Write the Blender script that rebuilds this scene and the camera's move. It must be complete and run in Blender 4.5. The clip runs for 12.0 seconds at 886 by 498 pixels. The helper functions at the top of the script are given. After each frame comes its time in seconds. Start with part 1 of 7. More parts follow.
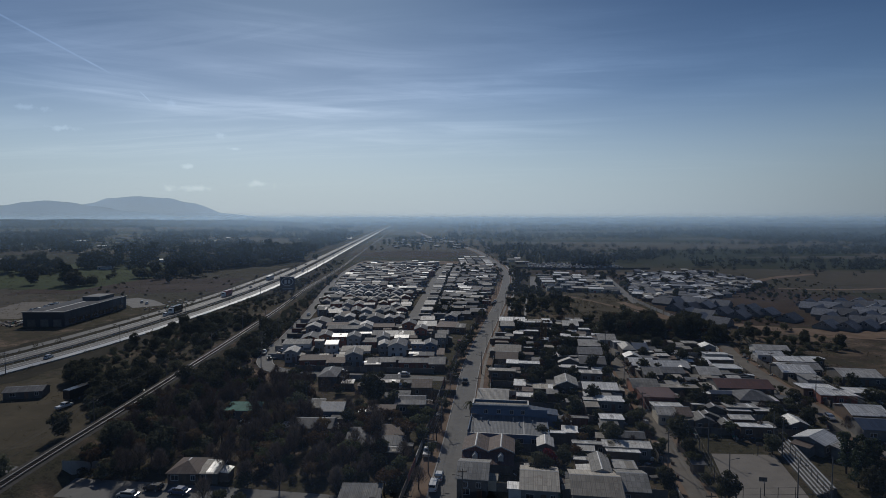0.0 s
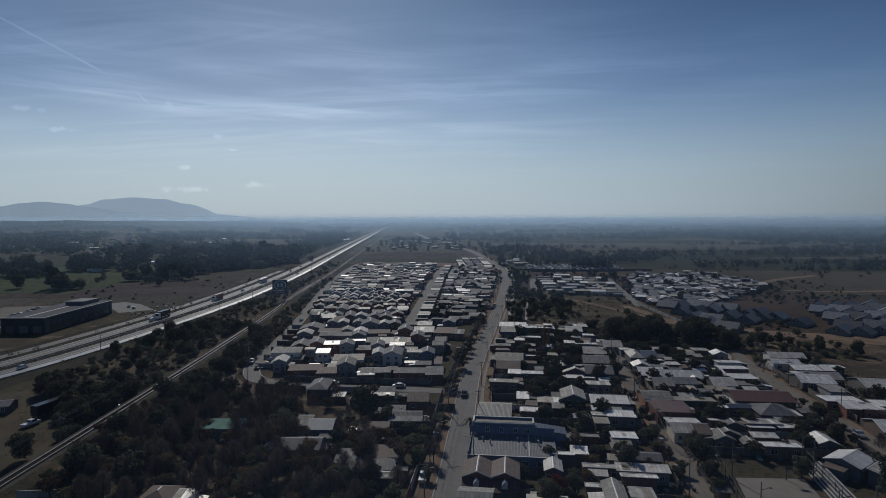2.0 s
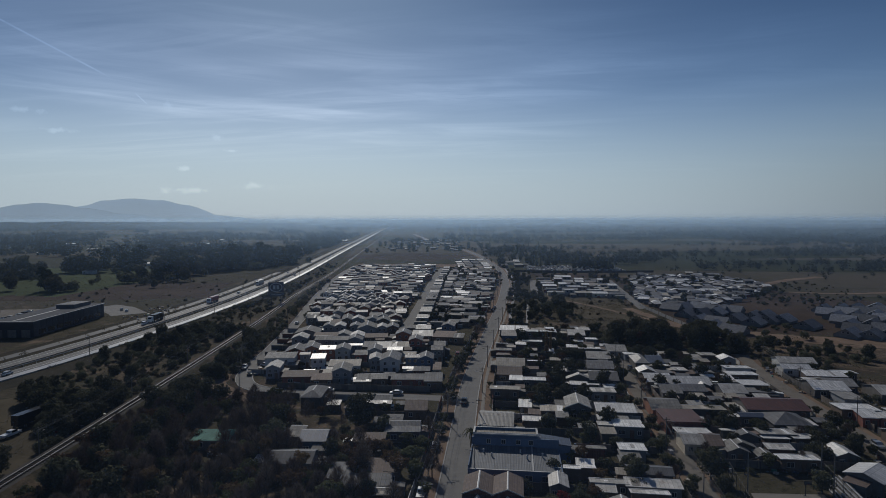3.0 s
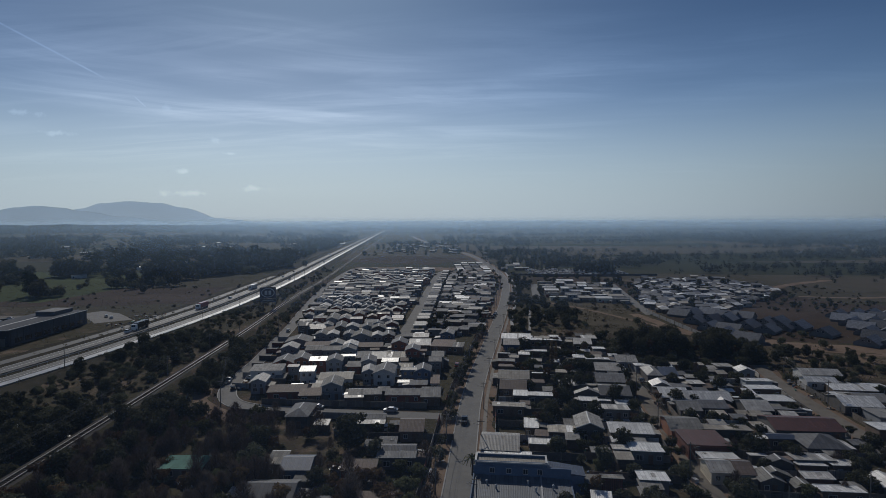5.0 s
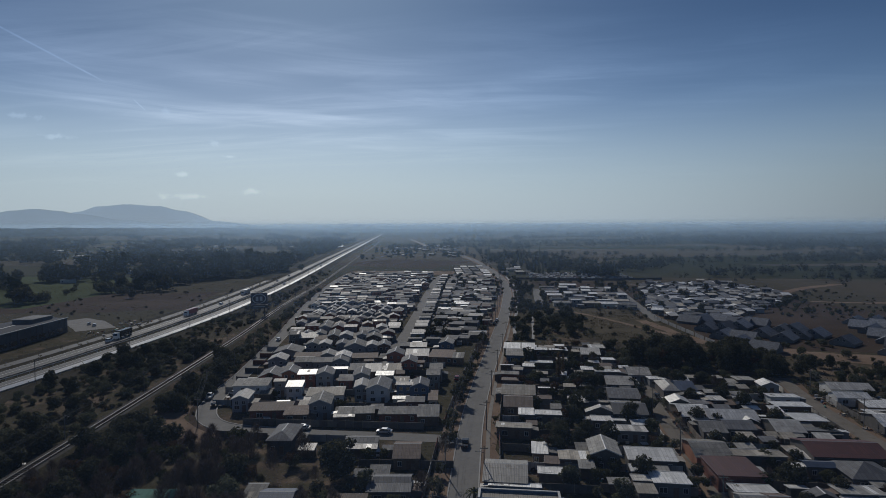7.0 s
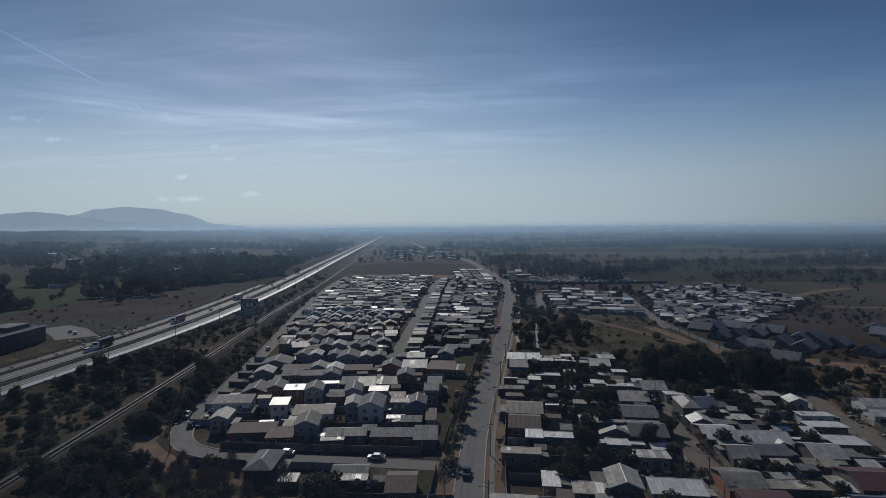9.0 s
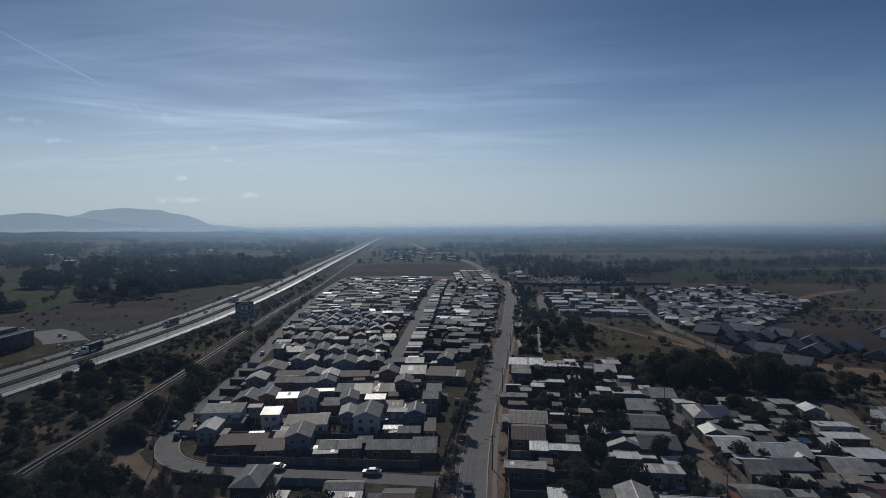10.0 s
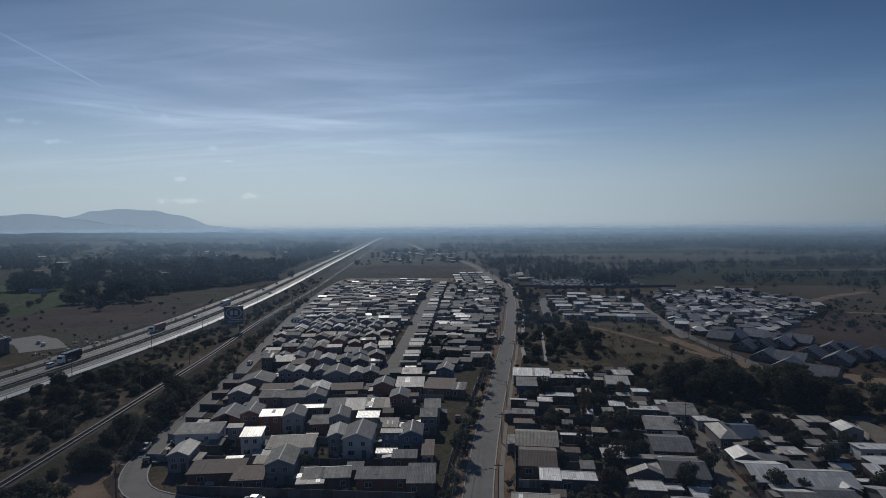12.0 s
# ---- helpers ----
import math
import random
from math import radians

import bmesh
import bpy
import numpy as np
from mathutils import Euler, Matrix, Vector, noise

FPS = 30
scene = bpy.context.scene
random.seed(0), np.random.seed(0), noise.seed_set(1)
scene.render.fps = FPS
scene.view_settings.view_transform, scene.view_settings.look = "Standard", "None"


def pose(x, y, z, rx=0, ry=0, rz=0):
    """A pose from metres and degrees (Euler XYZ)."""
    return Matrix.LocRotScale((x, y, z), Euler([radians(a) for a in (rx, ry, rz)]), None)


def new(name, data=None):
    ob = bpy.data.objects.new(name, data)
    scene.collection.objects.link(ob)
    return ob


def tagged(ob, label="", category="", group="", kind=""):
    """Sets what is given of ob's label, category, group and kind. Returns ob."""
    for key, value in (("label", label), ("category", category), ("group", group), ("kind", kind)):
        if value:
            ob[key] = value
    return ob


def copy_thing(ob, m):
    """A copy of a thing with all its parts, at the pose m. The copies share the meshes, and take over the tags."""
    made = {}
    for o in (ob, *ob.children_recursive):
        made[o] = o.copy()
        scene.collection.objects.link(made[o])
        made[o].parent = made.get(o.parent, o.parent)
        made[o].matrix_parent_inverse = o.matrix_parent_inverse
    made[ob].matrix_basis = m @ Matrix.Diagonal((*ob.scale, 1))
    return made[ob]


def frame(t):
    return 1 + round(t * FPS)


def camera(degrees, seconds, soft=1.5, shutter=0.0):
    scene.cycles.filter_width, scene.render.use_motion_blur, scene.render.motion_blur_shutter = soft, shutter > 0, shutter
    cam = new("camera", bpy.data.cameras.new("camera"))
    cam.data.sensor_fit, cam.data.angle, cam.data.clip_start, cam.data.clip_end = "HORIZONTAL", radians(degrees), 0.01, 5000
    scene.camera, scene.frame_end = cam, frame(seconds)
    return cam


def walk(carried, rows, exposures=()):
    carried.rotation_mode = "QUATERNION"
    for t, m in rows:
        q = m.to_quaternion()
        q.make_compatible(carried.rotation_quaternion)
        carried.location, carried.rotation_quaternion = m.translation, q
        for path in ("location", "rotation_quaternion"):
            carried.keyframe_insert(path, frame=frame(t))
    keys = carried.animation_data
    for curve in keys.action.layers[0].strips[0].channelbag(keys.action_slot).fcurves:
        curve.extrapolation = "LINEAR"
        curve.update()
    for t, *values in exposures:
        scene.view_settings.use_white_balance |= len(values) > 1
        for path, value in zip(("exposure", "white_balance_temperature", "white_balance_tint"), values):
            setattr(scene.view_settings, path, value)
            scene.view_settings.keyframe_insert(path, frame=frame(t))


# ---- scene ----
cam = camera(74.0, 12.0, soft=0.7)
PATH = [
    (0, pose(0.000, 0.000, 57.500, 86.904, -0.011, 1.156)),
    (1, pose(-0.095, 6.276, 57.601, 86.918, 0.038, 1.035)),
    (2, pose(-0.153, 12.974, 57.655, 86.973, 0.083, 0.937)),
    (3, pose(-0.180, 20.042, 57.669, 87.061, 0.125, 0.859)),
    (4, pose(-0.184, 27.426, 57.655, 87.172, 0.163, 0.797)),
    (5, pose(-0.172, 35.073, 57.621, 87.300, 0.198, 0.748)),
    (6, pose(-0.151, 42.929, 57.577, 87.435, 0.232, 0.710)),
    (7, pose(-0.128, 50.943, 57.533, 87.570, 0.264, 0.679)),
    (8, pose(-0.111, 59.059, 57.499, 87.695, 0.295, 0.652)),
    (9, pose(-0.107, 67.226, 57.483, 87.804, 0.326, 0.627)),
    (10, pose(-0.124, 75.389, 57.495, 87.888, 0.358, 0.600)),
    (11, pose(-0.167, 83.496, 57.545, 87.939, 0.391, 0.568)),
    (12, pose(-0.245, 91.494, 57.643, 87.948, 0.425, 0.529)),
]
walk(cam, PATH)

# ---- daylight: a low winter sun ahead of the flight, thin cirrus, hazy air ----
SUN_AZ, SUN_EL = radians(-16.0), radians(35.0)      # azimuth from +Y towards +X
sun_data = bpy.data.lights.new("sun", "SUN")
sun_data.energy, sun_data.angle, sun_data.color = 3.0, radians(0.53), (1.0, 0.95, 0.87)
sun = new("sun", sun_data)
to_sun = Vector((math.sin(SUN_AZ) * math.cos(SUN_EL), math.cos(SUN_AZ) * math.cos(SUN_EL), math.sin(SUN_EL)))
sun.rotation_euler = to_sun.to_track_quat("Z", "Y").to_euler()
scene.view_settings.exposure = -0.75


class Net:
    """Short-hand for node trees."""

    def __init__(self, tree):
        self.tree = tree
        self.tree.nodes.clear()

    def add(self, kind):
        return self.tree.nodes.new(kind)

    def link(self, a, b):
        self.tree.links.new(a, b)

    def put(self, socket, value):
        if isinstance(value, bpy.types.NodeSocket):
            self.link(value, socket)
        else:
            socket.default_value = value

    def math(self, op, a, b=0.0, c=0.0, clamp=False):
        n = self.add("ShaderNodeMath")
        n.operation = op
        n.use_clamp = clamp
        for s, v in zip(n.inputs, (a, b, c)):
            self.put(s, v)
        return n.outputs[0]

    def vec(self, op, a, b=(0, 0, 0)):
        n = self.add("ShaderNodeVectorMath")
        n.operation = op
        self.put(n.inputs[0], a)
        self.put(n.inputs[1], b)
        return n.outputs["Value"] if op in ("DOT_PRODUCT", "LENGTH", "DISTANCE") else n.outputs["Vector"]

    def ramp(self, value, lo, hi, a=0.0, b=1.0, smooth=True):
        n = self.add("ShaderNodeMapRange")
        n.interpolation_type = "SMOOTHSTEP" if smooth else "LINEAR"
        for s, v in zip(n.inputs, (value, lo, hi, a, b)):
            self.put(s, v)
        return n.outputs["Result"]

    def noise(self, vector, scale, detail=4.0, rough=0.55, distort=0.0):
        n = self.add("ShaderNodeTexNoise")
        self.put(n.inputs["Vector"], vector)
        n.inputs["Scale"].default_value, n.inputs["Detail"].default_value = scale, detail
        n.inputs["Roughness"].default_value, n.inputs["Distortion"].default_value = rough, distort
        return n.outputs["Fac"]

    def mix(self, fac, a, b, blend="MIX"):
        n = self.add("ShaderNodeMix")
        n.data_type, n.blend_type = "RGBA", blend
        self.put(n.inputs[0], fac)
        for s, v in zip((n.inputs[6], n.inputs[7]), (a, b)):
            if isinstance(v, tuple) and len(v) == 3:
                v = (*v, 1.0)
            self.put(s, v)
        return n.outputs[2]


def way(px, py):
    """Direction of a cloud from azimuth and height, both in degrees."""
    return (math.sin(radians(px)) * math.cos(radians(py)), math.cos(radians(px)) * math.cos(radians(py)), math.sin(radians(py)))


def build_world():
    world = bpy.data.worlds.new("sky")
    scene.world = world
    world.use_nodes = True
    n = Net(world.node_tree)
    sky = n.add("ShaderNodeTexSky")
    sky.sky_type = "NISHITA"
    sky.sun_disc, sky.sun_elevation, sky.sun_rotation = False, SUN_EL, SUN_AZ
    sky.altitude, sky.air_density, sky.dust_density, sky.ozone_density = 300, 1.0, 1.2, 1.6
    d = n.add("ShaderNodeTexCoord").outputs["Generated"]
    sep = n.add("ShaderNodeSeparateXYZ")
    n.link(d, sep.inputs[0])
    x, y, z = sep.outputs
    # the sheet of cirrus, seen as if on a plane high overhead
    h = n.math("ADD", n.math("MAXIMUM", z, 0.0), 0.06)
    u, v = n.math("DIVIDE", x, h), n.math("DIVIDE", y, h)
    flat = n.add("ShaderNodeCombineXYZ")
    n.link(n.math("ADD", n.math("MULTIPLY", u, 0.34), n.math("MULTIPLY", v, 0.05)), flat.inputs[0])
    n.link(n.math("ADD", n.math("MULTIPLY", v, 1.5), n.math("MULTIPLY", u, 0.22)), flat.inputs[1])
    big = n.noise(flat.outputs[0], 0.55, 3.0, 0.5, 0.4)
    fine = n.noise(flat.outputs[0], 1.7, 8.0, 0.62, 0.9)
    veil = n.math("MULTIPLY", n.ramp(big, 0.40, 0.64), n.ramp(fine, 0.38, 0.74))
    veil = n.math("MULTIPLY", veil, n.ramp(z, 0.02, 0.2))
    side = n.ramp(n.math("DIVIDE", x, n.math("MAXIMUM", y, 0.05)), 0.75, -0.5, 0.30, 0.75)
    veil = n.math("MULTIPLY", veil, side)
    # long fibrous bands of cirrus: azimuth, height, half length, half thickness, slope, density
    azim, elev = n.math("MULTIPLY", n.math("ARCTAN2", x, y), 180 / math.pi), n.math("MULTIPLY", n.math("ARCSINE", z), 180 / math.pi)
    lie = n.add("ShaderNodeCombineXYZ")
    n.link(n.math("MULTIPLY", azim, 0.055), lie.inputs[0])
    n.link(n.math("ADD", n.math("MULTIPLY", elev, 0.75), n.math("MULTIPLY", azim, 0.03)), lie.inputs[1])
    fibre = n.ramp(n.noise(lie.outputs[0], 1.3, 8.0, 0.62, 0.8), 0.30, 0.72)
    drift = n.math("MULTIPLY", n.math("SUBTRACT", n.noise(lie.outputs[0], 0.9, 4.0, 0.55, 0.3), 0.5), 2.6)
    bands = 0.0
    for az, el, wide, thick, slope, dense in ((-15, 9.9, 17, 0.75, 0.004, 0.95), (-31, 10.6, 13, 1.3, -0.05, 0.75), (-33, 13.2, 9, 2.0, -0.22, 0.6), (-17, 16.9, 14, 1.5, 0.0, 0.6), (-9, 14.8, 14, 1.0, 0.03, 0.7), (-22, 13.4, 11, 1.2, -0.06, 0.55), (-3, 12.0, 12, 0.9, 0.03, 0.55), (8, 12.4, 14, 1.7, 0.05, 0.65), (14, 14.4, 13, 1.4, -0.05, 0.55), (8, 17.2, 17, 1.8, 0.02, 0.5), (25, 15.0, 13, 1.6, 0.0, 0.35), (3, 8.2, 15, 0.6, 0.0, 0.45), (-8, 7.6, 14, 0.6, 0.02, 0.35), (24, 10.6, 14, 1.1, 0.03, 0.26)):
        off = n.math("SUBTRACT", azim, az)
        p = n.math("DIVIDE", off, wide)
        q = n.math("DIVIDE", n.math("ADD", n.math("SUBTRACT", n.math("SUBTRACT", elev, el), n.math("MULTIPLY", off, slope)), drift), thick * 1.6)
        r = n.math("SQRT", n.math("ADD", n.math("MULTIPLY", p, p), n.math("MULTIPLY", q, q)))
        bands = n.math("ADD", bands, n.ramp(r, 1.0, 0.0, 0.0, dense))
    veil = n.math("ADD", veil, n.math("MULTIPLY", n.math("MINIMUM", bands, 1.2), n.math("ADD", n.math("MULTIPLY", fibre, 0.75), 0.25)), clamp=True)
    # small puffs low on the left, and two contrails
    puffs = 0.0
    wob = n.noise(d, 60.0, 5.0, 0.6)
    for az, el, wide, thick in ((-21.5, 7.4, 0.75, 0.28), (-20.5, 6.2, 0.55, 0.15), (-34.0, 7.2, 0.95, 0.2), (-36.2, 8.6, 1.1, 0.2), (-18.6, 3.1, 1.1, 0.32), (-24.4, 4.5, 0.6, 0.25), (-23.8, 2.6, 2.2, 0.25), (-25.6, 9.9, 0.35, 0.3)):
        off = n.vec("SUBTRACT", d, way(az, el))
        off = n.vec("MULTIPLY", off, (1 / radians(wide), 1 / radians(wide), 1 / radians(thick)))
        r = n.math("SUBTRACT", n.vec("LENGTH", off), n.math("MULTIPLY", n.math("SUBTRACT", wob, 0.5), 4.0))
        puffs = n.math("MAXIMUM", puffs, n.ramp(r, 1.3, 0.1, 0.0, 0.34))
    for a, b, thick, strength in (((-38.6, 15.6), (-29.7, 11.6), 0.12, 0.8), ((-28.0, 10.5), (-27.2, 9.75), 0.09, 0.6)):
        a, b = Vector(way(*a)), Vector(way(*b))
        side_on, along = a.cross(b).normalized(), (b - a).normalized()
        near = n.ramp(n.math("ABSOLUTE", n.vec("DOT_PRODUCT", d, tuple(side_on))), radians(thick), 0.0)
        t = n.vec("DOT_PRODUCT", n.vec("SUBTRACT", d, tuple(a)), tuple(along))
        long = (b - a).length
        near = n.math("MULTIPLY", near, n.math("MULTIPLY", n.ramp(t, -0.006, 0.0), n.ramp(t, long, long * 0.75)))
        near = n.math("MULTIPLY", near, n.ramp(n.noise(d, 45.0, 3.0), 0.25, 0.6, 0.35, 1.0))
        puffs = n.math("MAXIMUM", puffs, n.math("MULTIPLY", near, strength))
    # the air whitens towards the horizon and deepens overhead
    deep = n.ramp(z, 0.0, 0.36)
    tint = n.mix(deep, (0.82, 0.98, 1.2), (0.31, 0.455, 0.64))
    tint = n.mix(n.ramp(z, 0.36, 0.85), tint, (0.20, 0.30, 0.46))
    base = n.mix(1.0, sky.outputs[0], tint, "MULTIPLY")
    low = n.ramp(z, 0.215, 0.0)
    sunward = n.vec("DOT_PRODUCT", d, (math.sin(SUN_AZ), math.cos(SUN_AZ), 0.0))
    glow = n.mix(n.ramp(sunward, 0.3, 1.0), (2.2, 2.8, 3.5), (7.4, 9.3, 11.0))
    base = n.mix(n.math("MULTIPLY", low, 0.85), base, glow)
    dusk = n.math("MULTIPLY", n.ramp(n.math("DIVIDE", x, n.math("MAXIMUM", y, 0.05)), 0.12, -0.35), n.ramp(z, 0.09, 0.24))
    base = n.mix(n.math("MULTIPLY", dusk, 0.2), base, n.mix(1.0, base, (0.35, 0.4, 0.5), "MULTIPLY"))
    bright = n.mix(1.0, base, (1.5, 1.4, 1.32), "MULTIPLY")
    mixed = n.mix(veil, base, bright)
    mixed = n.mix(puffs, mixed, n.mix(1.0, base, (1.62, 1.55, 1.5), "MULTIPLY"))
    bg = n.add("ShaderNodeBackground")
    n.link(mixed, bg.inputs[0])
    bg.inputs[1].default_value = 0.088
    out = n.add("ShaderNodeOutputWorld")
    n.link(bg.outputs[0], out.inputs[0])


build_world()

# ---- materials ----


def surface(name, c1, c2, scale, rough=0.8, metal=0.0, bump=0.0, stain=None, spread=0.25, sheets=None, rough2=None, spec=0.5):
    """A weathered surface: two tones mixed by noise at two scales, stains, a shift from object to object, and joints between sheets."""
    m = bpy.data.materials.new(name)
    m.use_nodes = True
    n = Net(m.node_tree)
    co = n.add("ShaderNodeTexCoord").outputs["Object"]
    info = n.math("FRACT", n.math("ADD", n.add("ShaderNodeObjectInfo").outputs["Random"], n.add("ShaderNodeNewGeometry").outputs["Random Per Island"]))
    shift = n.add("ShaderNodeCombineXYZ")
    n.link(n.math("MULTIPLY", info, 91.0), shift.inputs[0])
    n.link(n.math("MULTIPLY", info, 37.0), shift.inputs[1])
    at = n.vec("ADD", co, shift.outputs[0])
    a = n.noise(at, scale, 6.0, 0.6)
    b = n.noise(at, scale * 9.0, 4.0, 0.6)
    f = n.math("ADD", n.math("MULTIPLY", n.ramp(a, 0.3, 0.7), 0.7), n.math("MULTIPLY", b, 0.3))
    col = n.mix(f, c1, c2)
    if stain:
        s = n.ramp(n.noise(at, scale * 2.3, 7.0, 0.68, 0.6), 0.52, 0.72)
        col = n.mix(n.math("MULTIPLY", s, stain[1]), col, stain[0])
    high = b
    if sheets:
        brick = n.add("ShaderNodeTexBrick")
        brick.offset = 0.0
        n.link(at, brick.inputs["Vector"])
        brick.inputs["Color1"].default_value, brick.inputs["Color2"].default_value, brick.inputs["Mortar"].default_value = (0.80, 0.80, 0.80, 1), (1.10, 1.10, 1.10, 1), (0.66, 0.66, 0.66, 1)
        brick.inputs["Scale"].default_value, brick.inputs["Mortar Size"].default_value = 1.0, 0.055
        brick.inputs["Brick Width"].default_value, brick.inputs["Row Height"].default_value = sheets
        col = n.mix(1.0, col, n.mix(1.0, col, brick.outputs["Color"], "MULTIPLY"))
        wave = n.add("ShaderNodeTexWave")
        n.link(co, wave.inputs["Vector"])
        wave.inputs["Scale"].default_value = 0.9
        high = n.math("ADD", n.math("MULTIPLY", wave.outputs["Fac"], 0.9), n.math("MULTIPLY", b, 0.5))
    tone = n.add("ShaderNodeHueSaturation")
    n.link(col, tone.inputs["Color"])
    n.link(n.ramp(info, 0.0, 1.0, 1.0 - spread, 1.0 + spread, False), tone.inputs["Value"])
    p = n.add("ShaderNodeBsdfPrincipled")
    n.link(tone.outputs[0], p.inputs["Base Color"])
    p.inputs["Metallic"].default_value = metal
    p.inputs["Specular IOR Level"].default_value = spec
    n.put(p.inputs["Roughness"], n.ramp(f, 0.0, 1.0, rough, rough if rough2 is None else rough2, False))
    if bump:
        bn = n.add("ShaderNodeBump")
        bn.inputs["Strength"].default_value, bn.inputs["Distance"].default_value = bump, 0.06
        n.link(high, bn.inputs["Height"])
        n.link(bn.outputs[0], p.inputs["Normal"])
    n.link(p.outputs[0], n.add("ShaderNodeOutputMaterial").inputs[0])
    return m


RUST = (0.16, 0.085, 0.05)
ROOF = {
    "z": surface("zinc_sheet", (0.34, 0.33, 0.312), (0.55, 0.535, 0.505), 0.35, 0.58, 0.15, 0.35, (RUST, 0.55), 0.42, (0.9, 2.4), 0.7),
    "w": surface("new_zinc_sheet", (0.64, 0.63, 0.605), (0.80, 0.79, 0.765), 0.3, 0.48, 0.25, 0.30, ((0.35, 0.3, 0.26), 0.35), 0.14, (0.9, 3.0), 0.55),
    "g": surface("fibre_cement_sheet", (0.235, 0.228, 0.213), (0.37, 0.356, 0.328), 0.4, 0.8, 0.0, 0.4, ((0.10, 0.095, 0.085), 0.6), 0.35, (0.92, 1.6), 0.9, 0.25),
    "d": surface("dark_painted_sheet", (0.115, 0.118, 0.125), (0.19, 0.192, 0.20), 0.4, 0.6, 0.0, 0.4, ((0.16, 0.12, 0.09), 0.4), 0.25, (0.9, 2.2), 0.85, 0.25),
    "b": surface("beige_weathered_sheet", (0.30, 0.268, 0.222), (0.43, 0.395, 0.335), 0.35, 0.66, 0.0, 0.4, (RUST, 0.5), 0.35, (0.9, 2.0), 0.8),
    "r": surface("oxide_red_sheet", (0.075, 0.027, 0.024), (0.11, 0.038, 0.033), 0.35, 0.6, 0.0, 0.4, ((0.07, 0.03, 0.028), 0.4), 0.12, (0.9, 3.5), 0.7),
    "u": surface("blue_painted_sheet", (0.035, 0.055, 0.10), (0.055, 0.08, 0.135), 0.35, 0.5, 0.1, 0.4, ((0.12, 0.13, 0.15), 0.4), 0.15, (0.9, 3.0), 0.6),
    "n": surface("brown_shingle_sheet", (0.12, 0.085, 0.07), (0.19, 0.14, 0.115), 0.5, 0.75, 0.0, 0.4, ((0.08, 0.06, 0.05), 0.5), 0.2, (0.9, 1.2), 0.85),
    "t": surface("green_translucent_sheet", (0.07, 0.21, 0.165), (0.11, 0.29, 0.23), 0.6, 0.85, 0.0, 0.3, ((0.06, 0.12, 0.10), 0.6), 0.1, (0.8, 2.0), 0.9),
    "s": surface("slate_grey_shingle", (0.15, 0.16, 0.182), (0.24, 0.252, 0.275), 0.5, 0.6, 0.0, 0.3, ((0.10, 0.10, 0.105), 0.5), 0.42, (1.0, 0.6), 0.85, 0.3),
}
WALL = {
    "W": surface("white_painted_wall", (0.52, 0.52, 0.51), (0.66, 0.66, 0.64), 0.5, 0.85, 0, 0.2, ((0.35, 0.32, 0.28), 0.4), 0.1),
    "L": surface("pale_blue_grey_cladding", (0.20, 0.21, 0.225), (0.30, 0.312, 0.328), 0.5, 0.8, 0, 0.2, ((0.28, 0.28, 0.29), 0.35), 0.16),
    "G": surface("grey_cement_wall", (0.15, 0.15, 0.148), (0.23, 0.228, 0.222), 0.5, 0.9, 0, 0.25, ((0.18, 0.17, 0.16), 0.45), 0.15),
    "C": surface("cream_painted_wall", (0.52, 0.46, 0.36), (0.62, 0.56, 0.45), 0.5, 0.85, 0, 0.2, ((0.3, 0.25, 0.2), 0.4), 0.15),
    "R": surface("red_brick_wall", (0.22, 0.075, 0.055), (0.31, 0.12, 0.085), 0.8, 0.88, 0, 0.3, ((0.12, 0.07, 0.06), 0.4), 0.18, (0.4, 0.2)),
    "O": surface("orange_painted_wall", (0.27, 0.12, 0.07), (0.35, 0.16, 0.095), 0.5, 0.85, 0, 0.2, ((0.22, 0.12, 0.08), 0.4), 0.15),
    "N": surface("brown_timber_wall", (0.10, 0.07, 0.05), (0.165, 0.12, 0.09), 0.7, 0.85, 0, 0.3, ((0.08, 0.06, 0.05), 0.5), 0.3),
    "D": surface("dark_stained_boards", (0.085, 0.08, 0.075), (0.14, 0.13, 0.12), 0.7, 0.85, 0, 0.3, ((0.18, 0.15, 0.12), 0.4), 0.3),
    "B": surface("blue_painted_wall", (0.07, 0.112, 0.185), (0.10, 0.155, 0.245), 0.5, 0.75, 0, 0.2, ((0.10, 0.12, 0.16), 0.4), 0.15),
}
TRIM = surface("white_trim", (0.44, 0.44, 0.43), (0.55, 0.55, 0.53), 1.5, 0.6, 0, 0.0, None, 0.1)
CAP = surface("zinc_ridge_cap", (0.36, 0.365, 0.37), (0.50, 0.505, 0.51), 1.5, 0.6, 0.2, 0.0, None, 0.15)
DOOR = surface("dark_timber_door", (0.10, 0.06, 0.04), (0.17, 0.11, 0.075), 1.5, 0.6)
GLASS = surface("window_glass", (0.02, 0.025, 0.03), (0.035, 0.04, 0.05), 1.0, 0.08, 0, 0, None, 0.2, None, 0.15, 0.8)
ASPHALT = surface("worn_concrete_road", (0.143, 0.139, 0.132), (0.202, 0.196, 0.186), 0.18, 0.82, 0, 0.15, ((0.09, 0.087, 0.083), 0.5), 0.02, None, 0.9, 0.3)
TARMAC = surface("highway_asphalt", (0.05, 0.05, 0.052), (0.082, 0.082, 0.084), 0.08, 0.66, 0, 0.1, ((0.09, 0.09, 0.09), 0.5), 0.02, None, 0.75, 0.4)
SHOULDER = surface("glare_toned_shoulder", (0.26, 0.26, 0.26), (0.36, 0.36, 0.36), 0.1, 0.3, 0, 0.1, None, 0.02, None, 0.5, 0.8)
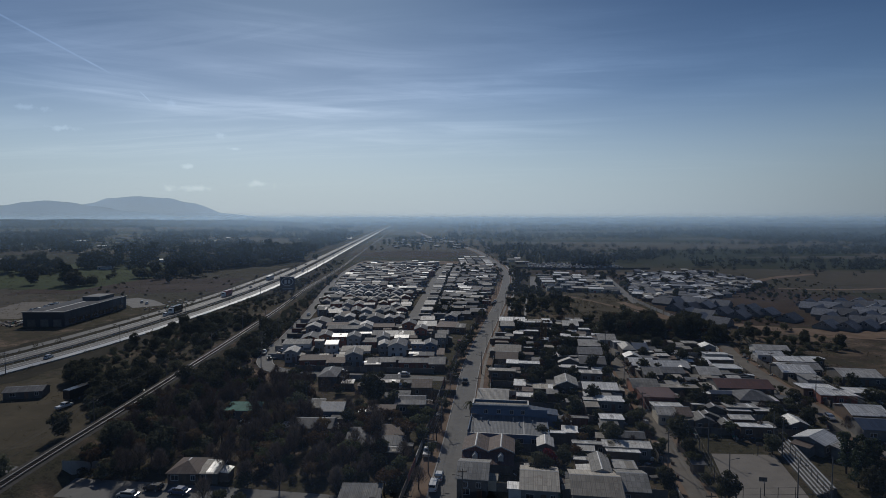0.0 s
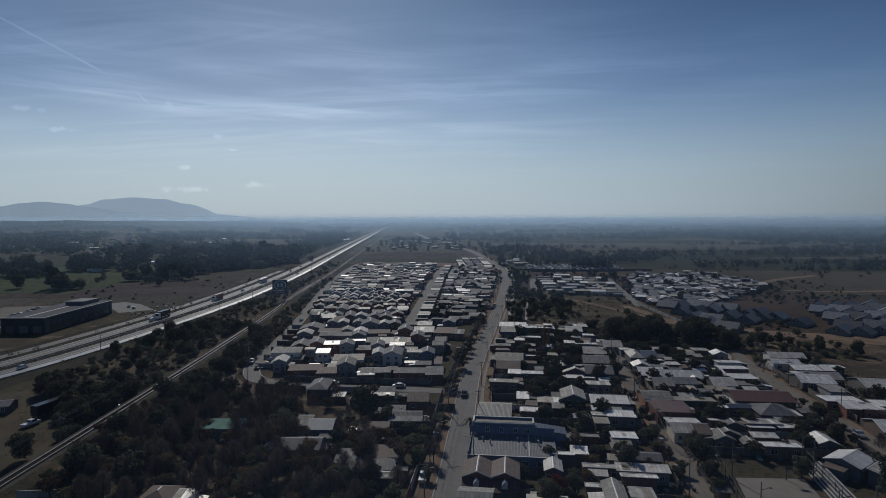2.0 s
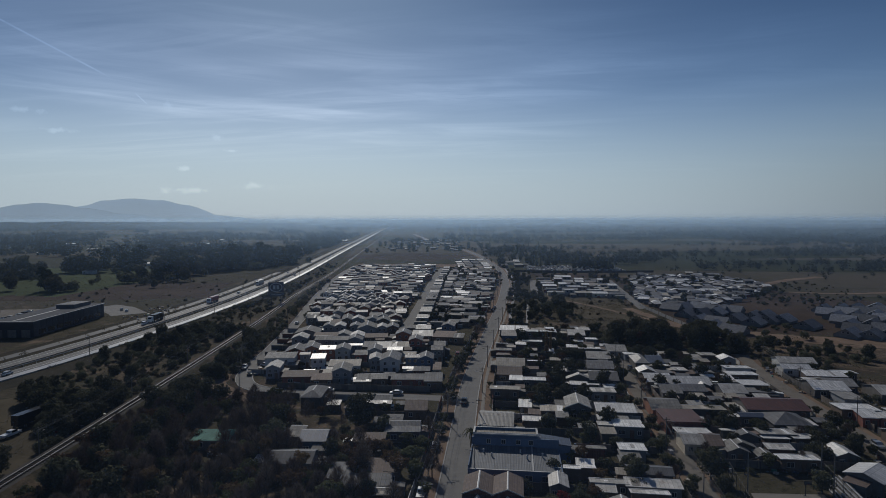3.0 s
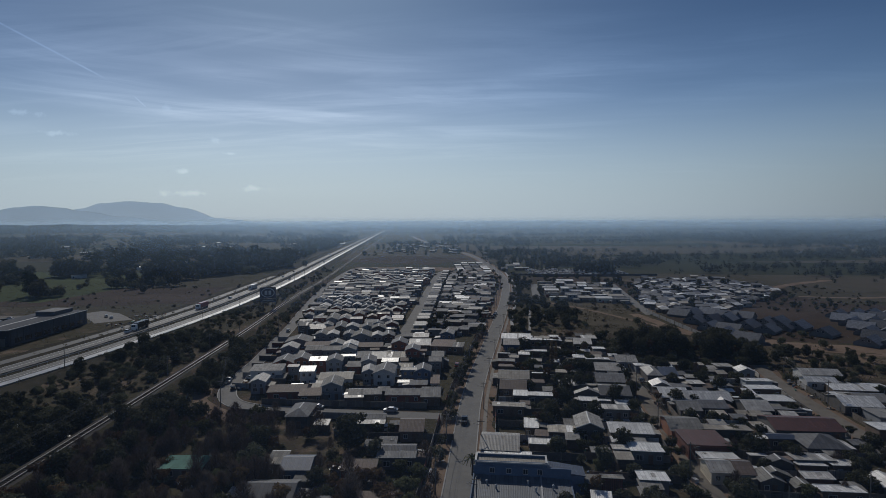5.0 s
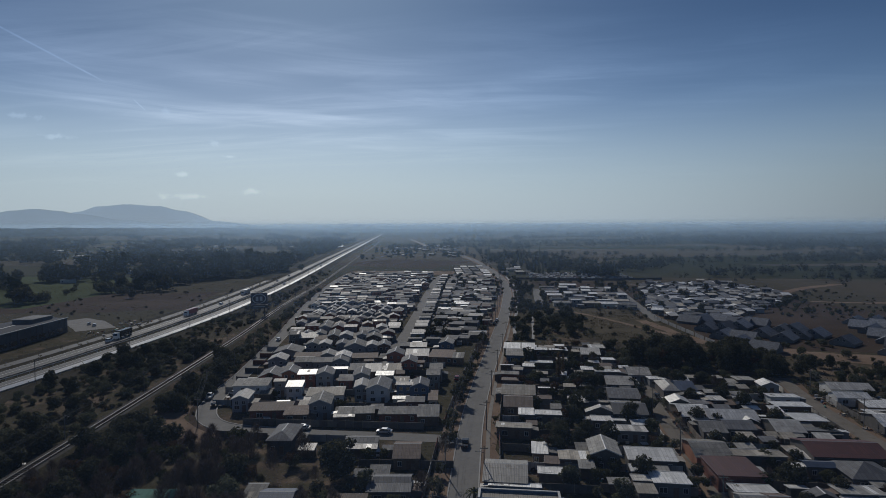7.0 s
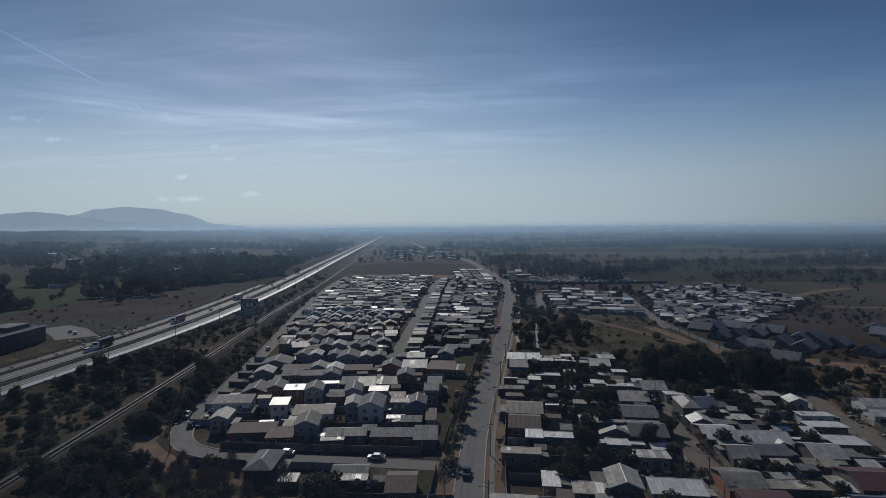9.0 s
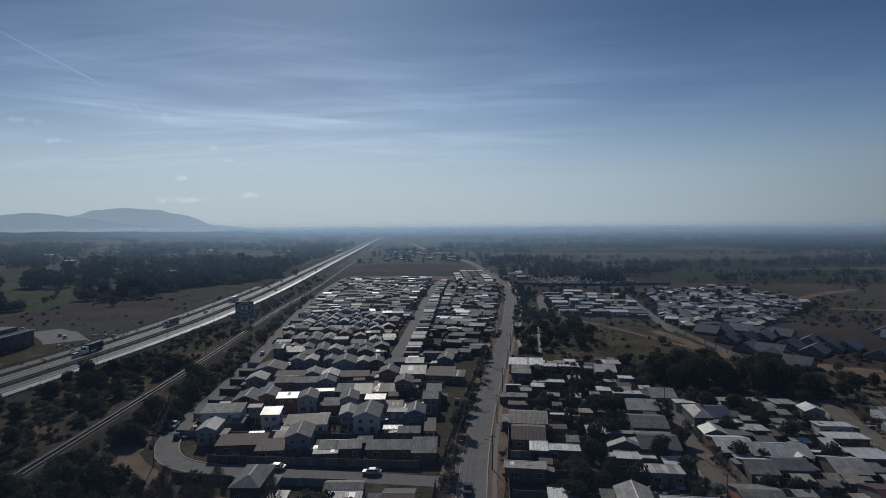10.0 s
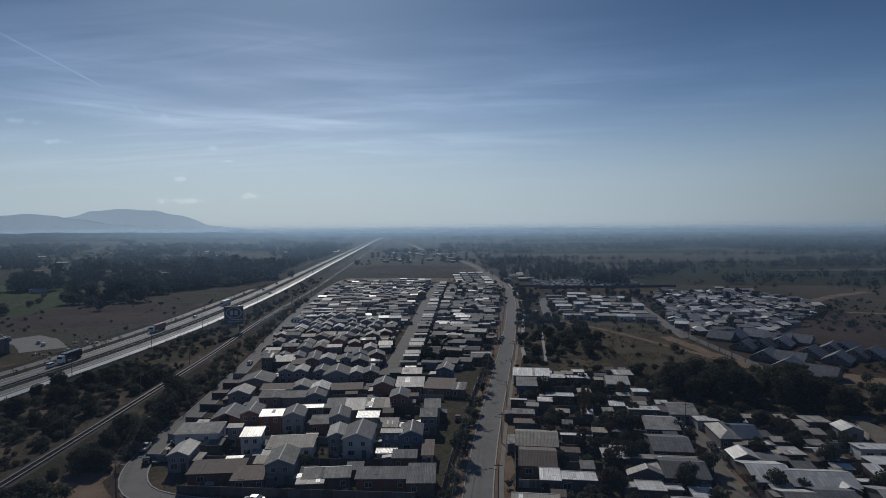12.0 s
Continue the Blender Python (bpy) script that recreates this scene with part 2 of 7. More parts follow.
DIRT = surface("packed_dirt", (0.15, 0.102, 0.073), (0.25, 0.182, 0.132), 0.09, 0.92, 0, 0.3, ((0.14, 0.105, 0.078), 0.6), 0.05, None, None, 0.08)
BROWN = surface("dry_stubble_soil", (0.047, 0.034, 0.027), (0.088, 0.064, 0.051), 0.03, 0.95, 0, 0.3, ((0.06, 0.06, 0.036), 0.7), 0.05, None, None, 0.05)
STRAW = surface("dry_grassland", (0.07, 0.06, 0.041), (0.125, 0.105, 0.072), 0.05, 0.95, 0, 0.4, ((0.045, 0.04, 0.028), 0.75), 0.05, None, None, 0.05)
DUSTY = surface("dusty_worn_street", (0.15, 0.135, 0.115), (0.225, 0.203, 0.175), 0.16, 0.9, 0, 0.2, ((0.11, 0.095, 0.08), 0.5), 0.02, None, None, 0.1)
VERGE = surface("rough_verge_grass", (0.026, 0.025, 0.018), (0.052, 0.046, 0.033), 0.08, 0.95, 0, 0.4, ((0.085, 0.068, 0.05), 0.5), 0.05, None, None, 0.05)
GREEN = surface("meadow_grass", (0.046, 0.066, 0.028), (0.08, 0.104, 0.046), 0.02, 0.95, 0, 0.4, ((0.10, 0.10, 0.055), 0.5), 0.08, None, None, 0.05)
FOREST = surface("wooded_slopes", (0.022, 0.03, 0.026), (0.045, 0.052, 0.042), 0.01, 0.95, 0, 0.0, ((0.06, 0.055, 0.045), 0.4), 0.05, None, None, 0.05)
BALLAST = surface("track_ballast", (0.05, 0.047, 0.044), (0.09, 0.083, 0.076), 0.6, 0.9, 0, 0.5, ((0.06, 0.055, 0.05), 0.5), 0.05, None, None, 0.05)
STEEL = surface("polished_rail_steel", (0.17, 0.165, 0.16), (0.26, 0.255, 0.25), 0.5, 0.55, 0.7, 0, None, 0.05)
CONCRETE = surface("grey_concrete", (0.27, 0.265, 0.255), (0.38, 0.37, 0.355), 0.4, 0.85, 0, 0.2, ((0.18, 0.17, 0.16), 0.5), 0.12)
POLE = surface("weathered_pole_concrete", (0.12, 0.115, 0.108), (0.19, 0.182, 0.17), 0.6, 0.9, 0, 0.1, None, 0.15)
TIMBER = surface("weathered_timber", (0.14, 0.115, 0.09), (0.22, 0.185, 0.15), 1.2, 0.85, 0, 0.2, None, 0.25)
IRON = surface("dark_iron", (0.05, 0.05, 0.052), (0.08, 0.08, 0.082), 2.0, 0.55, 0.3)
RUBBER = surface("tyre_rubber", (0.02, 0.02, 0.02), (0.03, 0.03, 0.03), 2.0, 0.8)
CABLE = surface("black_cable", (0.03, 0.03, 0.03), (0.045, 0.045, 0.045), 2.0, 0.6)
COURT = surface("court_concrete", (0.165, 0.148, 0.128), (0.225, 0.203, 0.176), 0.25, 0.85, 0, 0.1, ((0.17, 0.155, 0.14), 0.4), 0.02)
LAMP_RED = surface("red_lens", (0.25, 0.02, 0.02), (0.3, 0.03, 0.03), 2.0, 0.3)
PAINT = {
    "white": surface("white_car_paint", (0.72, 0.72, 0.71), (0.78, 0.78, 0.77), 1.0, 0.25, 0, 0, None, 0.05),
    "silver": surface("silver_car_paint", (0.42, 0.43, 0.44), (0.48, 0.49, 0.5), 1.0, 0.3, 0.5, 0, None, 0.1),
    "black": surface("black_car_paint", (0.018, 0.018, 0.02), (0.03, 0.03, 0.032), 1.0, 0.25, 0, 0, None, 0.1),
    "red": surface("red_car_paint", (0.28, 0.03, 0.03), (0.33, 0.045, 0.04), 1.0, 0.28, 0, 0, None, 0.1),
    "blue": surface("blue_car_paint", (0.04, 0.07, 0.16), (0.06, 0.09, 0.2), 1.0, 0.28, 0, 0, None, 0.1),
}


def foliage(name, dark, light, thin=0.25):
    m = bpy.data.materials.new(name)
    m.use_nodes = True
    n = Net(m.node_tree)
    island = n.add("ShaderNodeNewGeometry").outputs["Random Per Island"]
    info = n.add("ShaderNodeObjectInfo").outputs["Random"]
    col = n.mix(island, dark, light)
    tone = n.add("ShaderNodeHueSaturation")
    n.link(col, tone.inputs["Color"])
    n.link(n.ramp(info, 0, 1, 0.65, 1.3, False), tone.inputs["Value"])
    n.link(n.ramp(info, 0, 1, 0.485, 0.51, False), tone.inputs["Hue"])
    dif, tra, mix = n.add("ShaderNodeBsdfDiffuse"), n.add("ShaderNodeBsdfTranslucent"), n.add("ShaderNodeMixShader")
    n.link(tone.outputs[0], dif.inputs[0])
    n.link(tone.outputs[0], tra.inputs[0])
    mix.inputs[0].default_value = thin
    n.link(dif.outputs[0], mix.inputs[1])
    n.link(tra.outputs[0], mix.inputs[2])
    n.link(mix.outputs[0], n.add("ShaderNodeOutputMaterial").inputs[0])
    return m


LEAF = foliage("dark_evergreen_leaves", (0.064, 0.07, 0.05), (0.16, 0.16, 0.105), 0.42)
OLIVE = foliage("olive_leaves", (0.07, 0.076, 0.042), (0.15, 0.152, 0.085), 0.36)
NEEDLE = foliage("conifer_needles", (0.034, 0.046, 0.034), (0.08, 0.10, 0.064), 0.2)
AUTUMN = foliage("russet_leaves", (0.10, 0.07, 0.045), (0.19, 0.132, 0.08), 0.36)
CRIMSON = foliage("crimson_leaves", (0.12, 0.02, 0.025), (0.20, 0.035, 0.035))
TWIG = foliage("bare_twigs", (0.10, 0.08, 0.068), (0.21, 0.168, 0.142), 0.15)
SCRUB = foliage("dry_scrub", (0.05, 0.046, 0.028), (0.135, 0.115, 0.07), 0.3)
FAR_LEAF = foliage("far_woodland_leaves", (0.03, 0.036, 0.032), (0.062, 0.068, 0.056), 0.2)
BARK = surface("bark", (0.05, 0.04, 0.034), (0.095, 0.078, 0.065), 2.0, 0.95, 0, 0.3, None, 0.25, None, None, 0.05)


def ground_material():
    m = bpy.data.materials.new("dry_ground")
    m.use_nodes = True
    n = Net(m.node_tree)
    co = n.add("ShaderNodeTexCoord").outputs["Object"]
    big, mid, fine = n.noise(co, 0.006, 5.0, 0.55), n.noise(co, 0.045, 6.0, 0.62), n.noise(co, 0.5, 5.0, 0.65)
    tiny = n.noise(co, 1.7, 4.0, 0.7)
    soil = n.mix(n.ramp(mid, 0.40, 0.62), (0.048, 0.039, 0.031), (0.15, 0.112, 0.084))
    soil = n.mix(n.ramp(tiny, 0.35, 0.65), soil, n.mix(1.0, soil, (1.55, 1.5, 1.4), "MULTIPLY"))
    grass = n.mix(n.ramp(fine, 0.38, 0.62), (0.03, 0.029, 0.019), (0.095, 0.084, 0.056))
    grass = n.mix(n.ramp(tiny, 0.4, 0.66), grass, (0.07, 0.064, 0.038))
    col = n.mix(n.ramp(n.math("ADD", n.math("MULTIPLY", big, 0.5), n.math("MULTIPLY", n.noise(co, 0.11, 6.0, 0.65), 0.5)), 0.40, 0.52), soil, grass)
    col = n.mix(n.math("MULTIPLY", n.ramp(fine, 0.5, 0.66), 0.55), col, (0.03, 0.026, 0.019))
    # large plots of the far plain
    cell = n.add("ShaderNodeTexVoronoi")
    n.link(n.vec("MULTIPLY", co, (0.0015, 0.0078, 0.0)), cell.inputs["Vector"])
    cell.inputs["Scale"].default_value = 1.0
    plot = n.add("ShaderNodeSeparateColor")
    n.link(cell.outputs["Color"], plot.inputs[0])
    sep = n.add("ShaderNodeSeparateXYZ")
    n.link(co, sep.inputs[0])
    far = n.ramp(n.math("MAXIMUM", sep.outputs[1], n.math("MULTIPLY", n.math("ABSOLUTE", sep.outputs[0]), 2.2)), 560.0, 760.0)
    plain = n.mix(n.ramp(plot.outputs[0], 0.35, 0.7), (0.105, 0.092, 0.072), (0.026, 0.038, 0.02))
    plain = n.mix(n.ramp(plot.outputs[1], 0.82, 0.9), plain, (0.085, 0.085, 0.055))
    plain = n.mix(n.math("MULTIPLY", n.ramp(mid, 0.4, 0.7), 0.5), plain, (0.03, 0.032, 0.022))
    col = n.mix(n.math("MULTIPLY", far, 0.85), col, plain)
    p = n.add("ShaderNodeBsdfPrincipled")
    n.link(col, p.inputs["Base Color"])
    p.inputs["Roughness"].default_value, p.inputs["Specular IOR Level"].default_value = 0.95, 0.05
    bn = n.add("ShaderNodeBump")
    bn.inputs["Strength"].default_value, bn.inputs["Distance"].default_value = 0.5, 0.3
    n.link(n.math("ADD", fine, mid), bn.inputs["Height"])
    n.link(bn.outputs[0], p.inputs["Normal"])
    n.link(p.outputs[0], n.add("ShaderNodeOutputMaterial").inputs[0])
    return m


# ---- building helpers ----


def mesh(name, verts, faces, material=None):
    me = bpy.data.meshes.new(name)
    me.from_pydata([tuple(v) for v in verts], [], [tuple(f) for f in faces])
    me.update()
    if material:
        me.materials.append(material)
    return me


def piece(name, me, parent=None, at=None, label=""):
    """A mesh object; under a parent it is a part."""
    ob = new(name, me)
    if parent:
        ob.parent = parent
    if at is not None:
        ob.matrix_basis = at
    if label:
        ob["label"] = label
    return ob


class Shape:
    """Vertices and faces that grow piece by piece into one mesh."""

    def __init__(self):
        self.v, self.f = [], []

    def poly(self, pts, faces):
        k = len(self.v)
        self.v += [tuple(p) for p in pts]
        self.f += [tuple(i + k for i in f) for f in faces]
        return self

    def box(self, x0, x1, y0, y1, z0, z1):
        return self.poly([(x0, y0, z0), (x1, y0, z0), (x1, y1, z0), (x0, y1, z0), (x0, y0, z1), (x1, y0, z1), (x1, y1, z1), (x0, y1, z1)],
                         [(3, 2, 1, 0), (4, 5, 6, 7), (0, 1, 5, 4), (1, 2, 6, 5), (2, 3, 7, 6), (3, 0, 4, 7)])

    def slab(self, quad, thick):
        """A plate under four corners, given counter-clockwise from above."""
        low = [(x, y, z - thick) for x, y, z in quad]
        k = len(quad)
        return self.poly(list(quad) + low, [tuple(range(k)), tuple(range(2 * k - 1, k - 1, -1))] + [((i + 1) % k, i, i + k, (i + 1) % k + k) for i in range(k)])

    def tube(self, a, b, ra, rb, sides=6):
        a, b = Vector(a), Vector(b)
        turn = (b - a).to_track_quat("Z", "Y")
        ring = [turn @ Vector((math.cos(2 * math.pi * i / sides), math.sin(2 * math.pi * i / sides), 0)) for i in range(sides)]
        pts = [a + r * ra for r in ring] + [b + r * rb for r in ring]
        return self.poly(pts, [(i, (i + 1) % sides, (i + 1) % sides + sides, i + sides) for i in range(sides)] + [tuple(range(sides - 1, -1, -1)), tuple(range(sides, 2 * sides))])

    def mesh(self, name, material):
        return mesh(name, self.v, self.f, material)


def spline(pts, step=4.0):
    """A smooth line through the points."""
    P = [Vector((*p, 0)) if len(p) == 2 else Vector(p) for p in pts]
    P = [P[0] * 2 - P[1]] + P + [P[-1] * 2 - P[-2]]
    out = []
    for i in range(1, len(P) - 2):
        n = max(1, int((P[i + 1] - P[i]).length / step))
        for k in range(n):
            t = k / n
            a, b, c, d = P[i - 1:i + 3]
            out.append(0.5 * (2 * b + (c - a) * t + (2 * a - 5 * b + 4 * c - d) * t * t + (3 * b - a - 3 * c + d) * t ** 3))
    return out + [P[-2]]


LINES = []      # centre lines with half widths, kept free of trees and houses


def ribbon(name, pts, width, z, material, thick=0.12, offset=0.0, label="", step=4.0, keep=True, ragged=0.0, kind="structure", category="road"):
    """A strip along a line: roads, kerbs, banks."""
    line = spline(pts, step)
    if keep:
        LINES.append(([(p.x, p.y) for p in line], width / 2))
    rnd = random.Random(len(line) + int(width * 10))
    top = []
    for i, p in enumerate(line):
        d = (line[min(i + 1, len(line) - 1)] - line[max(i - 1, 0)])
        side = Vector((d.y, -d.x, 0)).normalized()
        for s in (-1, 1):
            q = p + side * (offset + s * (width / 2 + rnd.uniform(-ragged, ragged)))
            top.append((q.x, q.y, p.z + z))
    n = len(line)
    verts = top + [(x, y, zz - thick) for x, y, zz in top]
    faces = []
    for i in range(n - 1):
        a, b, c, d = 2 * i, 2 * i + 1, 2 * i + 3, 2 * i + 2
        faces += [(a, b, c, d), (b, b + 2 * n, c + 2 * n, c), (a + 2 * n, a, d, d + 2 * n)]
    ob = piece(name, mesh(name, verts, faces, material))
    return tagged(ob, label, category, kind=kind)


def clear(x, y, gap):
    """Whether a spot lies off the roads and houses."""
    for line, half in LINES:
        for px, py in line:
            if (px - x) ** 2 + (py - y) ** 2 < (half + gap) ** 2:
                return False
    for hx, hy, r in PLOTS:
        if (hx - x) ** 2 + (hy - y) ** 2 < (r + gap * 0.6) ** 2:
            return False
    return True


PLOTS = []

# ---- ground, far plain, haze sheets ----
gm = ground_material()
tagged(piece("ground", mesh("ground", [(-16000, -900, 0), (16000, -900, 0), (16000, 20000, 0), (-16000, 20000, 0)], [(0, 1, 2, 3)], gm)), "dry grass and bare soil plain around the town", "ground", kind="structure")


def haze_sheet(radius, share, top, foot=30.0):
    """An added see-through sheet imitating hazy air: pale, sunlit from behind, fading out upwards."""
    m = bpy.data.materials.new("painted_valley_haze")
    m.use_nodes = True
    n = Net(m.node_tree)
    sep = n.add("ShaderNodeSeparateXYZ")
    n.link(n.add("ShaderNodeTexCoord").outputs["Object"], sep.inputs[0])
    z = sep.outputs[2]
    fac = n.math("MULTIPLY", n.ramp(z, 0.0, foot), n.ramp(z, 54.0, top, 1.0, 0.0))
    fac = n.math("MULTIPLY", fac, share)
    # opacity varies with azimuth to paint the sunward glow, weakest over the western farms
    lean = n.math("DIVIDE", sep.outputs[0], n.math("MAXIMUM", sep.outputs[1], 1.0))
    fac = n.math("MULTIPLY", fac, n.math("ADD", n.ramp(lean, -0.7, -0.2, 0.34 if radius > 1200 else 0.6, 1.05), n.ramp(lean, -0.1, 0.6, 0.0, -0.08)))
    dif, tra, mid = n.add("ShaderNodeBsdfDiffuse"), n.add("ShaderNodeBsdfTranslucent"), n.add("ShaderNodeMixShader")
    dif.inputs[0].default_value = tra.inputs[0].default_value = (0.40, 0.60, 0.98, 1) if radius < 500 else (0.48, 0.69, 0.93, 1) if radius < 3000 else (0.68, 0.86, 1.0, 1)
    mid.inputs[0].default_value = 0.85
    n.link(dif.outputs[0], mid.inputs[1])
    n.link(tra.outputs[0], mid.inputs[2])
    mix = n.add("ShaderNodeMixShader")
    n.link(fac, mix.inputs[0])
    n.link(n.add("ShaderNodeBsdfTransparent").outputs[0], mix.inputs[1])
    n.link(mid.outputs[0], mix.inputs[2])
    n.link(mix.outputs[0], n.add("ShaderNodeOutputMaterial").inputs[0])
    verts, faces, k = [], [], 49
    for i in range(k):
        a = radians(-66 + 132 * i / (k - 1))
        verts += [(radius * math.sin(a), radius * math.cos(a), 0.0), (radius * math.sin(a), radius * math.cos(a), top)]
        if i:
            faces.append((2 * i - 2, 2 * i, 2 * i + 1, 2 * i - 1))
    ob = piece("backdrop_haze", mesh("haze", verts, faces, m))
    return tagged(ob, "added pale blue sheet imitating haze over the valley", "haze", "haze layers", "structure")


# the two nearest sheets lift shadows bluish, the others pale the distance
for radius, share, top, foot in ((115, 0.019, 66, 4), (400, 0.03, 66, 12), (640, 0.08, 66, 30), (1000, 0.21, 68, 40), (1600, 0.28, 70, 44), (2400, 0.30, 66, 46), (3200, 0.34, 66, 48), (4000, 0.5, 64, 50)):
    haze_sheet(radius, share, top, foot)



def haze_curtain_material(share, colour):
    """See-through curtain imitating haze: part clear, part white scatter that lets the sun through."""
    m = bpy.data.materials.new("mountain_haze_curtain")
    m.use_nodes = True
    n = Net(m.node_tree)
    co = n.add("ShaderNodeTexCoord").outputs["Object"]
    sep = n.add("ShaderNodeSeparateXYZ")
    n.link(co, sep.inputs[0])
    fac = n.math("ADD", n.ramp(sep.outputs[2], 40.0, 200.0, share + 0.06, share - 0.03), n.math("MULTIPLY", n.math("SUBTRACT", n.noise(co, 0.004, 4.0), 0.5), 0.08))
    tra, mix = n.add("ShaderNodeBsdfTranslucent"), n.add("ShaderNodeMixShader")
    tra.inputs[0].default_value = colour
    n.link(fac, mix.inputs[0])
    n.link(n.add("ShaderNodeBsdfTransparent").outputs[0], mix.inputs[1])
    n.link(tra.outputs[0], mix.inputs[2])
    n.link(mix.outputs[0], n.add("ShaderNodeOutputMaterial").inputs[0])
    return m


def mountain(name, crest, radius, seed, label, depth=420, crest_haze=0.0):
    """A ridge whose crest runs through (azimuth, height) pairs, with an added curtain before it imitating haze."""
    rows, cols = 8, 90
    az0, az1 = crest[0][0], crest[-1][0]
    verts, faces = [], []
    for j in range(rows):
        for i in range(cols):
            s = i / (cols - 1)
            deg = az0 + (az1 - az0) * s
            for (a0, h0), (a1, h1) in zip(crest, crest[1:]):
                if a0 <= deg <= a1:
                    t = (deg - a0) / (a1 - a0)
                    top = h0 + (h1 - h0) * t * t * (3 - 2 * t)
            top += 7 * noise.noise((s * 22 + seed, 0.3, 0)) + 3 * noise.noise((s * 60 + seed, 0.7, 0))
            f = j / (rows - 1)
            r, a = radius + depth * (f - 1), radians(deg)
            verts.append((r * math.sin(a), r * math.cos(a), max(0.0, top) * f ** 1.3 - 2 + 12 * f * (1 - f) * noise.noise((s * 30, f * 6, seed))))
    for j in range(rows - 1):
        for i in range(cols - 1):
            a = j * cols + i
            faces.append((a, a + 1, a + cols + 1, a + cols))
    tagged(piece(name, mesh(name, verts, faces, FOREST)), label, "mountain", kind="structure")
    if crest_haze:
        # curtain cut to the crest's outline, so its pale tint veils only the ridge
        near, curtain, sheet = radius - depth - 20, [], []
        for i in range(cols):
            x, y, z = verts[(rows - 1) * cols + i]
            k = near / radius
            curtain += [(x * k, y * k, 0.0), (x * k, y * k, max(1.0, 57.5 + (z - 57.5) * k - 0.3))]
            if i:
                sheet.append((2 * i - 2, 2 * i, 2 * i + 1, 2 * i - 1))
        tagged(piece("backdrop_mist", mesh("crest_haze", curtain, sheet, haze_curtain_material(crest_haze, (0.60, 0.79, 1.0, 1)))), "added pale blue curtain imitating haze on the mountain slopes", "haze", "haze layers", "structure")


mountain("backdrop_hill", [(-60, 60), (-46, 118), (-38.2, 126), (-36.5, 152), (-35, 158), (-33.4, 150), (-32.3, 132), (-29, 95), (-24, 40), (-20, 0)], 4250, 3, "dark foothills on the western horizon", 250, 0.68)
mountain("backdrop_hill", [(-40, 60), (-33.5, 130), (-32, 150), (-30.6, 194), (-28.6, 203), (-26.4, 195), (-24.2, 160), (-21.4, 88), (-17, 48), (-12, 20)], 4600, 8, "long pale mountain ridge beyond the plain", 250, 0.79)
mountain("backdrop_plain", [(-66, 47), (-40, 50), (-25, 47), (-17, 40), (-12, 12)], 3880, 11, "western edge of the plain with low treelines", 130)
mountain("backdrop_plain", [(-20, 46), (-10, 52), (0, 50), (12, 53), (25, 50), (40, 53), (66, 50)], 4140, 14, "far edge of the plain with low treelines", 130)
mountain("backdrop_hill", [(22, 0), (27, 9), (31, 20), (36, 27), (45, 30), (60, 20)], 2300, 5, "low wooded rise across the valley floor", 700)

# ---- roads, railway, highway ----
MAIN = [(-16, -60), (-12, 30), (-5.5, 85), (-2.4, 118), (-0.2, 141), (2.1, 170), (5.6, 215), (8.5, 241), (12.1, 268), (16.7, 299), (21.6, 333), (30.4, 394), (40.2, 472), (49.2, 562), (53.6, 651), (52.8, 709), (48.5, 823), (36, 1000), (0, 1250), (-60, 1600), (-150, 2300)]
LOOP = [(3.5, 205.5), (-20, 208.4), (-40, 210.6), (-56, 212.8), (-66, 216.3), (-72, 222), (-75.8, 230), (-77.6, 238), (-79.1, 253), (-79.9, 273), (-82.4, 300), (-85.6, 333), (-89, 364), (-97, 425), (-108.5, 535), (-115.5, 640), (-118, 740)]
ALLEY = [(-27, 309), (-24.2, 340), (-22.4, 390), (-20.5, 460), (-18, 560), (-12, 690), (2, 714), (50, 716)]
SIDE = [(46, 60), (48.5, 100), (50.3, 118), (54.2, 150), (58.2, 182), (61.7, 216), (66.7, 244), (72.8, 279)]
SIDE2 = [(103, 100), (106, 145), (107.3, 160), (108.4, 180), (110.2, 197), (111.8, 213), (114, 231), (117, 248), (122, 268)]
UNDER = [(-170, 142), (-130, 135), (-100, 126), (-84, 121), (-60, 118.5), (-40, 116), (-20, 113), (-6, 108)]
EDGE = [(-200, 60), (-180, 130), (-166, 205), (-160, 232), (-155, 264), (-150.5, 314), (-147, 380), (-147, 470), (-157, 655), (-193, 1078), (-300, 2350), (-420, 3800)]
RAIL = [(-80, 20, 4.2), (-87.0, 80, 4.2), (-91.0, 114, 4.0), (-93.9, 160, 3.4), (-97.3, 215, 2.9), (-100.2, 258, 2.5), (-106.6, 349, 2.0), (-116.8, 461, 1.5), (-127.8, 648, 1.0), (-160, 1065, 0.6), (-258, 2330, 0.4), (-360, 3600, 0.3)]

ribbon("pavement", MAIN, 15.0, 0.02, DIRT, 0.3, label="bare dirt verge beside the main street", category="verge", ragged=0.6, keep=False)
ribbon("road", MAIN, 6.2, 0.07, ASPHALT, 0.3, label="long pale concrete main street with worn joints")
for s in (-1, 1):
    ribbon("trim", MAIN, 0.3, 0.2, CONCRETE, 0.3, offset=s * 3.25, label="low concrete kerb along the main street", category="kerb", keep=False)
ribbon("pavement", MAIN[3:15], 1.1, 0.12, COURT, 0.2, offset=5.0, label="narrow cracked concrete footpath", category="footpath", keep=False)
ribbon("ground_field", [(-88, 236), (-84, 222), (-76, 212), (-62, 206)], 11, 0.025, DIRT, 0.05, label="trodden bare earth beside the loop road", category="bare earth", ragged=1.5, keep=False)
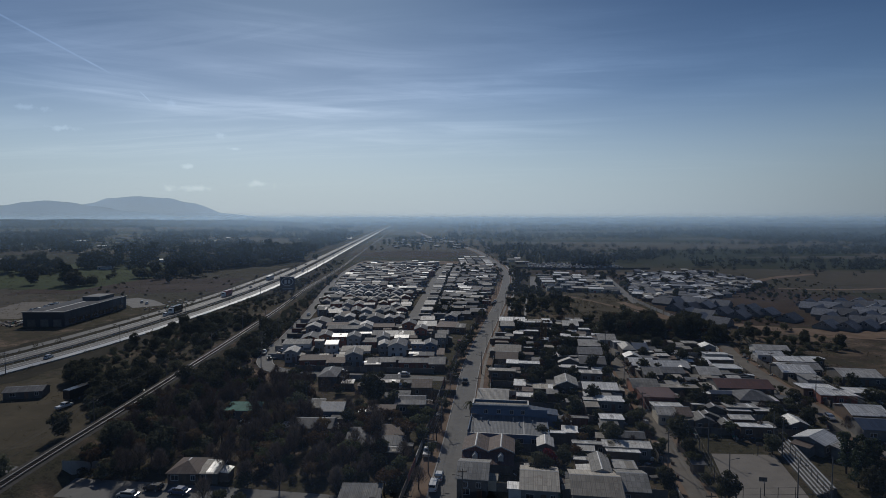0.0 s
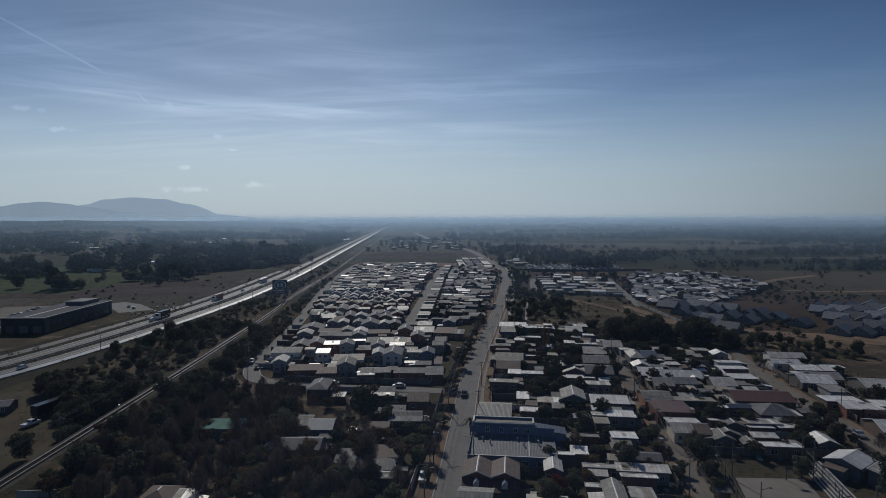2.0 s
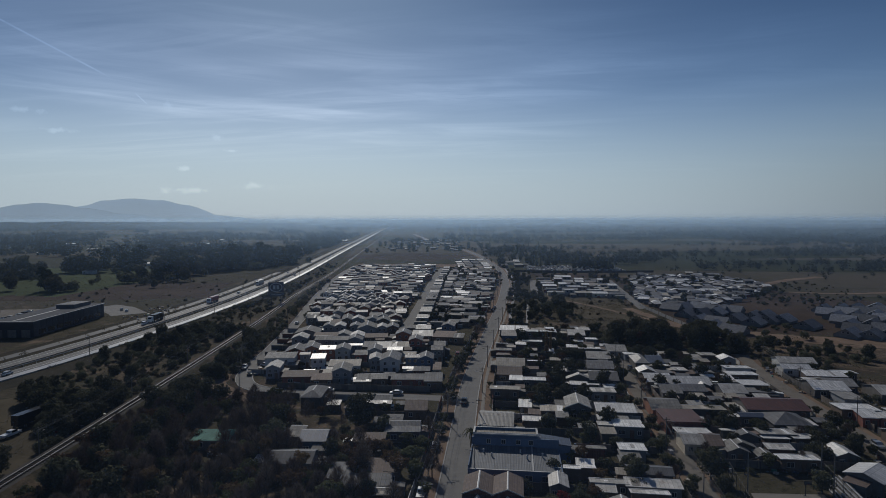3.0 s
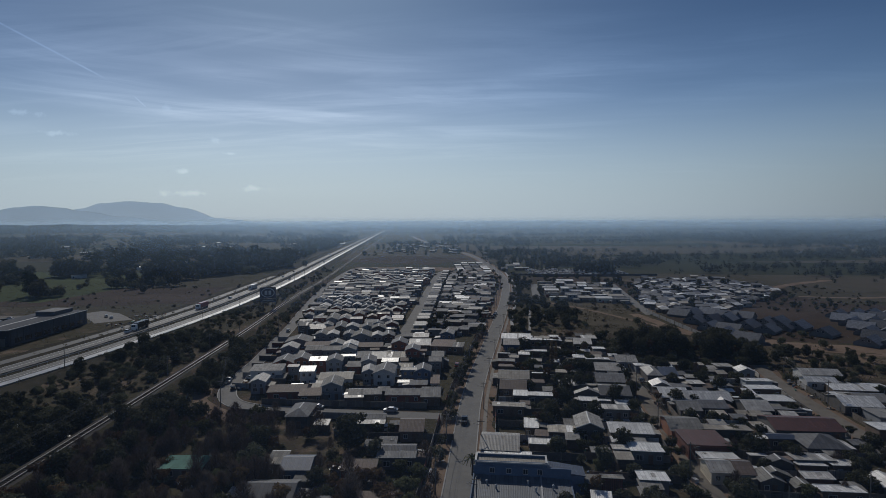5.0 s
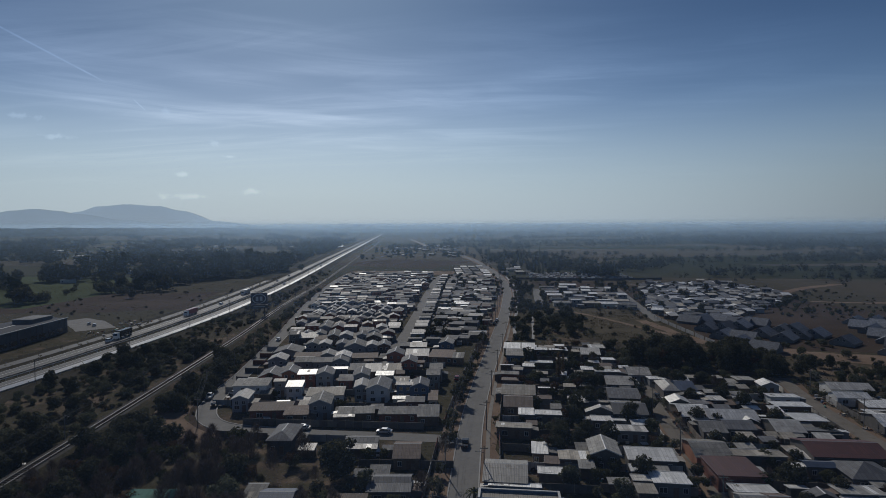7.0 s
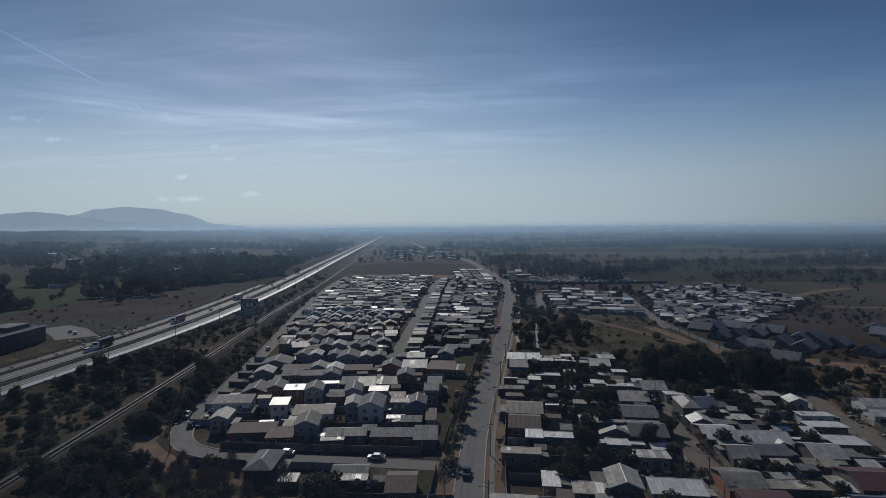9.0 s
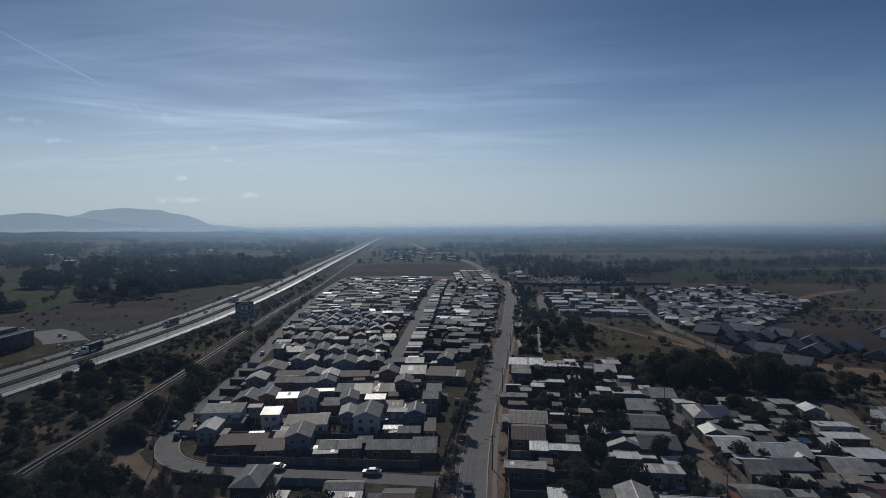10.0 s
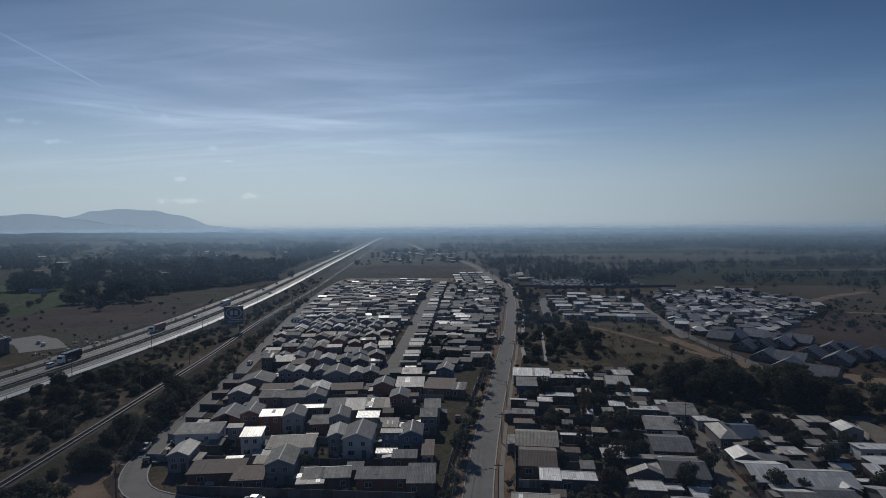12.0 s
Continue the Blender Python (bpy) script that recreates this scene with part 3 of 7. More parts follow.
ribbon("road", LOOP, 5.6, 0.06, ASPHALT, 0.3, label="grey concrete loop road round the terrace block")
for s in (-1, 1):
    ribbon("trim", LOOP[2:], 0.3, 0.18, CONCRETE, 0.3, offset=s * 2.95, label="pale concrete kerb of the loop road", category="kerb", keep=False)
ribbon("pavement", LOOP[3:], 1.8, 0.03, BROWN, 0.2, offset=-4.2, label="dusty path along the loop road", category="path", keep=False, ragged=0.3)
ribbon("road", ALLEY, 6.0, 0.05, ASPHALT, 0.2, label="grey inner street between the terraces")
ribbon("pavement", SIDE, 7.5, 0.02, DIRT, 0.2, label="dusty verge of the side street", category="verge", ragged=0.5, keep=False)
ribbon("road", SIDE, 4.2, 0.05, DUSTY, 0.2, label="narrow dusty concrete side street")
ribbon("pavement", SIDE2, 8.5, 0.02, DIRT, 0.2, label="stony verge of the second side street", category="verge", ragged=0.6, keep=False)
ribbon("road", SIDE2, 5.2, 0.05, DUSTY, 0.2, label="faded grey second side street")
ribbon("road", UNDER, 8.5, 0.05, ASPHALT, 0.2, label="wide grey road that dips under the railway")
ribbon("ground_median", EDGE, 52, 0.03, VERGE, 0.1, offset=-13.0, label="dry grass strip along the highway", category="verge", ragged=2.0, keep=False)
ribbon("road", EDGE, 8.2, 0.5, TARMAC, 0.5, offset=-4.4, label="near carriageway of the highway, dark asphalt", category="highway")
# smooth shoulder whose pale colour also carries the sun's glare on this edge
ribbon("trim", EDGE, 3.6, 0.515, SHOULDER, 0.5, offset=-0.7, label="smooth highway shoulder, toned pale for sun glare", category="shoulder", keep=False)
ribbon("road", EDGE, 8.0, 0.5, TARMAC, 0.5, offset=-18.3, label="far carriageway of the highway, dark asphalt", category="highway")
ribbon("trim", EDGE, 0.9, 0.515, ASPHALT, 0.3, offset=-14.9, label="pale edge strip of the far carriageway", category="shoulder", keep=False)
ribbon("road", EDGE[1:9], 5.5, 0.1, TARMAC, 0.2, offset=-31.0, label="narrow service road beside the highway", category="service road")
for o in (-8.2, -4.4, -22.0, -18.3):
    ribbon("trim", EDGE[1:10], 0.16, 0.512, TRIM, 0.01, offset=o, label="thin white lane line", category="lane line", keep=False)
LINES.append(([(p.x - 13, p.y) for p in spline(EDGE, 6)], 19))


def guard_rail(offset, label):
    line = spline(EDGE[1:9], 6.0)
    rail, post = Shape(), Shape()
    base = piece("guard_rail", None)
    tagged(base, label, "guard rail", "highway guard rails")
    prev = None
    for i, p in enumerate(line):
        d = line[min(i + 1, len(line) - 1)] - line[max(i - 1, 0)]
        q = p + Vector((d.y, -d.x, 0)).normalized() * offset
        post.box(q.x - 0.07, q.x + 0.07, q.y - 0.07, q.y + 0.07, 0.0, 1.15)
        if prev is not None:
            rail.slab([(prev.x - 0.06, prev.y, 1.2), (prev.x + 0.06, prev.y, 1.2), (q.x + 0.06, q.y, 1.2), (q.x - 0.06, q.y, 1.2)], 0.32)
        prev = q
    piece("beam", rail.mesh("beam", CAP), base)
    tagged(piece("post", post.mesh("post", CAP), base), kind="stuff")


guard_rail(-10.5, "galvanised guard rail in the highway median")


def railway():
    line = spline(RAIL, 5.0)
    bank, kinds = Shape(), []
    prev = None
    for i, p in enumerate(line):
        d = line[min(i + 1, len(line) - 1)] - line[max(i - 1, 0)]
        s = Vector((d.y, -d.x, 0)).normalized()
        row = [p + s * -(2.6 + p.z * 1.5) - Vector((0, 0, p.z)), p + s * -2.4 - Vector((0, 0, 0.25)), p + s * 2.4 - Vector((0, 0, 0.25)), p + s * (2.6 + p.z * 1.5) - Vector((0, 0, p.z))]
        k = len(bank.v)
        bank.v += [tuple(r) for r in row]
        if prev is not None:
            bank.f += [(prev + j, prev + j + 1, k + j + 1, k + j) for j in range(3)]
            kinds += [1, 0, 1]
        prev = k
    me = bank.mesh("embankment", BALLAST)
    me.materials.append(gm)
    me.polygons.foreach_set("material_index", kinds)
    tagged(piece("ground_embankment", me), "grey ballast embankment of the railway", "embankment", kind="structure")
    LINES.append(([(p.x, p.y) for p in line], 4.5))
    track = piece("railway_track", None)
    tagged(track, "single railway track with two worn steel rails", "railway")
    for side in (-0.84, 0.84):
        sh, prev = Shape(), None
        for i, p in enumerate(line):
            d = line[min(i + 1, len(line) - 1)] - line[max(i - 1, 0)]
            q = p + Vector((d.y, -d.x, 0)).normalized() * side
            if prev is not None:
                sh.slab([(prev.x - 0.09, prev.y, prev.z + 0.1), (prev.x + 0.09, prev.y, prev.z + 0.1), (q.x + 0.09, q.y, q.z + 0.1), (q.x - 0.09, q.y, q.z + 0.1)], 0.2)
            prev = q
        piece("rail", sh.mesh("rail", STEEL), track)
    sl = Shape()
    one = Shape().box(-1.3, 1.3, -0.13, 0.13, -0.15, 0).mesh("sleeper", BARK)
    fine = [p for p in spline(RAIL[1:8], 1.0)]
    for i in range(1, len(fine) - 1):
        p, d = fine[i], (fine[i + 1] - fine[i - 1]).normalized()
        s = Vector((d.y, -d.x, 0))
        if i < 250:
            ob = piece("sleeper", one, track)
            ob.matrix_basis = pose(p.x, p.y, p.z - 0.08, 0, 0, math.degrees(math.atan2(s.y, s.x)))
            continue
        a, b, c, e = p - s * 1.3 - d * 0.13, p + s * 1.3 - d * 0.13, p + s * 1.3 + d * 0.13, p - s * 1.3 + d * 0.13
        sl.slab([(q.x, q.y, q.z - 0.08) for q in (a, b, c, e)], 0.15)
    tagged(piece("sleeper_rest", sl.mesh("sleeper_rest", BARK), track), kind="stuff")


railway()

# dirt tracks and waste ground east of the canal
ribbon("ground_track", [(62, 458), (67, 450), (75, 438), (84, 424), (94, 403), (103, 379), (112, 357), (118, 337), (126, 322), (138, 311), (153, 299), (175, 288), (215, 274), (260, 264)], 3.2, 0.05, DIRT, 0.1, label="pale dirt track across waste ground", category="dirt track", ragged=0.4)
ribbon("ground_track", [(113, 398), (116, 372), (119, 348), (126, 330), (138, 319), (158, 309), (190, 299), (240, 289), (300, 283)], 7.0, 0.04, DIRT, 0.1, label="wide graded dirt road along the building site", category="dirt road", ragged=1.0)
ribbon("ground_track", [(135, 318), (170, 300), (215, 286), (280, 275), (340, 270)], 16.0, 0.03, DIRT, 0.1, label="churned bare earth beside the new houses", category="bare earth", ragged=2.5, keep=False)
ribbon("road", [(146, 570), (140, 528), (129, 450), (122, 394)], 6.0, 0.06, ASPHALT, 0.2, label="grey new street of the housing estate")
ribbon("road", [(76, 570), (72, 540), (66, 490), (64, 462)], 6.0, 0.06, ASPHALT, 0.2, label="short grey street beside the small estate")
ribbon("ground_track", [(230, 470), (246, 492), (262, 520), (300, 560), (360, 600)], 9.0, 0.05, DIRT, 0.1, label="bare dirt track on the hillside", category="dirt track", ragged=1.5)
ribbon("ground_track", [(262, 480), (300, 470), (350, 480), (420, 490)], 6.0, 0.05, DIRT, 0.1, label="pale dirt bank of the hillside", category="dirt track", ragged=1.5)
ribbon("ground_field", [(88, 462), (92, 420), (96, 380), (98, 335)], 42, 0.022, STRAW, 0.05, label="dry pale grass on the waste ground", category="field", ragged=5, keep=False)
ribbon("water_canal", [(33, 350), (36, 382), (44, 440), (51, 493), (58, 573), (61, 700)], 1.8, 0.08, CONCRETE, 0.1, label="narrow concrete canal between rough banks", category="canal")
ribbon("water_canal", [(41, 342), (44, 363), (54, 442), (60, 500)], 1.3, 0.06, CONCRETE, 0.1, label="second narrow canal channel", category="canal")
ribbon("ground_field", [(-120, 752), (-60, 748), (5, 742)], 46, 0.03, DIRT, 0.05, label="open dry lot behind the terraces", category="field", ragged=4, keep=False)
ribbon("ground_field", [(-135, 960), (-60, 910), (5, 880)], 150, 0.02, BROWN, 0.05, label="wide brown field beyond the town", category="field", ragged=5, keep=False)
ribbon("ground_field", [(80, 604), (112, 604), (148, 600)], 52, 0.025, BROWN, 0.05, label="brown football pitch sized bare plot", category="field", ragged=2, keep=False)
ribbon("ground_estate", [(128, 372), (180, 366), (235, 372), (300, 385)], 110, 0.015, BROWN, 0.03, label="bare dark earth between the new houses", category="building plot", ragged=4, keep=False)
ribbon("ground_estate", [(135, 490), (190, 500), (250, 515)], 190, 0.02, BROWN, 0.03, label="trodden earth between crowded houses", category="building plot", ragged=5, keep=False)
ribbon("ground_field", [(-340, 480), (-250, 490), (-190, 500)], 105, 0.04, BROWN, 0.05, label="ploughed brown field by the highway", category="field", ragged=4, keep=False)
ribbon("ground_field", [(-760, 590), (-480, 590), (-285, 572)], 235, 0.05, GREEN, 0.05, label="green meadow west of the highway", category="field", ragged=5, keep=False)
ribbon("ground_field", [(-232, 404), (-214, 392), (-196, 372)], 20, 0.07, ASPHALT, 0.05, label="grey parking court of the warehouse", category="parking", ragged=0.5)
ribbon("ground_yard", [(-262, 322), (-268, 350), (-276, 392)], 34, 0.06, DUSTY, 0.05, label="pale dusty yard behind the warehouse", category="yard", ragged=2.5)
ribbon("ground_yard", [(-152, 194), (-136, 181), (-121, 162), (-108, 142)], 30, 0.03, STRAW, 0.05, label="bare gravel yard beside the railway", category="yard", ragged=2)

# ---- houses ----
WORD_ROOF = {"z": "grey zinc", "w": "bright zinc", "g": "grey fibre-cement", "d": "dark painted", "b": "beige weathered", "r": "dark red", "u": "blue sheet", "n": "brown", "t": "green plastic", "s": "slate grey"}
WORD_WALL = {"W": "white", "L": "pale blue-grey", "G": "grey cement", "C": "cream", "R": "red brick", "O": "orange", "N": "brown timber", "D": "dark board", "B": "blue"}
WORD_KIND = {"mono": "lean-to", "gx": "gabled", "gy": "gabled", "hip": "hipped"}


def pane_meshes(w, h):
    """A window as a raised surround with a glazing bar, and its pane."""
    s = Shape()
    t = 0.09
    s.box(-w / 2 - t, w / 2 + t, -0.07, 0.0, -t, 0.0).box(-w / 2 - t, w / 2 + t, -0.07, 0.0, h, h + t)
    s.box(-w / 2 - t, -w / 2, -0.07, 0.0, 0.0, h).box(w / 2, w / 2 + t, -0.07, 0.0, 0.0, h).box(-0.03, 0.03, -0.06, 0.0, 0.0, h)
    g = Shape().box(-w / 2, w / 2, -0.03, 0.0, 0.0, h)
    return s.mesh("window", TRIM), g.mesh("pane", GLASS)


WINDOWS = {"wide": pane_meshes(1.5, 1.1), "small": pane_meshes(0.9, 1.0), "tiny": pane_meshes(0.6, 0.7)}
DOOR_MESH = Shape().box(-0.45, 0.45, -0.06, 0.0, 0.0, 2.05).box(-0.55, -0.45, -0.08, 0.0, 0.0, 2.15).box(0.45, 0.55, -0.08, 0.0, 0.0, 2.15).box(-0.45, 0.45, -0.08, 0.0, 2.05, 2.15).mesh("door", DOOR)


def add_window(parent, size, x, y, z, turn=0.0, glazed=True):
    ob = piece("window", WINDOWS[size][0], parent, pose(x, y, z, 0, 0, turn))
    if glazed:
        piece("pane", WINDOWS[size][1], ob)
    return ob


def shell(kind, w, d, h, rise):
    """Closed walls with their gables or slanting tops."""
    x, y = w / 2, d / 2
    s = Shape()
    if kind == "mono":
        pts = [(-x, -y, 0), (x, -y, 0), (x, y, 0), (-x, y, 0), (-x, -y, h), (x, -y, h), (x, y, h + rise), (-x, y, h + rise)]
        return s.poly(pts, [(0, 1, 5, 4), (1, 2, 6, 5), (2, 3, 7, 6), (3, 0, 4, 7), (4, 5, 6, 7)])
    base = [(-x, -y, 0), (x, -y, 0), (x, y, 0), (-x, y, 0), (-x, -y, h), (x, -y, h), (x, y, h), (-x, y, h)]
    if kind == "hip":
        return s.poly(base, [(0, 1, 5, 4), (1, 2, 6, 5), (2, 3, 7, 6), (3, 0, 4, 7), (4, 5, 6, 7)])
    if kind == "gx":
        return s.poly(base + [(-x, 0, h + rise), (x, 0, h + rise)], [(0, 1, 5, 4), (1, 2, 6, 9, 5), (2, 3, 7, 6), (3, 0, 4, 8, 7), (4, 5, 9, 8), (6, 7, 8, 9)])
    return s.poly(base + [(0, -y, h + rise), (0, y, h + rise)], [(0, 1, 5, 8, 4), (1, 2, 6, 5), (2, 3, 7, 9, 6), (3, 0, 4, 7), (4, 8, 9, 7), (5, 6, 9, 8)])


def roofing(kind, w, d, h, rise, over=0.35, thick=0.12):
    """Roof plates with eaves; the lines of the ridge come back with them."""
    x, y, e, lift = w / 2 + over, d / 2 + over, rise, 0.13
    s, ridge = Shape(), None
    if kind == "mono":
        k = rise / d * over
        s.slab([(-x, -y, h - k + lift), (x, -y, h - k + lift), (x, y, h + rise + k + lift), (-x, y, h + rise + k + lift)], thick)
    elif kind == "gx":
        k = rise / (d / 2) * over
        z0, z1 = h - k + lift, h + rise + lift
        s.slab([(-x, -y, z0), (x, -y, z0), (x, 0, z1), (-x, 0, z1)], thick).slab([(-x, 0, z1), (x, 0, z1), (x, y, z0), (-x, y, z0)], thick)
        ridge = ((-x, 0, z1 + 0.02), (x, 0, z1 + 0.02))
    elif kind == "gy":
        k = rise / (w / 2) * over
        z0, z1 = h - k + lift, h + rise + lift
        s.slab([(-x, -y, z0), (0, -y, z1), (0, y, z1), (-x, y, z0)], thick).slab([(0, -y, z1), (x, -y, z0), (x, y, z0), (0, y, z1)], thick)
        ridge = ((0, -y, z1 + 0.02), (0, y, z1 + 0.02))
    else:
        z0, z1 = h - 0.1 + lift, h + rise + lift
        if d >= w:
            a, b = (0, -(d - w) / 2, z1), (0, (d - w) / 2 + 0.01, z1)
            c = [(-x, -y, z0), (x, -y, z0), (x, y, z0), (-x, y, z0)]
            s.slab([c[0], c[1], a], thick).slab([c[1], c[2], b, a], thick).slab([c[2], c[3], b], thick).slab([c[3], c[0], a, b], thick)
        else:
            a, b = (-(w - d) / 2, 0, z1), ((w - d) / 2 + 0.01, 0, z1)
            c = [(-x, -y, z0), (x, -y, z0), (x, y, z0), (-x, y, z0)]
            s.slab([c[0], c[1], b, a], thick).slab([c[1], c[2], b], thick).slab([c[2], c[3], a, b], thick).slab([c[3], c[0], a], thick)
        ridge = (a, b)
    return s, ridge


house_rnd = random.Random(11)


def house(x, y, w, d, h, kind, roof, wall, rot=0, detail=2, rise=None, group="houses of the town"):
    """A house or lean-to with walls, roof, ridge cap, windows and a door; detail 0 is for the far ones."""
    d = min(d, 13.0)
    if rise is None:
        rise = {"mono": min(0.6, d * 0.12), "gx": min(1.5, max(0.5, d * 0.16)), "gy": min(1.7, max(0.6, w * 0.2)), "hip": min(1.9, w * 0.22)}[kind]
    small = w * d < 16 and h < 3
    base = new("shed" if small else "house")
    base.matrix_basis = pose(x, y, 0, 0, 0, rot)
    base.empty_display_size = 0.5
    storeys = "two-storey" if h > 4 else ("small" if small else "one-storey")
    label = f"{storeys} {WORD_WALL[wall]} {'shed' if small else 'house'} with {WORD_ROOF[roof]} {WORD_KIND[kind]} roof"
    tagged(base, label, "shed" if small else "house", group)
    PLOTS.append((x, y, min(w, d) / 2 + 0.6))
    piece("wall", shell(kind, w, d, h, rise).mesh("wall", WALL[wall]), base)
    s, ridge = roofing(kind, w, d, h, rise)
    top = piece("roof", s.mesh("roof", ROOF[roof]), base)
    rnd = house_rnd
    if ridge and detail:
        a, b = Vector(ridge[0]), Vector(ridge[1])
        if (b - a).length > 0.5:
            c = Shape()
            t = Vector((0.2, 0, 0)) if kind == "gy" or abs(b.x - a.x) < 0.1 else Vector((0, 0.2, 0))
            lo = Vector((0, 0, -0.08))
            c.poly([a - t + lo, a, a + t + lo, b - t + lo, b, b + t + lo], [(0, 1, 4, 3), (1, 2, 5, 4), (0, 2, 1), (3, 4, 5), (0, 3, 5, 2)])
            piece("ridge_cap", c.mesh("ridge_cap", CAP), top)
    if kind == "gy" and detail and h > 4:
        f = Shape()
        k = rise / (w / 2) * 0.35
        for sx in (-1, 1):
            xx = sx * (w / 2 + 0.35)
            f.slab([(xx, -d / 2 - 0.42, h - k + 0.16), (0, -d / 2 - 0.42, h + rise + 0.16), (0, -d / 2 - 0.36, h + rise + 0.16), (xx, -d / 2 - 0.36, h - k + 0.16)][::sx], 0.24)
        piece("barge_board", f.mesh("barge_board", TRIM), top)
    if kind == "mono" and detail and w > 3.5:
        # an added pale strip imitates a sunlit top edge; loose or newer sheets screwed over the old roof
        if roof in "wzbg":
            piece("flashing", Shape().box(-w / 2 - 0.3, w / 2 + 0.3, d / 2 + 0.12, d / 2 + 0.37, h + rise + 0.08, h + rise + 0.19).mesh("flashing", CAP), top)
        slope = math.atan2(rise, d)
        for i in range(rnd.randint(1, 3)):
            sw, sl = rnd.choice((0.9, 0.9, 1.8)), rnd.choice((0.97, 0.97, 0.5)) * d
            px, py = rnd.uniform(-w / 2 + sw / 2, w / 2 - sw / 2), rnd.uniform(-d / 2 + sl / 2, d / 2 - sl / 2)
            me = Shape().box(-sw / 2, sw / 2, -sl / 2, sl / 2, 0.0, 0.03).mesh("roof_sheet", ROOF[rnd.choice({"r": "r", "w": "wwz", "z": "zzwb", "b": "bbzw", "g": "ggzb", "d": "ddg"}.get(roof, roof))])
            ob = piece("roof_sheet", me, top)
            ob.matrix_basis = Matrix.Translation((px, py, h + rise / 2 + py * math.tan(slope) + 0.135 + 0.012 * i)) @ Matrix.Rotation(slope, 4, "X")
    if detail > 1 and not small and rnd.random() < 0.62:
        # a lean-to built against one side
        side = rnd.choice((-1, 1))
        aw, ad, ah = rnd.uniform(1.8, 3.2), rnd.uniform(0.35, 0.7) * d, min(2.3, h - 0.3)
        ax, ay = side * (w / 2 + aw / 2 - 0.05), rnd.uniform(-0.15, 0.15) * d
        if clear(x + ax, y + ay, 0.2):
            xa, xb = ax - aw / 2, ax + aw / 2
            za, zb = (ah, ah + 0.35) if side < 0 else (ah + 0.35, ah)
            ann = Shape().poly([(xa, ay - ad / 2, 0), (xb, ay - ad / 2, 0), (xb, ay + ad / 2, 0), (xa, ay + ad / 2, 0), (xa, ay - ad / 2, za), (xb, ay - ad / 2, zb), (xb, ay + ad / 2, zb), (xa, ay + ad / 2, za)], [(0, 1, 5, 4), (1, 2, 6, 5), (2, 3, 7, 6), (3, 0, 4, 7), (4, 5, 6, 7)])
            piece("annex_wall", ann.mesh("annex_wall", WALL[rnd.choice("NDGD")]), base)
            cover = Shape().slab([(xa - 0.2, ay - ad / 2 - 0.2, za + 0.1), (xb + 0.2, ay - ad / 2 - 0.2, zb + 0.1), (xb + 0.2, ay + ad / 2 + 0.2, zb + 0.1), (xa - 0.2, ay + ad / 2 + 0.2, za + 0.1)], 0.08)
            piece("annex_roof", cover.mesh("annex_roof", ROOF[rnd.choice("zgbdwgzn")]), base)
    front = -d / 2
    if detail:
        glazed = detail > 1
        if h > 4:
            up = h - 1.75
            if w > 4.2:
                add_window(base, "small", -w * 0.22, front, up, 0, glazed)
                add_window(base, "small", w * 0.22, front, up, 0, glazed)
            else:
                add_window(base, "small", 0, front, up, 0, glazed)
            add_window(base, "wide", -w * 0.2, front, 0.95, 0, glazed)
            piece("door", DOOR_MESH, base, pose(w * 0.25, front, 0))
            sx = 1 if x < 0 else -1
            add_window(base, "small", sx * w / 2, rnd.uniform(-0.2, 0.2) * d, up, 90 * sx, glazed)
        elif not small:
            add_window(base, "wide" if w > 6 else "small", -w * 0.26, front, 0.95, 0, glazed)
            if w > 6:
                add_window(base, "small", w * 0.36, front, 1.0, 0, glazed)
            piece("door", DOOR_MESH, base, pose(w * 0.1, front, 0))
    elif h > 4 and kind == "gy" and d > 7:
        add_window(base, "small", -w * 0.2, front, h - 1.7, 0, False)
        add_window(base, "small", w * 0.2, front, h - 1.7, 0, False)
    return base


# the terrace block inside the loop road
house(-65.2, 232.6, 4.7, 8.0, 4.2, "gy", "z", "L", 5)
house(-66.9, 246.4, 11.1, 6.6, 4.2, "mono", "g", "W", 5)
house(-53.7, 224.6, 11.8, 6.1, 2.8, "mono", "n", "R", 5)
house(-57.4, 245.9, 3.5, 2.0, 5.2, "mono", "z", "L", 5)
house(-50.8, 240.2, 4.8, 5.2, 5.4, "mono", "w", "W", 5)
house(-39.1, 226.0, 6.2, 9.0, 4.8, "gy", "g", "L", 5)
house(-45.1, 221.4, 7.0, 6.1, 2.6, "mono", "n", "N", 5)
house(-30.8, 217.7, 5.5, 2.0, 2.5, "mono", "z", "N", 5)
house(-27.8, 221.0, 10.2, 4.3, 2.8, "mono", "g", "N", 5)
house(-15.3, 220.7, 11.2, 4.8, 2.8, "mono", "d", "R", 0)
house(-6.6, 220.5, 5.7, 8.8, 2.8, "mono", "d", "N", 0)
house(-40.8, 240.2, 11.4, 7.1, 2.8, "mono", "b", "W", 5)
house(-29.4, 243.4, 4.5, 8.0, 4.8, "gy", "z", "L", 5)
house(-23.6, 242.2, 7.1, 11.0, 5.0, "gy", "d", "W", 0)
house(-15.9, 234.6, 4.7, 2.0, 2.6, "mono", "w", "C", 0)
house(-15.3, 242.1, 5.1, 2.0, 5.0, "mono", "z", "B", 0)
house(-10.2, 244.4, 5.4, 8.0, 4.8, "gy", "d", "B", 0)
house(-11.2, 231.8, 5.5, 3.7, 2.8, "mono", "d", "N", 0)
house(-5.7, 235.8, 2.5, 8.4, 2.8, "mono", "n", "C", 0)
house(-6.2, 256.5, 4.3, 5.6, 5.0, "mono", "d", "G", 0)
house(-5.4, 266.4, 4.4, 6.2, 4.6, "mono", "g", "G", 0)
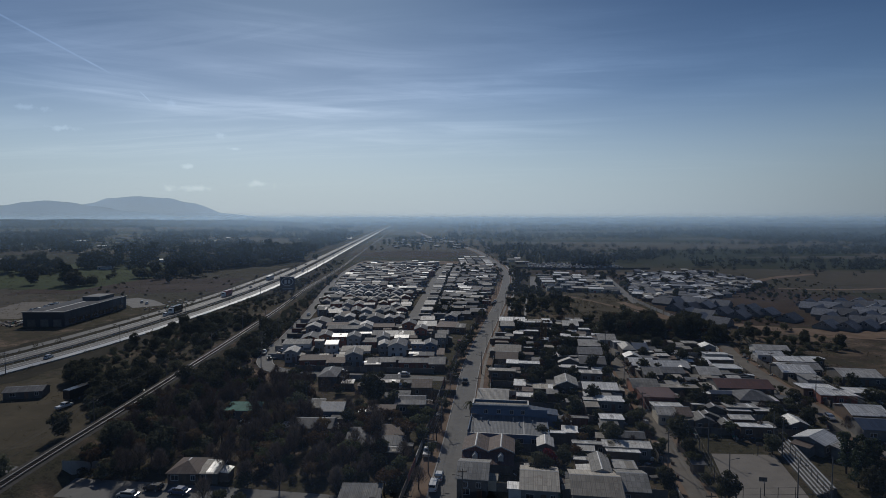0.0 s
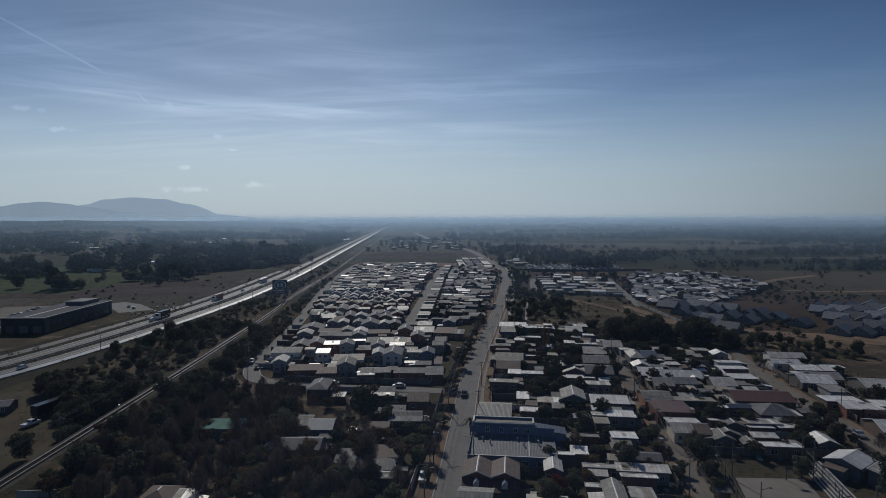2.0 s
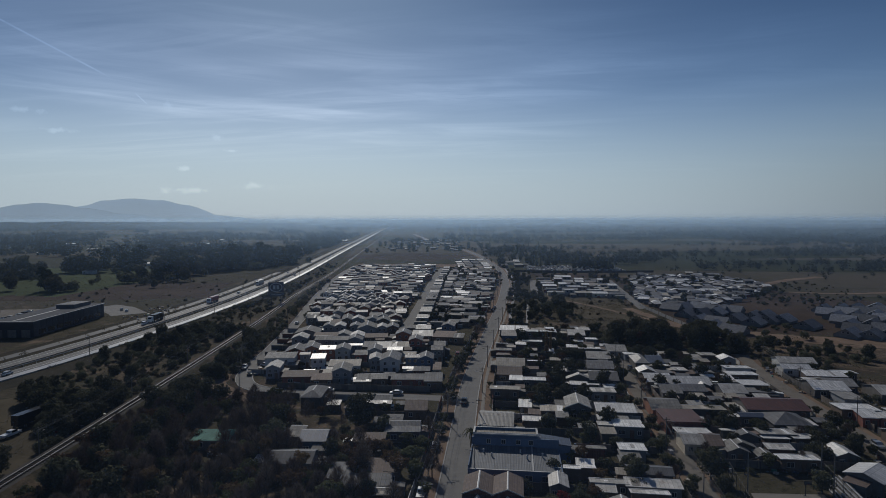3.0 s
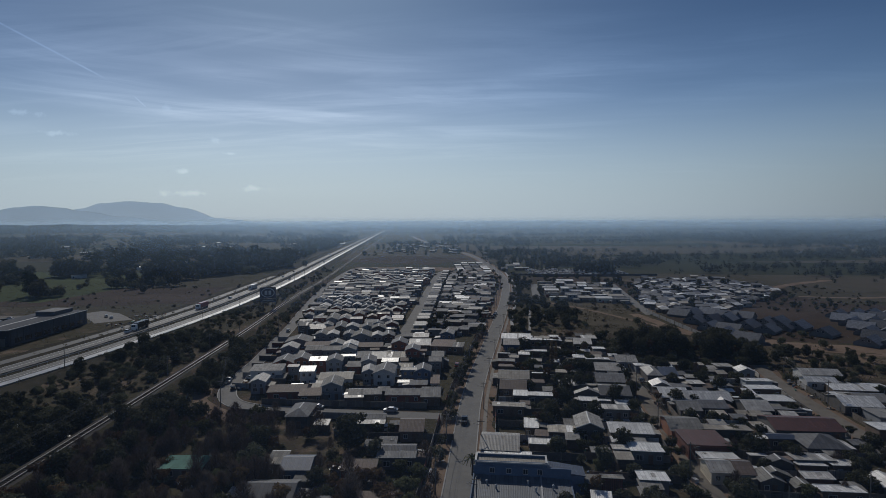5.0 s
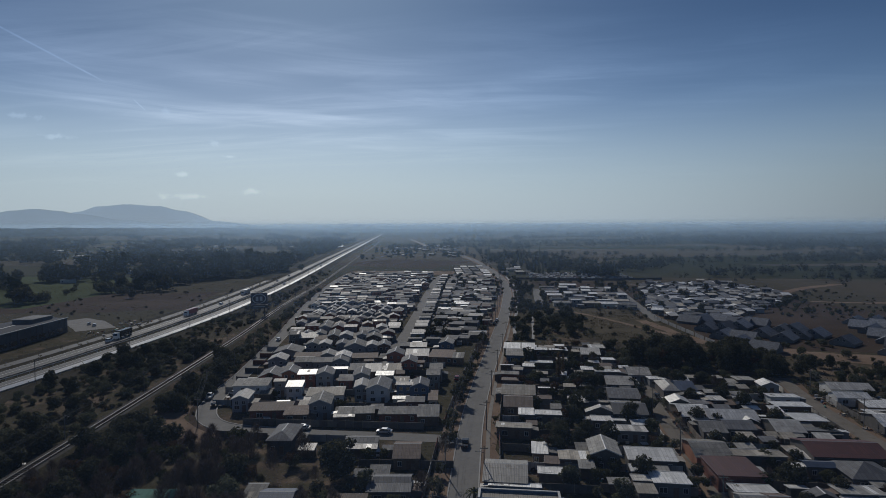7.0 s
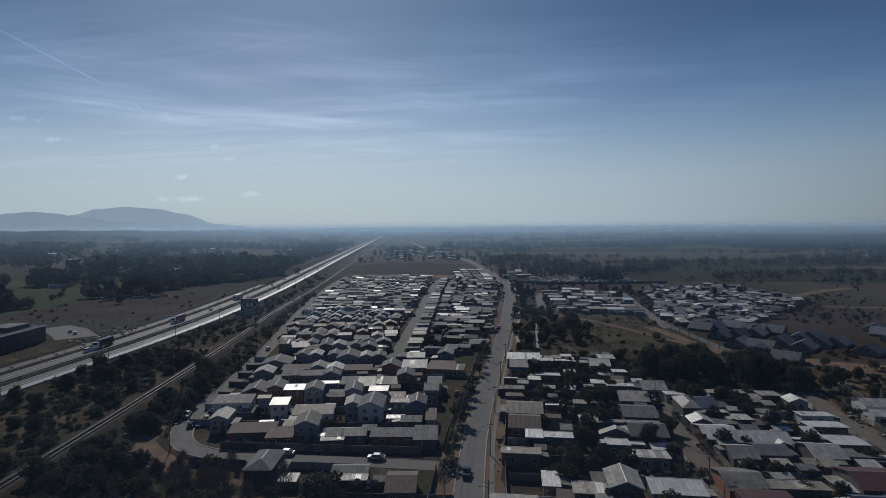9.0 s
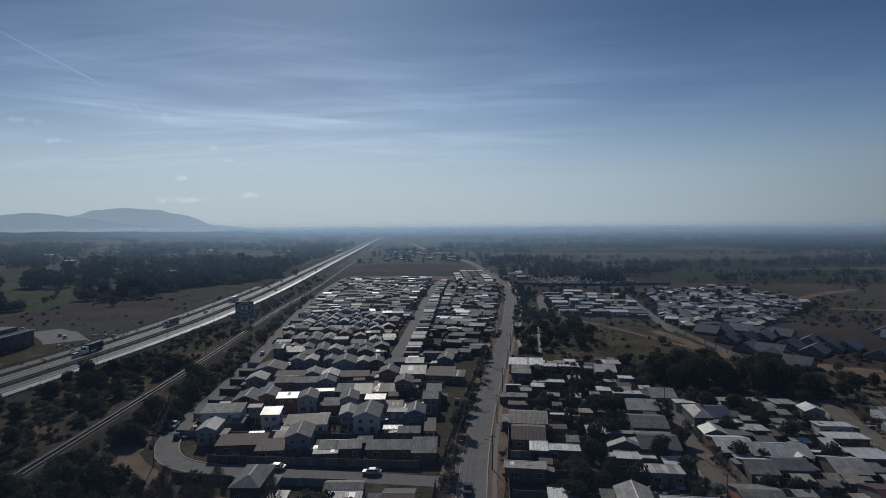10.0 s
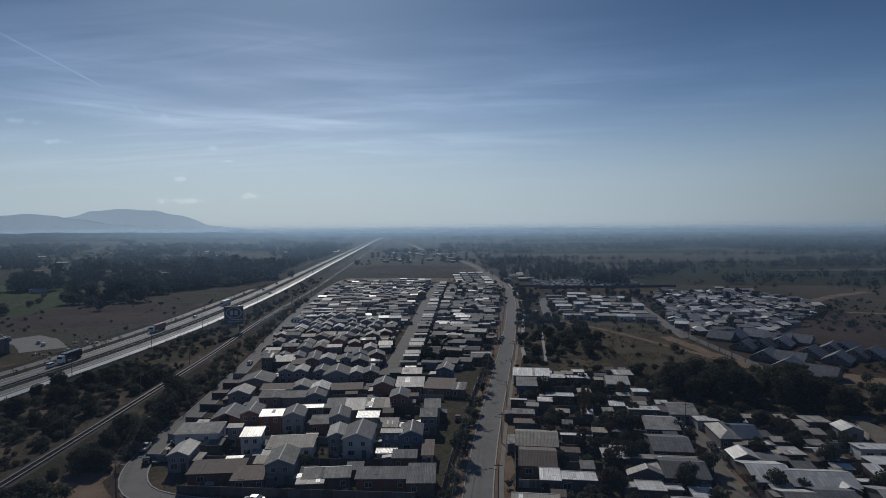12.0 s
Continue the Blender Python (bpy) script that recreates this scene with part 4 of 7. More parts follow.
house(-16.1, 277.8, 5.7, 8.0, 4.8, "gy", "d", "R", 0)
house(-22.6, 290.4, 6.6, 8.0, 5.0, "gy", "d", "O", 0)
house(-36.2, 273.5, 7.0, 7.8, 2.8, "mono", "d", "N", 5)
house(-29.5, 272.2, 5.7, 10.2, 2.8, "mono", "z", "N", 5)
house(-22.4, 273.3, 7.7, 7.8, 2.8, "mono", "b", "N", 0)
house(-23.2, 255.4, 5.7, 3.9, 5.0, "mono", "w", "G", 0)
house(-17.6, 254.5, 5.3, 5.2, 2.8, "mono", "b", "N", 0)
house(-31.7, 258.1, 5.4, 8.0, 4.8, "gy", "d", "L", 5)
house(-37.2, 257.4, 4.8, 5.9, 2.8, "mono", "d", "R", 5)
house(-42.1, 263.8, 8.2, 2.0, 4.9, "mono", "w", "G", 5)
house(-44.9, 259.3, 5.9, 8.0, 4.8, "gy", "d", "L", 5)
house(-50.9, 257.1, 5.9, 4.5, 5.0, "mono", "w", "R", 5)
house(-57.9, 261.5, 5.4, 8.0, 4.8, "gy", "d", "O", 5)
house(-65.1, 263.0, 8.2, 10.0, 3.2, "gy", "d", "R", 5)
house(-68.6, 257.4, 7.2, 2.0, 2.6, "mono", "z", "R", 5)
house(-68.3, 281.7, 6.6, 8.0, 4.8, "gy", "z", "L", 5)
house(-62.5, 276.2, 4.6, 6.9, 2.8, "mono", "d", "N", 5)
house(-56.7, 276.1, 6.8, 5.9, 5.0, "mono", "g", "G", 5)
house(-49.4, 275.6, 7.0, 5.2, 5.0, "mono", "d", "G", 5)
house(-57.6, 285.4, 10.1, 5.1, 4.8, "mono", "n", "C", 5)
house(-50.0, 288.7, 6.2, 8.0, 4.8, "gy", "g", "L", 5)
house(-43.3, 285.8, 5.8, 8.0, 5.0, "gy", "z", "L", 5)
house(-43.1, 278.8, 6.3, 8.0, 4.8, "gy", "d", "L", 5)
house(-36.1, 292.7, 11.2, 6.1, 2.8, "mono", "n", "N", 5)
house(-14.2, 298.4, 9.4, 11.1, 2.8, "mono", "z", "N", 0)
house(-3.5, 296.2, 9.7, 11.5, 2.8, "mono", "n", "N", -7)
house(-1.8, 312.6, 5.9, 8.0, 4.8, "gy", "g", "B", -7)
house(3.1, 292.4, 4.2, 6.8, 2.8, "mono", "g", "N", -7)
house(-70.0, 303.3, 11.4, 11.5, 3.2, "gy", "d", "G", 5)
house(-61.4, 311.3, 5.3, 8.0, 4.8, "gy", "g", "L", 5)
house(-56.0, 311.1, 5.1, 8.0, 4.8, "gy", "z", "L", 5)
house(-48.2, 311.0, 5.1, 8.0, 4.8, "gy", "d", "L", 5)
house(-41.7, 307.4, 9.0, 11.0, 4.8, "gy", "g", "L", 5)
house(-34.6, 308.2, 4.8, 8.0, 4.8, "gy", "z", "L", 5)
house(-29.4, 308.1, 5.6, 8.0, 4.8, "gy", "d", "N", 5)
house(-75.2, 332.7, 4.2, 6.4, 5.0, "mono", "g", "D", 5)
house(-69.3, 337.7, 8.5, 11.5, 3.0, "gx", "z", "N", 5)
house(-62.0, 331.7, 5.7, 8.2, 2.8, "mono", "n", "N", 5)
house(-55.7, 329.8, 5.5, 8.0, 4.8, "gy", "d", "N", 5)
house(-50.2, 330.7, 6.2, 8.0, 4.8, "gy", "z", "L", 5)
house(-42.5, 331.5, 5.0, 8.0, 4.8, "gy", "d", "L", 5)
house(-36.3, 327.3, 6.5, 8.0, 4.8, "gy", "g", "N", 5)
house(-32.8, 337.7, 6.1, 11.5, 2.8, "mono", "b", "C", 5)
house(-20.5, 315.4, 4.8, 5.1, 2.8, "mono", "d", "N", 0)
house(-14.5, 314.4, 7.0, 6.9, 2.8, "mono", "z", "N", 0)
# between the cross street and the old gardens
house(-43.2, 201.3, 6.0, 11.5, 3.6, "hip", "d", "D", 0)
house(-22.5, 197.6, 7.8, 4.8, 3.0, "gx", "g", "N", 0)
house(-22.1, 193.6, 7.1, 2.0, 2.6, "mono", "z", "N", 0)
house(-10.6, 191.4, 6.0, 10.2, 2.8, "gx", "n", "N", 0)
house(-14.4, 193.1, 4.6, 2.0, 2.5, "mono", "d", "N", 0)
house(-19.3, 178.3, 4.0, 2.8, 2.5, "mono", "d", "N", 0)
house(-16.0, 179.9, 4.0, 3.2, 2.6, "mono", "d", "D", 0)
house(-12.6, 173.8, 7.5, 7.0, 2.8, "gx", "d", "D", 0)
house(-20.8, 164.2, 7.4, 4.5, 2.8, "mono", "n", "R", 0)
house(-13.0, 171.2, 8.6, 4.8, 2.9, "mono", "d", "D", 0)
house(-16.8, 147.4, 10.2, 5.8, 2.8, "mono", "n", "N", 0)
house(-18.2, 140.4, 10.3, 4.9, 2.6, "mono", "d", "N", 0)
house(-15.0, 136.1, 5.2, 2.0, 2.4, "mono", "g", "N", 0)
house(-24.2, 145.4, 5.2, 6.3, 2.6, "mono", "d", "N", 0)
house(-36.8, 152.7, 9.7, 8.0, 3.0, "gx", "d", "G", 0)
house(-34.5, 164.9, 6.3, 8.0, 3.4, "gx", "u", "B", 0)
house(-40.1, 167.7, 3.7, 5.7, 3.0, "mono", "g", "N", 0)
house(-58.6, 126.5, 6.4, 8.0, 2.5, "hip", "n", "N", 0)
house(-53.2, 125.5, 3.9, 5.0, 2.3, "mono", "b", "D", 0)
house(-60.8, 165.9, 9.3, 5.5, 2.6, "mono", "t", "G", 0)
house(-18.6, 113.8, 7.7, 4.8, 2.8, "mono", "d", "B", 0)
house(-57.5, 126.2, 2.0, 2.4, 2.4, "mono", "g", "N", 0)
# the row along the main street
house(4.1, 122.1, 6.2, 9.7, 4.2, "gx", "g", "D", -7)
house(7.9, 121.8, 2.0, 2.0, 2.4, "mono", "b", "C", -7)
house(12.5, 117.6, 2.8, 3.5, 2.85, "mono", "w", "W", -7, rise=-0.3)
house(17.7, 120.7, 7.4, 11.2, 3.0, "gx", "b", "G", -7)
house(22.0, 140.6, 3.5, 5.4, 3.0, "gy", "z", "D", -7)
house(25.3, 147.7, 5.0, 2.0, 2.95, "mono", "w", "N", -7, rise=-0.3)
house(29.6, 148.4, 3.4, 2.0, 2.75, "mono", "w", "N", -7, rise=-0.3)
house(16.6, 126.1, 2.2, 4.6, 2.85, "mono", "z", "N", -7, rise=-0.3)
house(26.4, 122.2, 5.2, 2.0, 2.6, "mono", "d", "N", -7)
house(28.8, 118.6, 9.7, 11.5, 3.0, "gx", "b", "G", -7)
house(31.8, 126.8, 3.8, 9.0, 3.6, "gy", "g", "W", -7)
house(29.2, 131.9, 3.6, 2.0, 2.65, "mono", "z", "N", -7, rise=-0.3)
house(32.6, 140.9, 7.4, 2.3, 2.85, "mono", "z", "N", -7, rise=-0.3)
house(41.3, 139.5, 10.8, 2.9, 2.8, "mono", "z", "G", -7)
house(39.5, 136.1, 7.1, 2.0, 2.85, "mono", "w", "N", -7, rise=-0.3)
house(37.6, 128.3, 4.4, 4.8, 2.85, "mono", "z", "N", -7, rise=-0.3)
house(42.6, 146.0, 9.1, 4.6, 3.0, "gx", "d", "D", -7)
house(36.8, 120.4, 5.6, 9.9, 2.8, "gx", "g", "N", -7)
house(12.0, 178.9, 9.0, 11.5, 3.0, "gx", "z", "N", -7)
house(13.3, 172.3, 10.5, 2.0, 2.85, "mono", "w", "B", -7, rise=-0.3)
house(21.6, 193.0, 3.3, 8.2, 2.85, "mono", "w", "N", -7, rise=-0.3)
house(29.5, 188.3, 7.7, 6.0, 2.85, "mono", "b", "N", -7, rise=-0.3)
house(36.2, 189.5, 6.6, 9.0, 4.2, "gy", "g", "D", -7)
house(46.9, 188.0, 10.7, 6.0, 2.8, "mono", "w", "D", -7)
house(41.4, 175.7, 4.7, 3.3, 2.85, "mono", "z", "N", -7, rise=-0.3)
house(46.7, 175.5, 7.2, 6.2, 3.05, "mono", "w", "G", -7, rise=-0.3)
house(42.9, 159.3, 5.8, 4.9, 3.05, "mono", "w", "G", -7, rise=-0.3)
house(34.3, 159.6, 4.4, 2.0, 2.65, "mono", "g", "R", -7, rise=-0.3)
house(22.0, 180.0, 5.0, 2.4, 2.4, "mono", "w", "N", -7)
house(17.0, 208.4, 9.2, 4.4, 3.05, "mono", "b", "N", -7, rise=-0.3)
house(21.8, 219.7, 4.0, 6.8, 3.25, "mono", "w", "D", -7, rise=-0.3)
house(27.5, 219.2, 8.1, 4.6, 3.05, "mono", "w", "D", -7, rise=-0.3)
house(22.2, 242.6, 10.3, 11.5, 3.0, "gx", "b", "B", -7)
house(20.7, 230.6, 8.3, 11.5, 2.8, "gx", "n", "N", -7)
house(21.6, 264.5, 6.1, 5.1, 3.05, "mono", "g", "R", -7, rise=-0.3)
house(20.8, 256.0, 5.3, 4.5, 3.05, "mono", "n", "N", -7, rise=-0.3)
house(32.0, 246.0, 5.2, 2.0, 2.75, "mono", "w", "N", -7, rise=-0.3)
house(43.4, 220.8, 8.0, 2.2, 2.8, "gy", "z", "D", -7)
house(52.3, 223.7, 9.3, 11.5, 2.8, "gx", "d", "D", -7)
house(42.2, 214.6, 5.2, 4.8, 2.85, "mono", "w", "D", -7, rise=-0.3)
house(46.6, 213.9, 3.6, 2.0, 2.65, "mono", "w", "D", -7, rise=-0.3)
house(47.8, 206.0, 7.4, 5.2, 3.05, "mono", "z", "G", -7, rise=-0.3)
house(58.1, 254.7, 8.7, 11.5, 2.8, "gx", "z", "D", -7)
house(55.0, 239.2, 9.2, 11.5, 2.8, "gx", "d", "D", -7)
house(39.5, 232.5, 5.4, 6.6, 2.85, "mono", "z", "D", -7, rise=-0.3)
house(50.1, 229.2, 16.9, 2.6, 3.05, "mono", "b", "D", -7, rise=-0.3)
house(57.9, 267.5, 8.6, 4.2, 3.05, "mono", "w", "D", -7, rise=-0.3)
house(47.2, 260.9, 3.7, 3.1, 2.85, "mono", "w", "N", -7, rise=-0.3)
house(30.5, 311.0, 13.1, 9.5, 3.0, "mono", "w", "G", -7)
house(28.8, 297.7, 10.2, 11.5, 3.2, "gx", "z", "B", -7)
house(39.3, 306.9, 5.0, 6.0, 2.85, "mono", "w", "N", -7, rise=-0.3)
house(45.8, 305.7, 5.2, 3.9, 2.85, "mono", "w", "N", -7, rise=-0.3)
house(35.9, 282.9, 8.3, 4.6, 2.85, "mono", "w", "N", -7, rise=-0.3)
house(30.3, 278.0, 4.1, 2.8, 2.4, "mono", "w", "N", -7)
house(21.8, 278.5, 4.7, 2.0, 2.65, "mono", "w", "N", -7, rise=-0.3)
house(58.8, 299.2, 7.4, 11.5, 3.2, "gx", "z", "D", -7)
house(63.2, 286.8, 4.6, 4.9, 3.05, "mono", "w", "G", -7, rise=-0.3)
house(64.8, 311.8, 6.4, 8.4, 2.85, "mono", "z", "N", -7, rise=-0.3)
house(65.8, 273.7, 3.2, 2.7, 2.6, "mono", "w", "N", -7)
# the row beside the side street
house(68.7, 267.4, 7.5, 11.5, 2.8, "gx", "z", "L", -5)
house(72.7, 258.1, 5.5, 4.7, 2.85, "mono", "w", "L", -5, rise=-0.3)
house(72.5, 247.2, 5.0, 11.5, 3.0, "hip", "z", "D", -5)
house(77.7, 247.2, 5.4, 11.5, 3.0, "gx", "u", "B", -5)
house(77.8, 239.2, 6.2, 3.7, 2.85, "mono", "b", "D", -5, rise=-0.3)
house(69.8, 231.0, 5.6, 5.3, 3.0, "gy", "w", "D", -5)
house(74.7, 230.2, 6.8, 5.2, 2.85, "mono", "d", "D", -5, rise=-0.3)
house(70.1, 221.7, 8.3, 11.5, 2.8, "gx", "w", "N", -5)
house(79.3, 218.0, 13.2, 8.9, 2.8, "gx", "w", "D", -5)
house(67.9, 210.4, 4.4, 3.1, 2.85, "mono", "g", "N", -5, rise=-0.3)
house(69.6, 208.0, 5.9, 8.9, 2.8, "gx", "z", "D", -5)
house(77.3, 209.4, 7.3, 7.6, 2.8, "gx", "d", "D", -5)
house(88.9, 231.6, 3.7, 7.4, 2.8, "gx", "w", "N", -5)
house(89.0, 224.4, 3.9, 2.1, 2.5, "mono", "w", "N", -5)
house(102.5, 256.5, 5.7, 5.9, 3.05, "mono", "g", "N", -5, rise=-0.3)
house(107.1, 249.5, 5.5, 5.2, 3.0, "gy", "w", "L", -5)
house(104.5, 235.8, 8.6, 4.5, 3.05, "mono", "w", "W", -5, rise=-0.3)
house(101.8, 226.9, 9.6, 5.4, 3.05, "mono", "w", "N", -5, rise=-0.3)
house(94.9, 221.9, 2.7, 4.6, 2.6, "mono", "w", "N", -5)
house(96.0, 216.9, 5.2, 2.6, 2.85, "mono", "z", "C", -5, rise=-0.3)
house(99.4, 214.6, 7.9, 7.2, 3.15, "mono", "w", "N", -5, rise=-0.3)
house(89.3, 208.3, 7.1, 10.2, 2.9, "gx", "z", "D", -5)
house(89.1, 217.2, 2.3, 2.0, 2.65, "mono", "w", "N", -5, rise=-0.3)
house(62.0, 192.5, 8.1, 11.5, 2.8, "gx", "g", "O", -5)
house(72.0, 189.3, 12.5, 4.4, 2.95, "mono", "b", "D", -5, rise=-0.3)
house(62.3, 180.1, 9.6, 11.1, 3.65, "mono", "r", "R", -5, rise=-0.3)
house(92.5, 190.4, 16.7, 11.5, 3.6, "gx", "r", "D", -5)
house(83.1, 183.1, 6.0, 3.4, 2.8, "gx", "u", "D", -5)
house(90.8, 179.4, 9.6, 9.5, 2.9, "hip", "d", "D", -5)
house(82.8, 169.6, 8.4, 4.4, 3.05, "mono", "z", "G", -5, rise=-0.3)
house(80.7, 165.9, 5.7, 2.0, 2.85, "mono", "w", "N", -5, rise=-0.3)
house(61.9, 170.5, 8.0, 4.1, 2.95, "mono", "w", "N", -5, rise=-0.3)
house(71.8, 171.9, 3.4, 2.0, 2.65, "mono", "w", "D", -5, rise=-0.3)
house(74.0, 167.4, 5.4, 2.6, 2.8, "gy", "d", "D", -5)
house(69.2, 160.3, 6.8, 2.1, 2.8, "gy", "g", "N", -5)
house(63.8, 163.9, 3.4, 8.1, 3.0, "gx", "n", "C", -5)
house(59.7, 164.9, 5.7, 7.2, 2.8, "gx", "z", "C", -5)
house(88.3, 166.8, 5.7, 3.9, 2.85, "mono", "w", "N", -5, rise=-0.3)
house(78.4, 160.0, 5.6, 2.4, 2.6, "mono", "z", "N", -5)
house(96.5, 205.6, 10.1, 3.2, 2.85, "mono", "d", "N", -5, rise=-0.3)
house(82.7, 213.2, 4.2, 2.0, 2.6, "gy", "w", "D", -5)
house(82.8, 234.0, 4.4, 5.5, 2.75, "mono", "z", "N", -5, rise=-0.3)
house(79.1, 153.8, 8.1, 3.3, 2.85, "mono", "w", "N", -5, rise=-0.3)
house(91.3, 157.3, 4.5, 5.9, 2.8, "gy", "w", "D", -5)
house(72.7, 156.2, 3.3, 3.3, 2.6, "gy", "g", "N", -5)
house(67.5, 159.4, 4.6, 5.1, 2.8, "gy", "g", "D", -5)
# the row beyond the second side street
house(131.7, 246.5, 12.8, 8.1, 2.8, "gx", "z", "W", -8)
house(130.5, 226.4, 12.9, 5.2, 2.7, "mono", "w", "N", -8)
house(123.7, 220.1, 6.7, 4.9, 2.75, "mono", "w", "N", -8, rise=-0.3)
house(122.1, 212.7, 10.4, 11.5, 2.8, "gx", "w", "D", -8)
house(121.9, 200.7, 5.7, 8.9, 3.05, "mono", "z", "L", -8, rise=-0.3)
house(116.7, 189.8, 9.9, 6.6, 3.05, "mono", "w", "N", -8, rise=-0.3)
house(115.7, 183.3, 4.8, 5.5, 2.8, "mono", "w", "R", -8)
house(120.4, 182.8, 5.9, 6.8, 3.05, "mono", "w", "R", -8, rise=-0.3)
house(140.1, 206.4, 12.6, 11.5, 3.0, "gx", "z", "D", -8)
house(127.4, 185.3, 7.0, 6.9, 3.05, "mono", "w", "L", -8, rise=-0.3)
house(115.7, 166.9, 9.4, 10.0, 2.8, "gx", "w", "N", -8)
house(110.8, 154.6, 9.8, 9.0, 3.0, "gx", "u", "G", -8)
house(126.0, 236.5, 9.5, 6.2, 2.8, "gx", "w", "W", -8)
house(138.0, 229.7, 9.7, 4.5, 2.95, "mono", "w", "N", -8, rise=-0.3)
house(128.1, 215.8, 8.9, 8.4, 2.8, "gx", "z", "D", -8)


class Quarter:
    """Far houses joined into one mesh, with a material for each kind of wall and roof."""

    def __init__(self):
        self.v, self.f, self.m = [], [], []

    def take(self, shape, at, index):
        k = len(self.v)
        self.v += [tuple(at @ Vector(p)) for p in shape.v]
        self.f += [tuple(i + k for i in f) for f in shape.f]
        self.m += [index] * len(shape.f)

    def house(self, x, y, w, d, h, kind, roof, wall, rot=0, detail=0, rise=None):
        if rise is None:
            rise = {"mono": min(0.6, d * 0.12) * (-0.6 if len(self.v) % 3 == 0 else 1), "gx": min(1.5, max(0.5, d * 0.16)), "gy": min(1.7, max(0.6, w * 0.2)), "hip": min(1.9, w * 0.22)}[kind]
        at = pose(x, y, 0, 0, 0, rot)
        PLOTS.append((x, y, min(w, d) / 2 + 0.6))
        self.take(shell(kind, w, d, h, rise), at, 1 + len(ROOF) + list(WALL).index(wall))
        top, ridge = roofing(kind, w, d, h, rise)
        self.take(top, at, 1 + list(ROOF).index(roof))
        cap = Shape()
        if kind == "gy":
            cap.box(-0.16, 0.16, -d / 2 - 0.3, d / 2 + 0.3, h + rise + 0.1, h + rise + 0.2)
        elif kind == "gx":
            cap.box(-w / 2 - 0.3, w / 2 + 0.3, -0.16, 0.16, h + rise + 0.1, h + rise + 0.2)
        elif roof in "wzb":
            # pale strip on the high edge, painted in for sunlight caught there
            cap.box(-w / 2 - 0.3, w / 2 + 0.3, d / 2 + 0.1, d / 2 + 0.35, h + rise + 0.1, h + rise + 0.2)
        if cap.v:
            self.take(cap, at, 1 + len(ROOF) + len(WALL))
        if h > 4:
            for px in (-0.22, 0.22):
                self.take(Shape().box(px * w - 0.45, px * w + 0.45, -d / 2 - 0.05, -d / 2, h - 1.75, h - 0.75), at, 0)
        else:
            self.take(Shape().box(-w * 0.3 - 0.6, -w * 0.3 + 0.6, -d / 2 - 0.05, -d / 2, 0.9, 2.0), at, 0)

    def litter(self, x, y, rot, r):
        """Lean-tos, carports and loose sheets beside a far house."""
        for i in range(r.randint(1, 3)):
            w, d, h = r.uniform(1.4, 3.8), r.uniform(1.2, 3.0), r.uniform(1.7, 2.5)
            at = pose(x + r.uniform(-5, 5), y + r.uniform(-5.5, 5.5), 0, 0, 0, rot + r.uniform(-8, 8))
            tilt = r.uniform(-0.35, 0.35)
            self.take(Shape().slab([(-w / 2, -d / 2, h - tilt), (w / 2, -d / 2, h - tilt), (w / 2, d / 2, h + tilt), (-w / 2, d / 2, h + tilt)], 0.1), at, 1 + list(ROOF).index(r.choice("wzgbdnsdgz")))
            self.take(Shape().box(-w / 2 + 0.1, w / 2 - 0.1, -d / 2 + 0.1, d / 2 - 0.1, 0, h - 0.36), at, 1 + len(ROOF) + list(WALL).index(r.choice("NDGLR")))

    def done(self, name, label):
        me = mesh(name, self.v, self.f)
        for m in [GLASS] + list(ROOF.values()) + list(WALL.values()) + [CAP]:
            me.materials.append(m)
        me.polygons.foreach_set("material_index", self.m)
        tagged(piece(name, me), label, "houses", kind="stuff")


# the rest of the terrace block, row by row up to the open lot
def between(table, y):
    for (y0, a), (y1, b) in zip(table, table[1:]):
        if y0 <= y <= y1:
            return a + (b - a) * (y - y0) / (y1 - y0)
    return table[-1][1]


LEFT = [(330, -80.5), (420, -91.5), (535, -102), (640, -109), (760, -112)]
RIGHT = [(300, -31), (345, -28.5), (390, -26), (460, -24.5), (560, -22), (690, -16), (720, -16)]
far_rnd = random.Random(5)
far_rows, strip, estate, hillside, village = Quarter(), Quarter(), Quarter(), Quarter(), Quarter()
row_y = 341.0
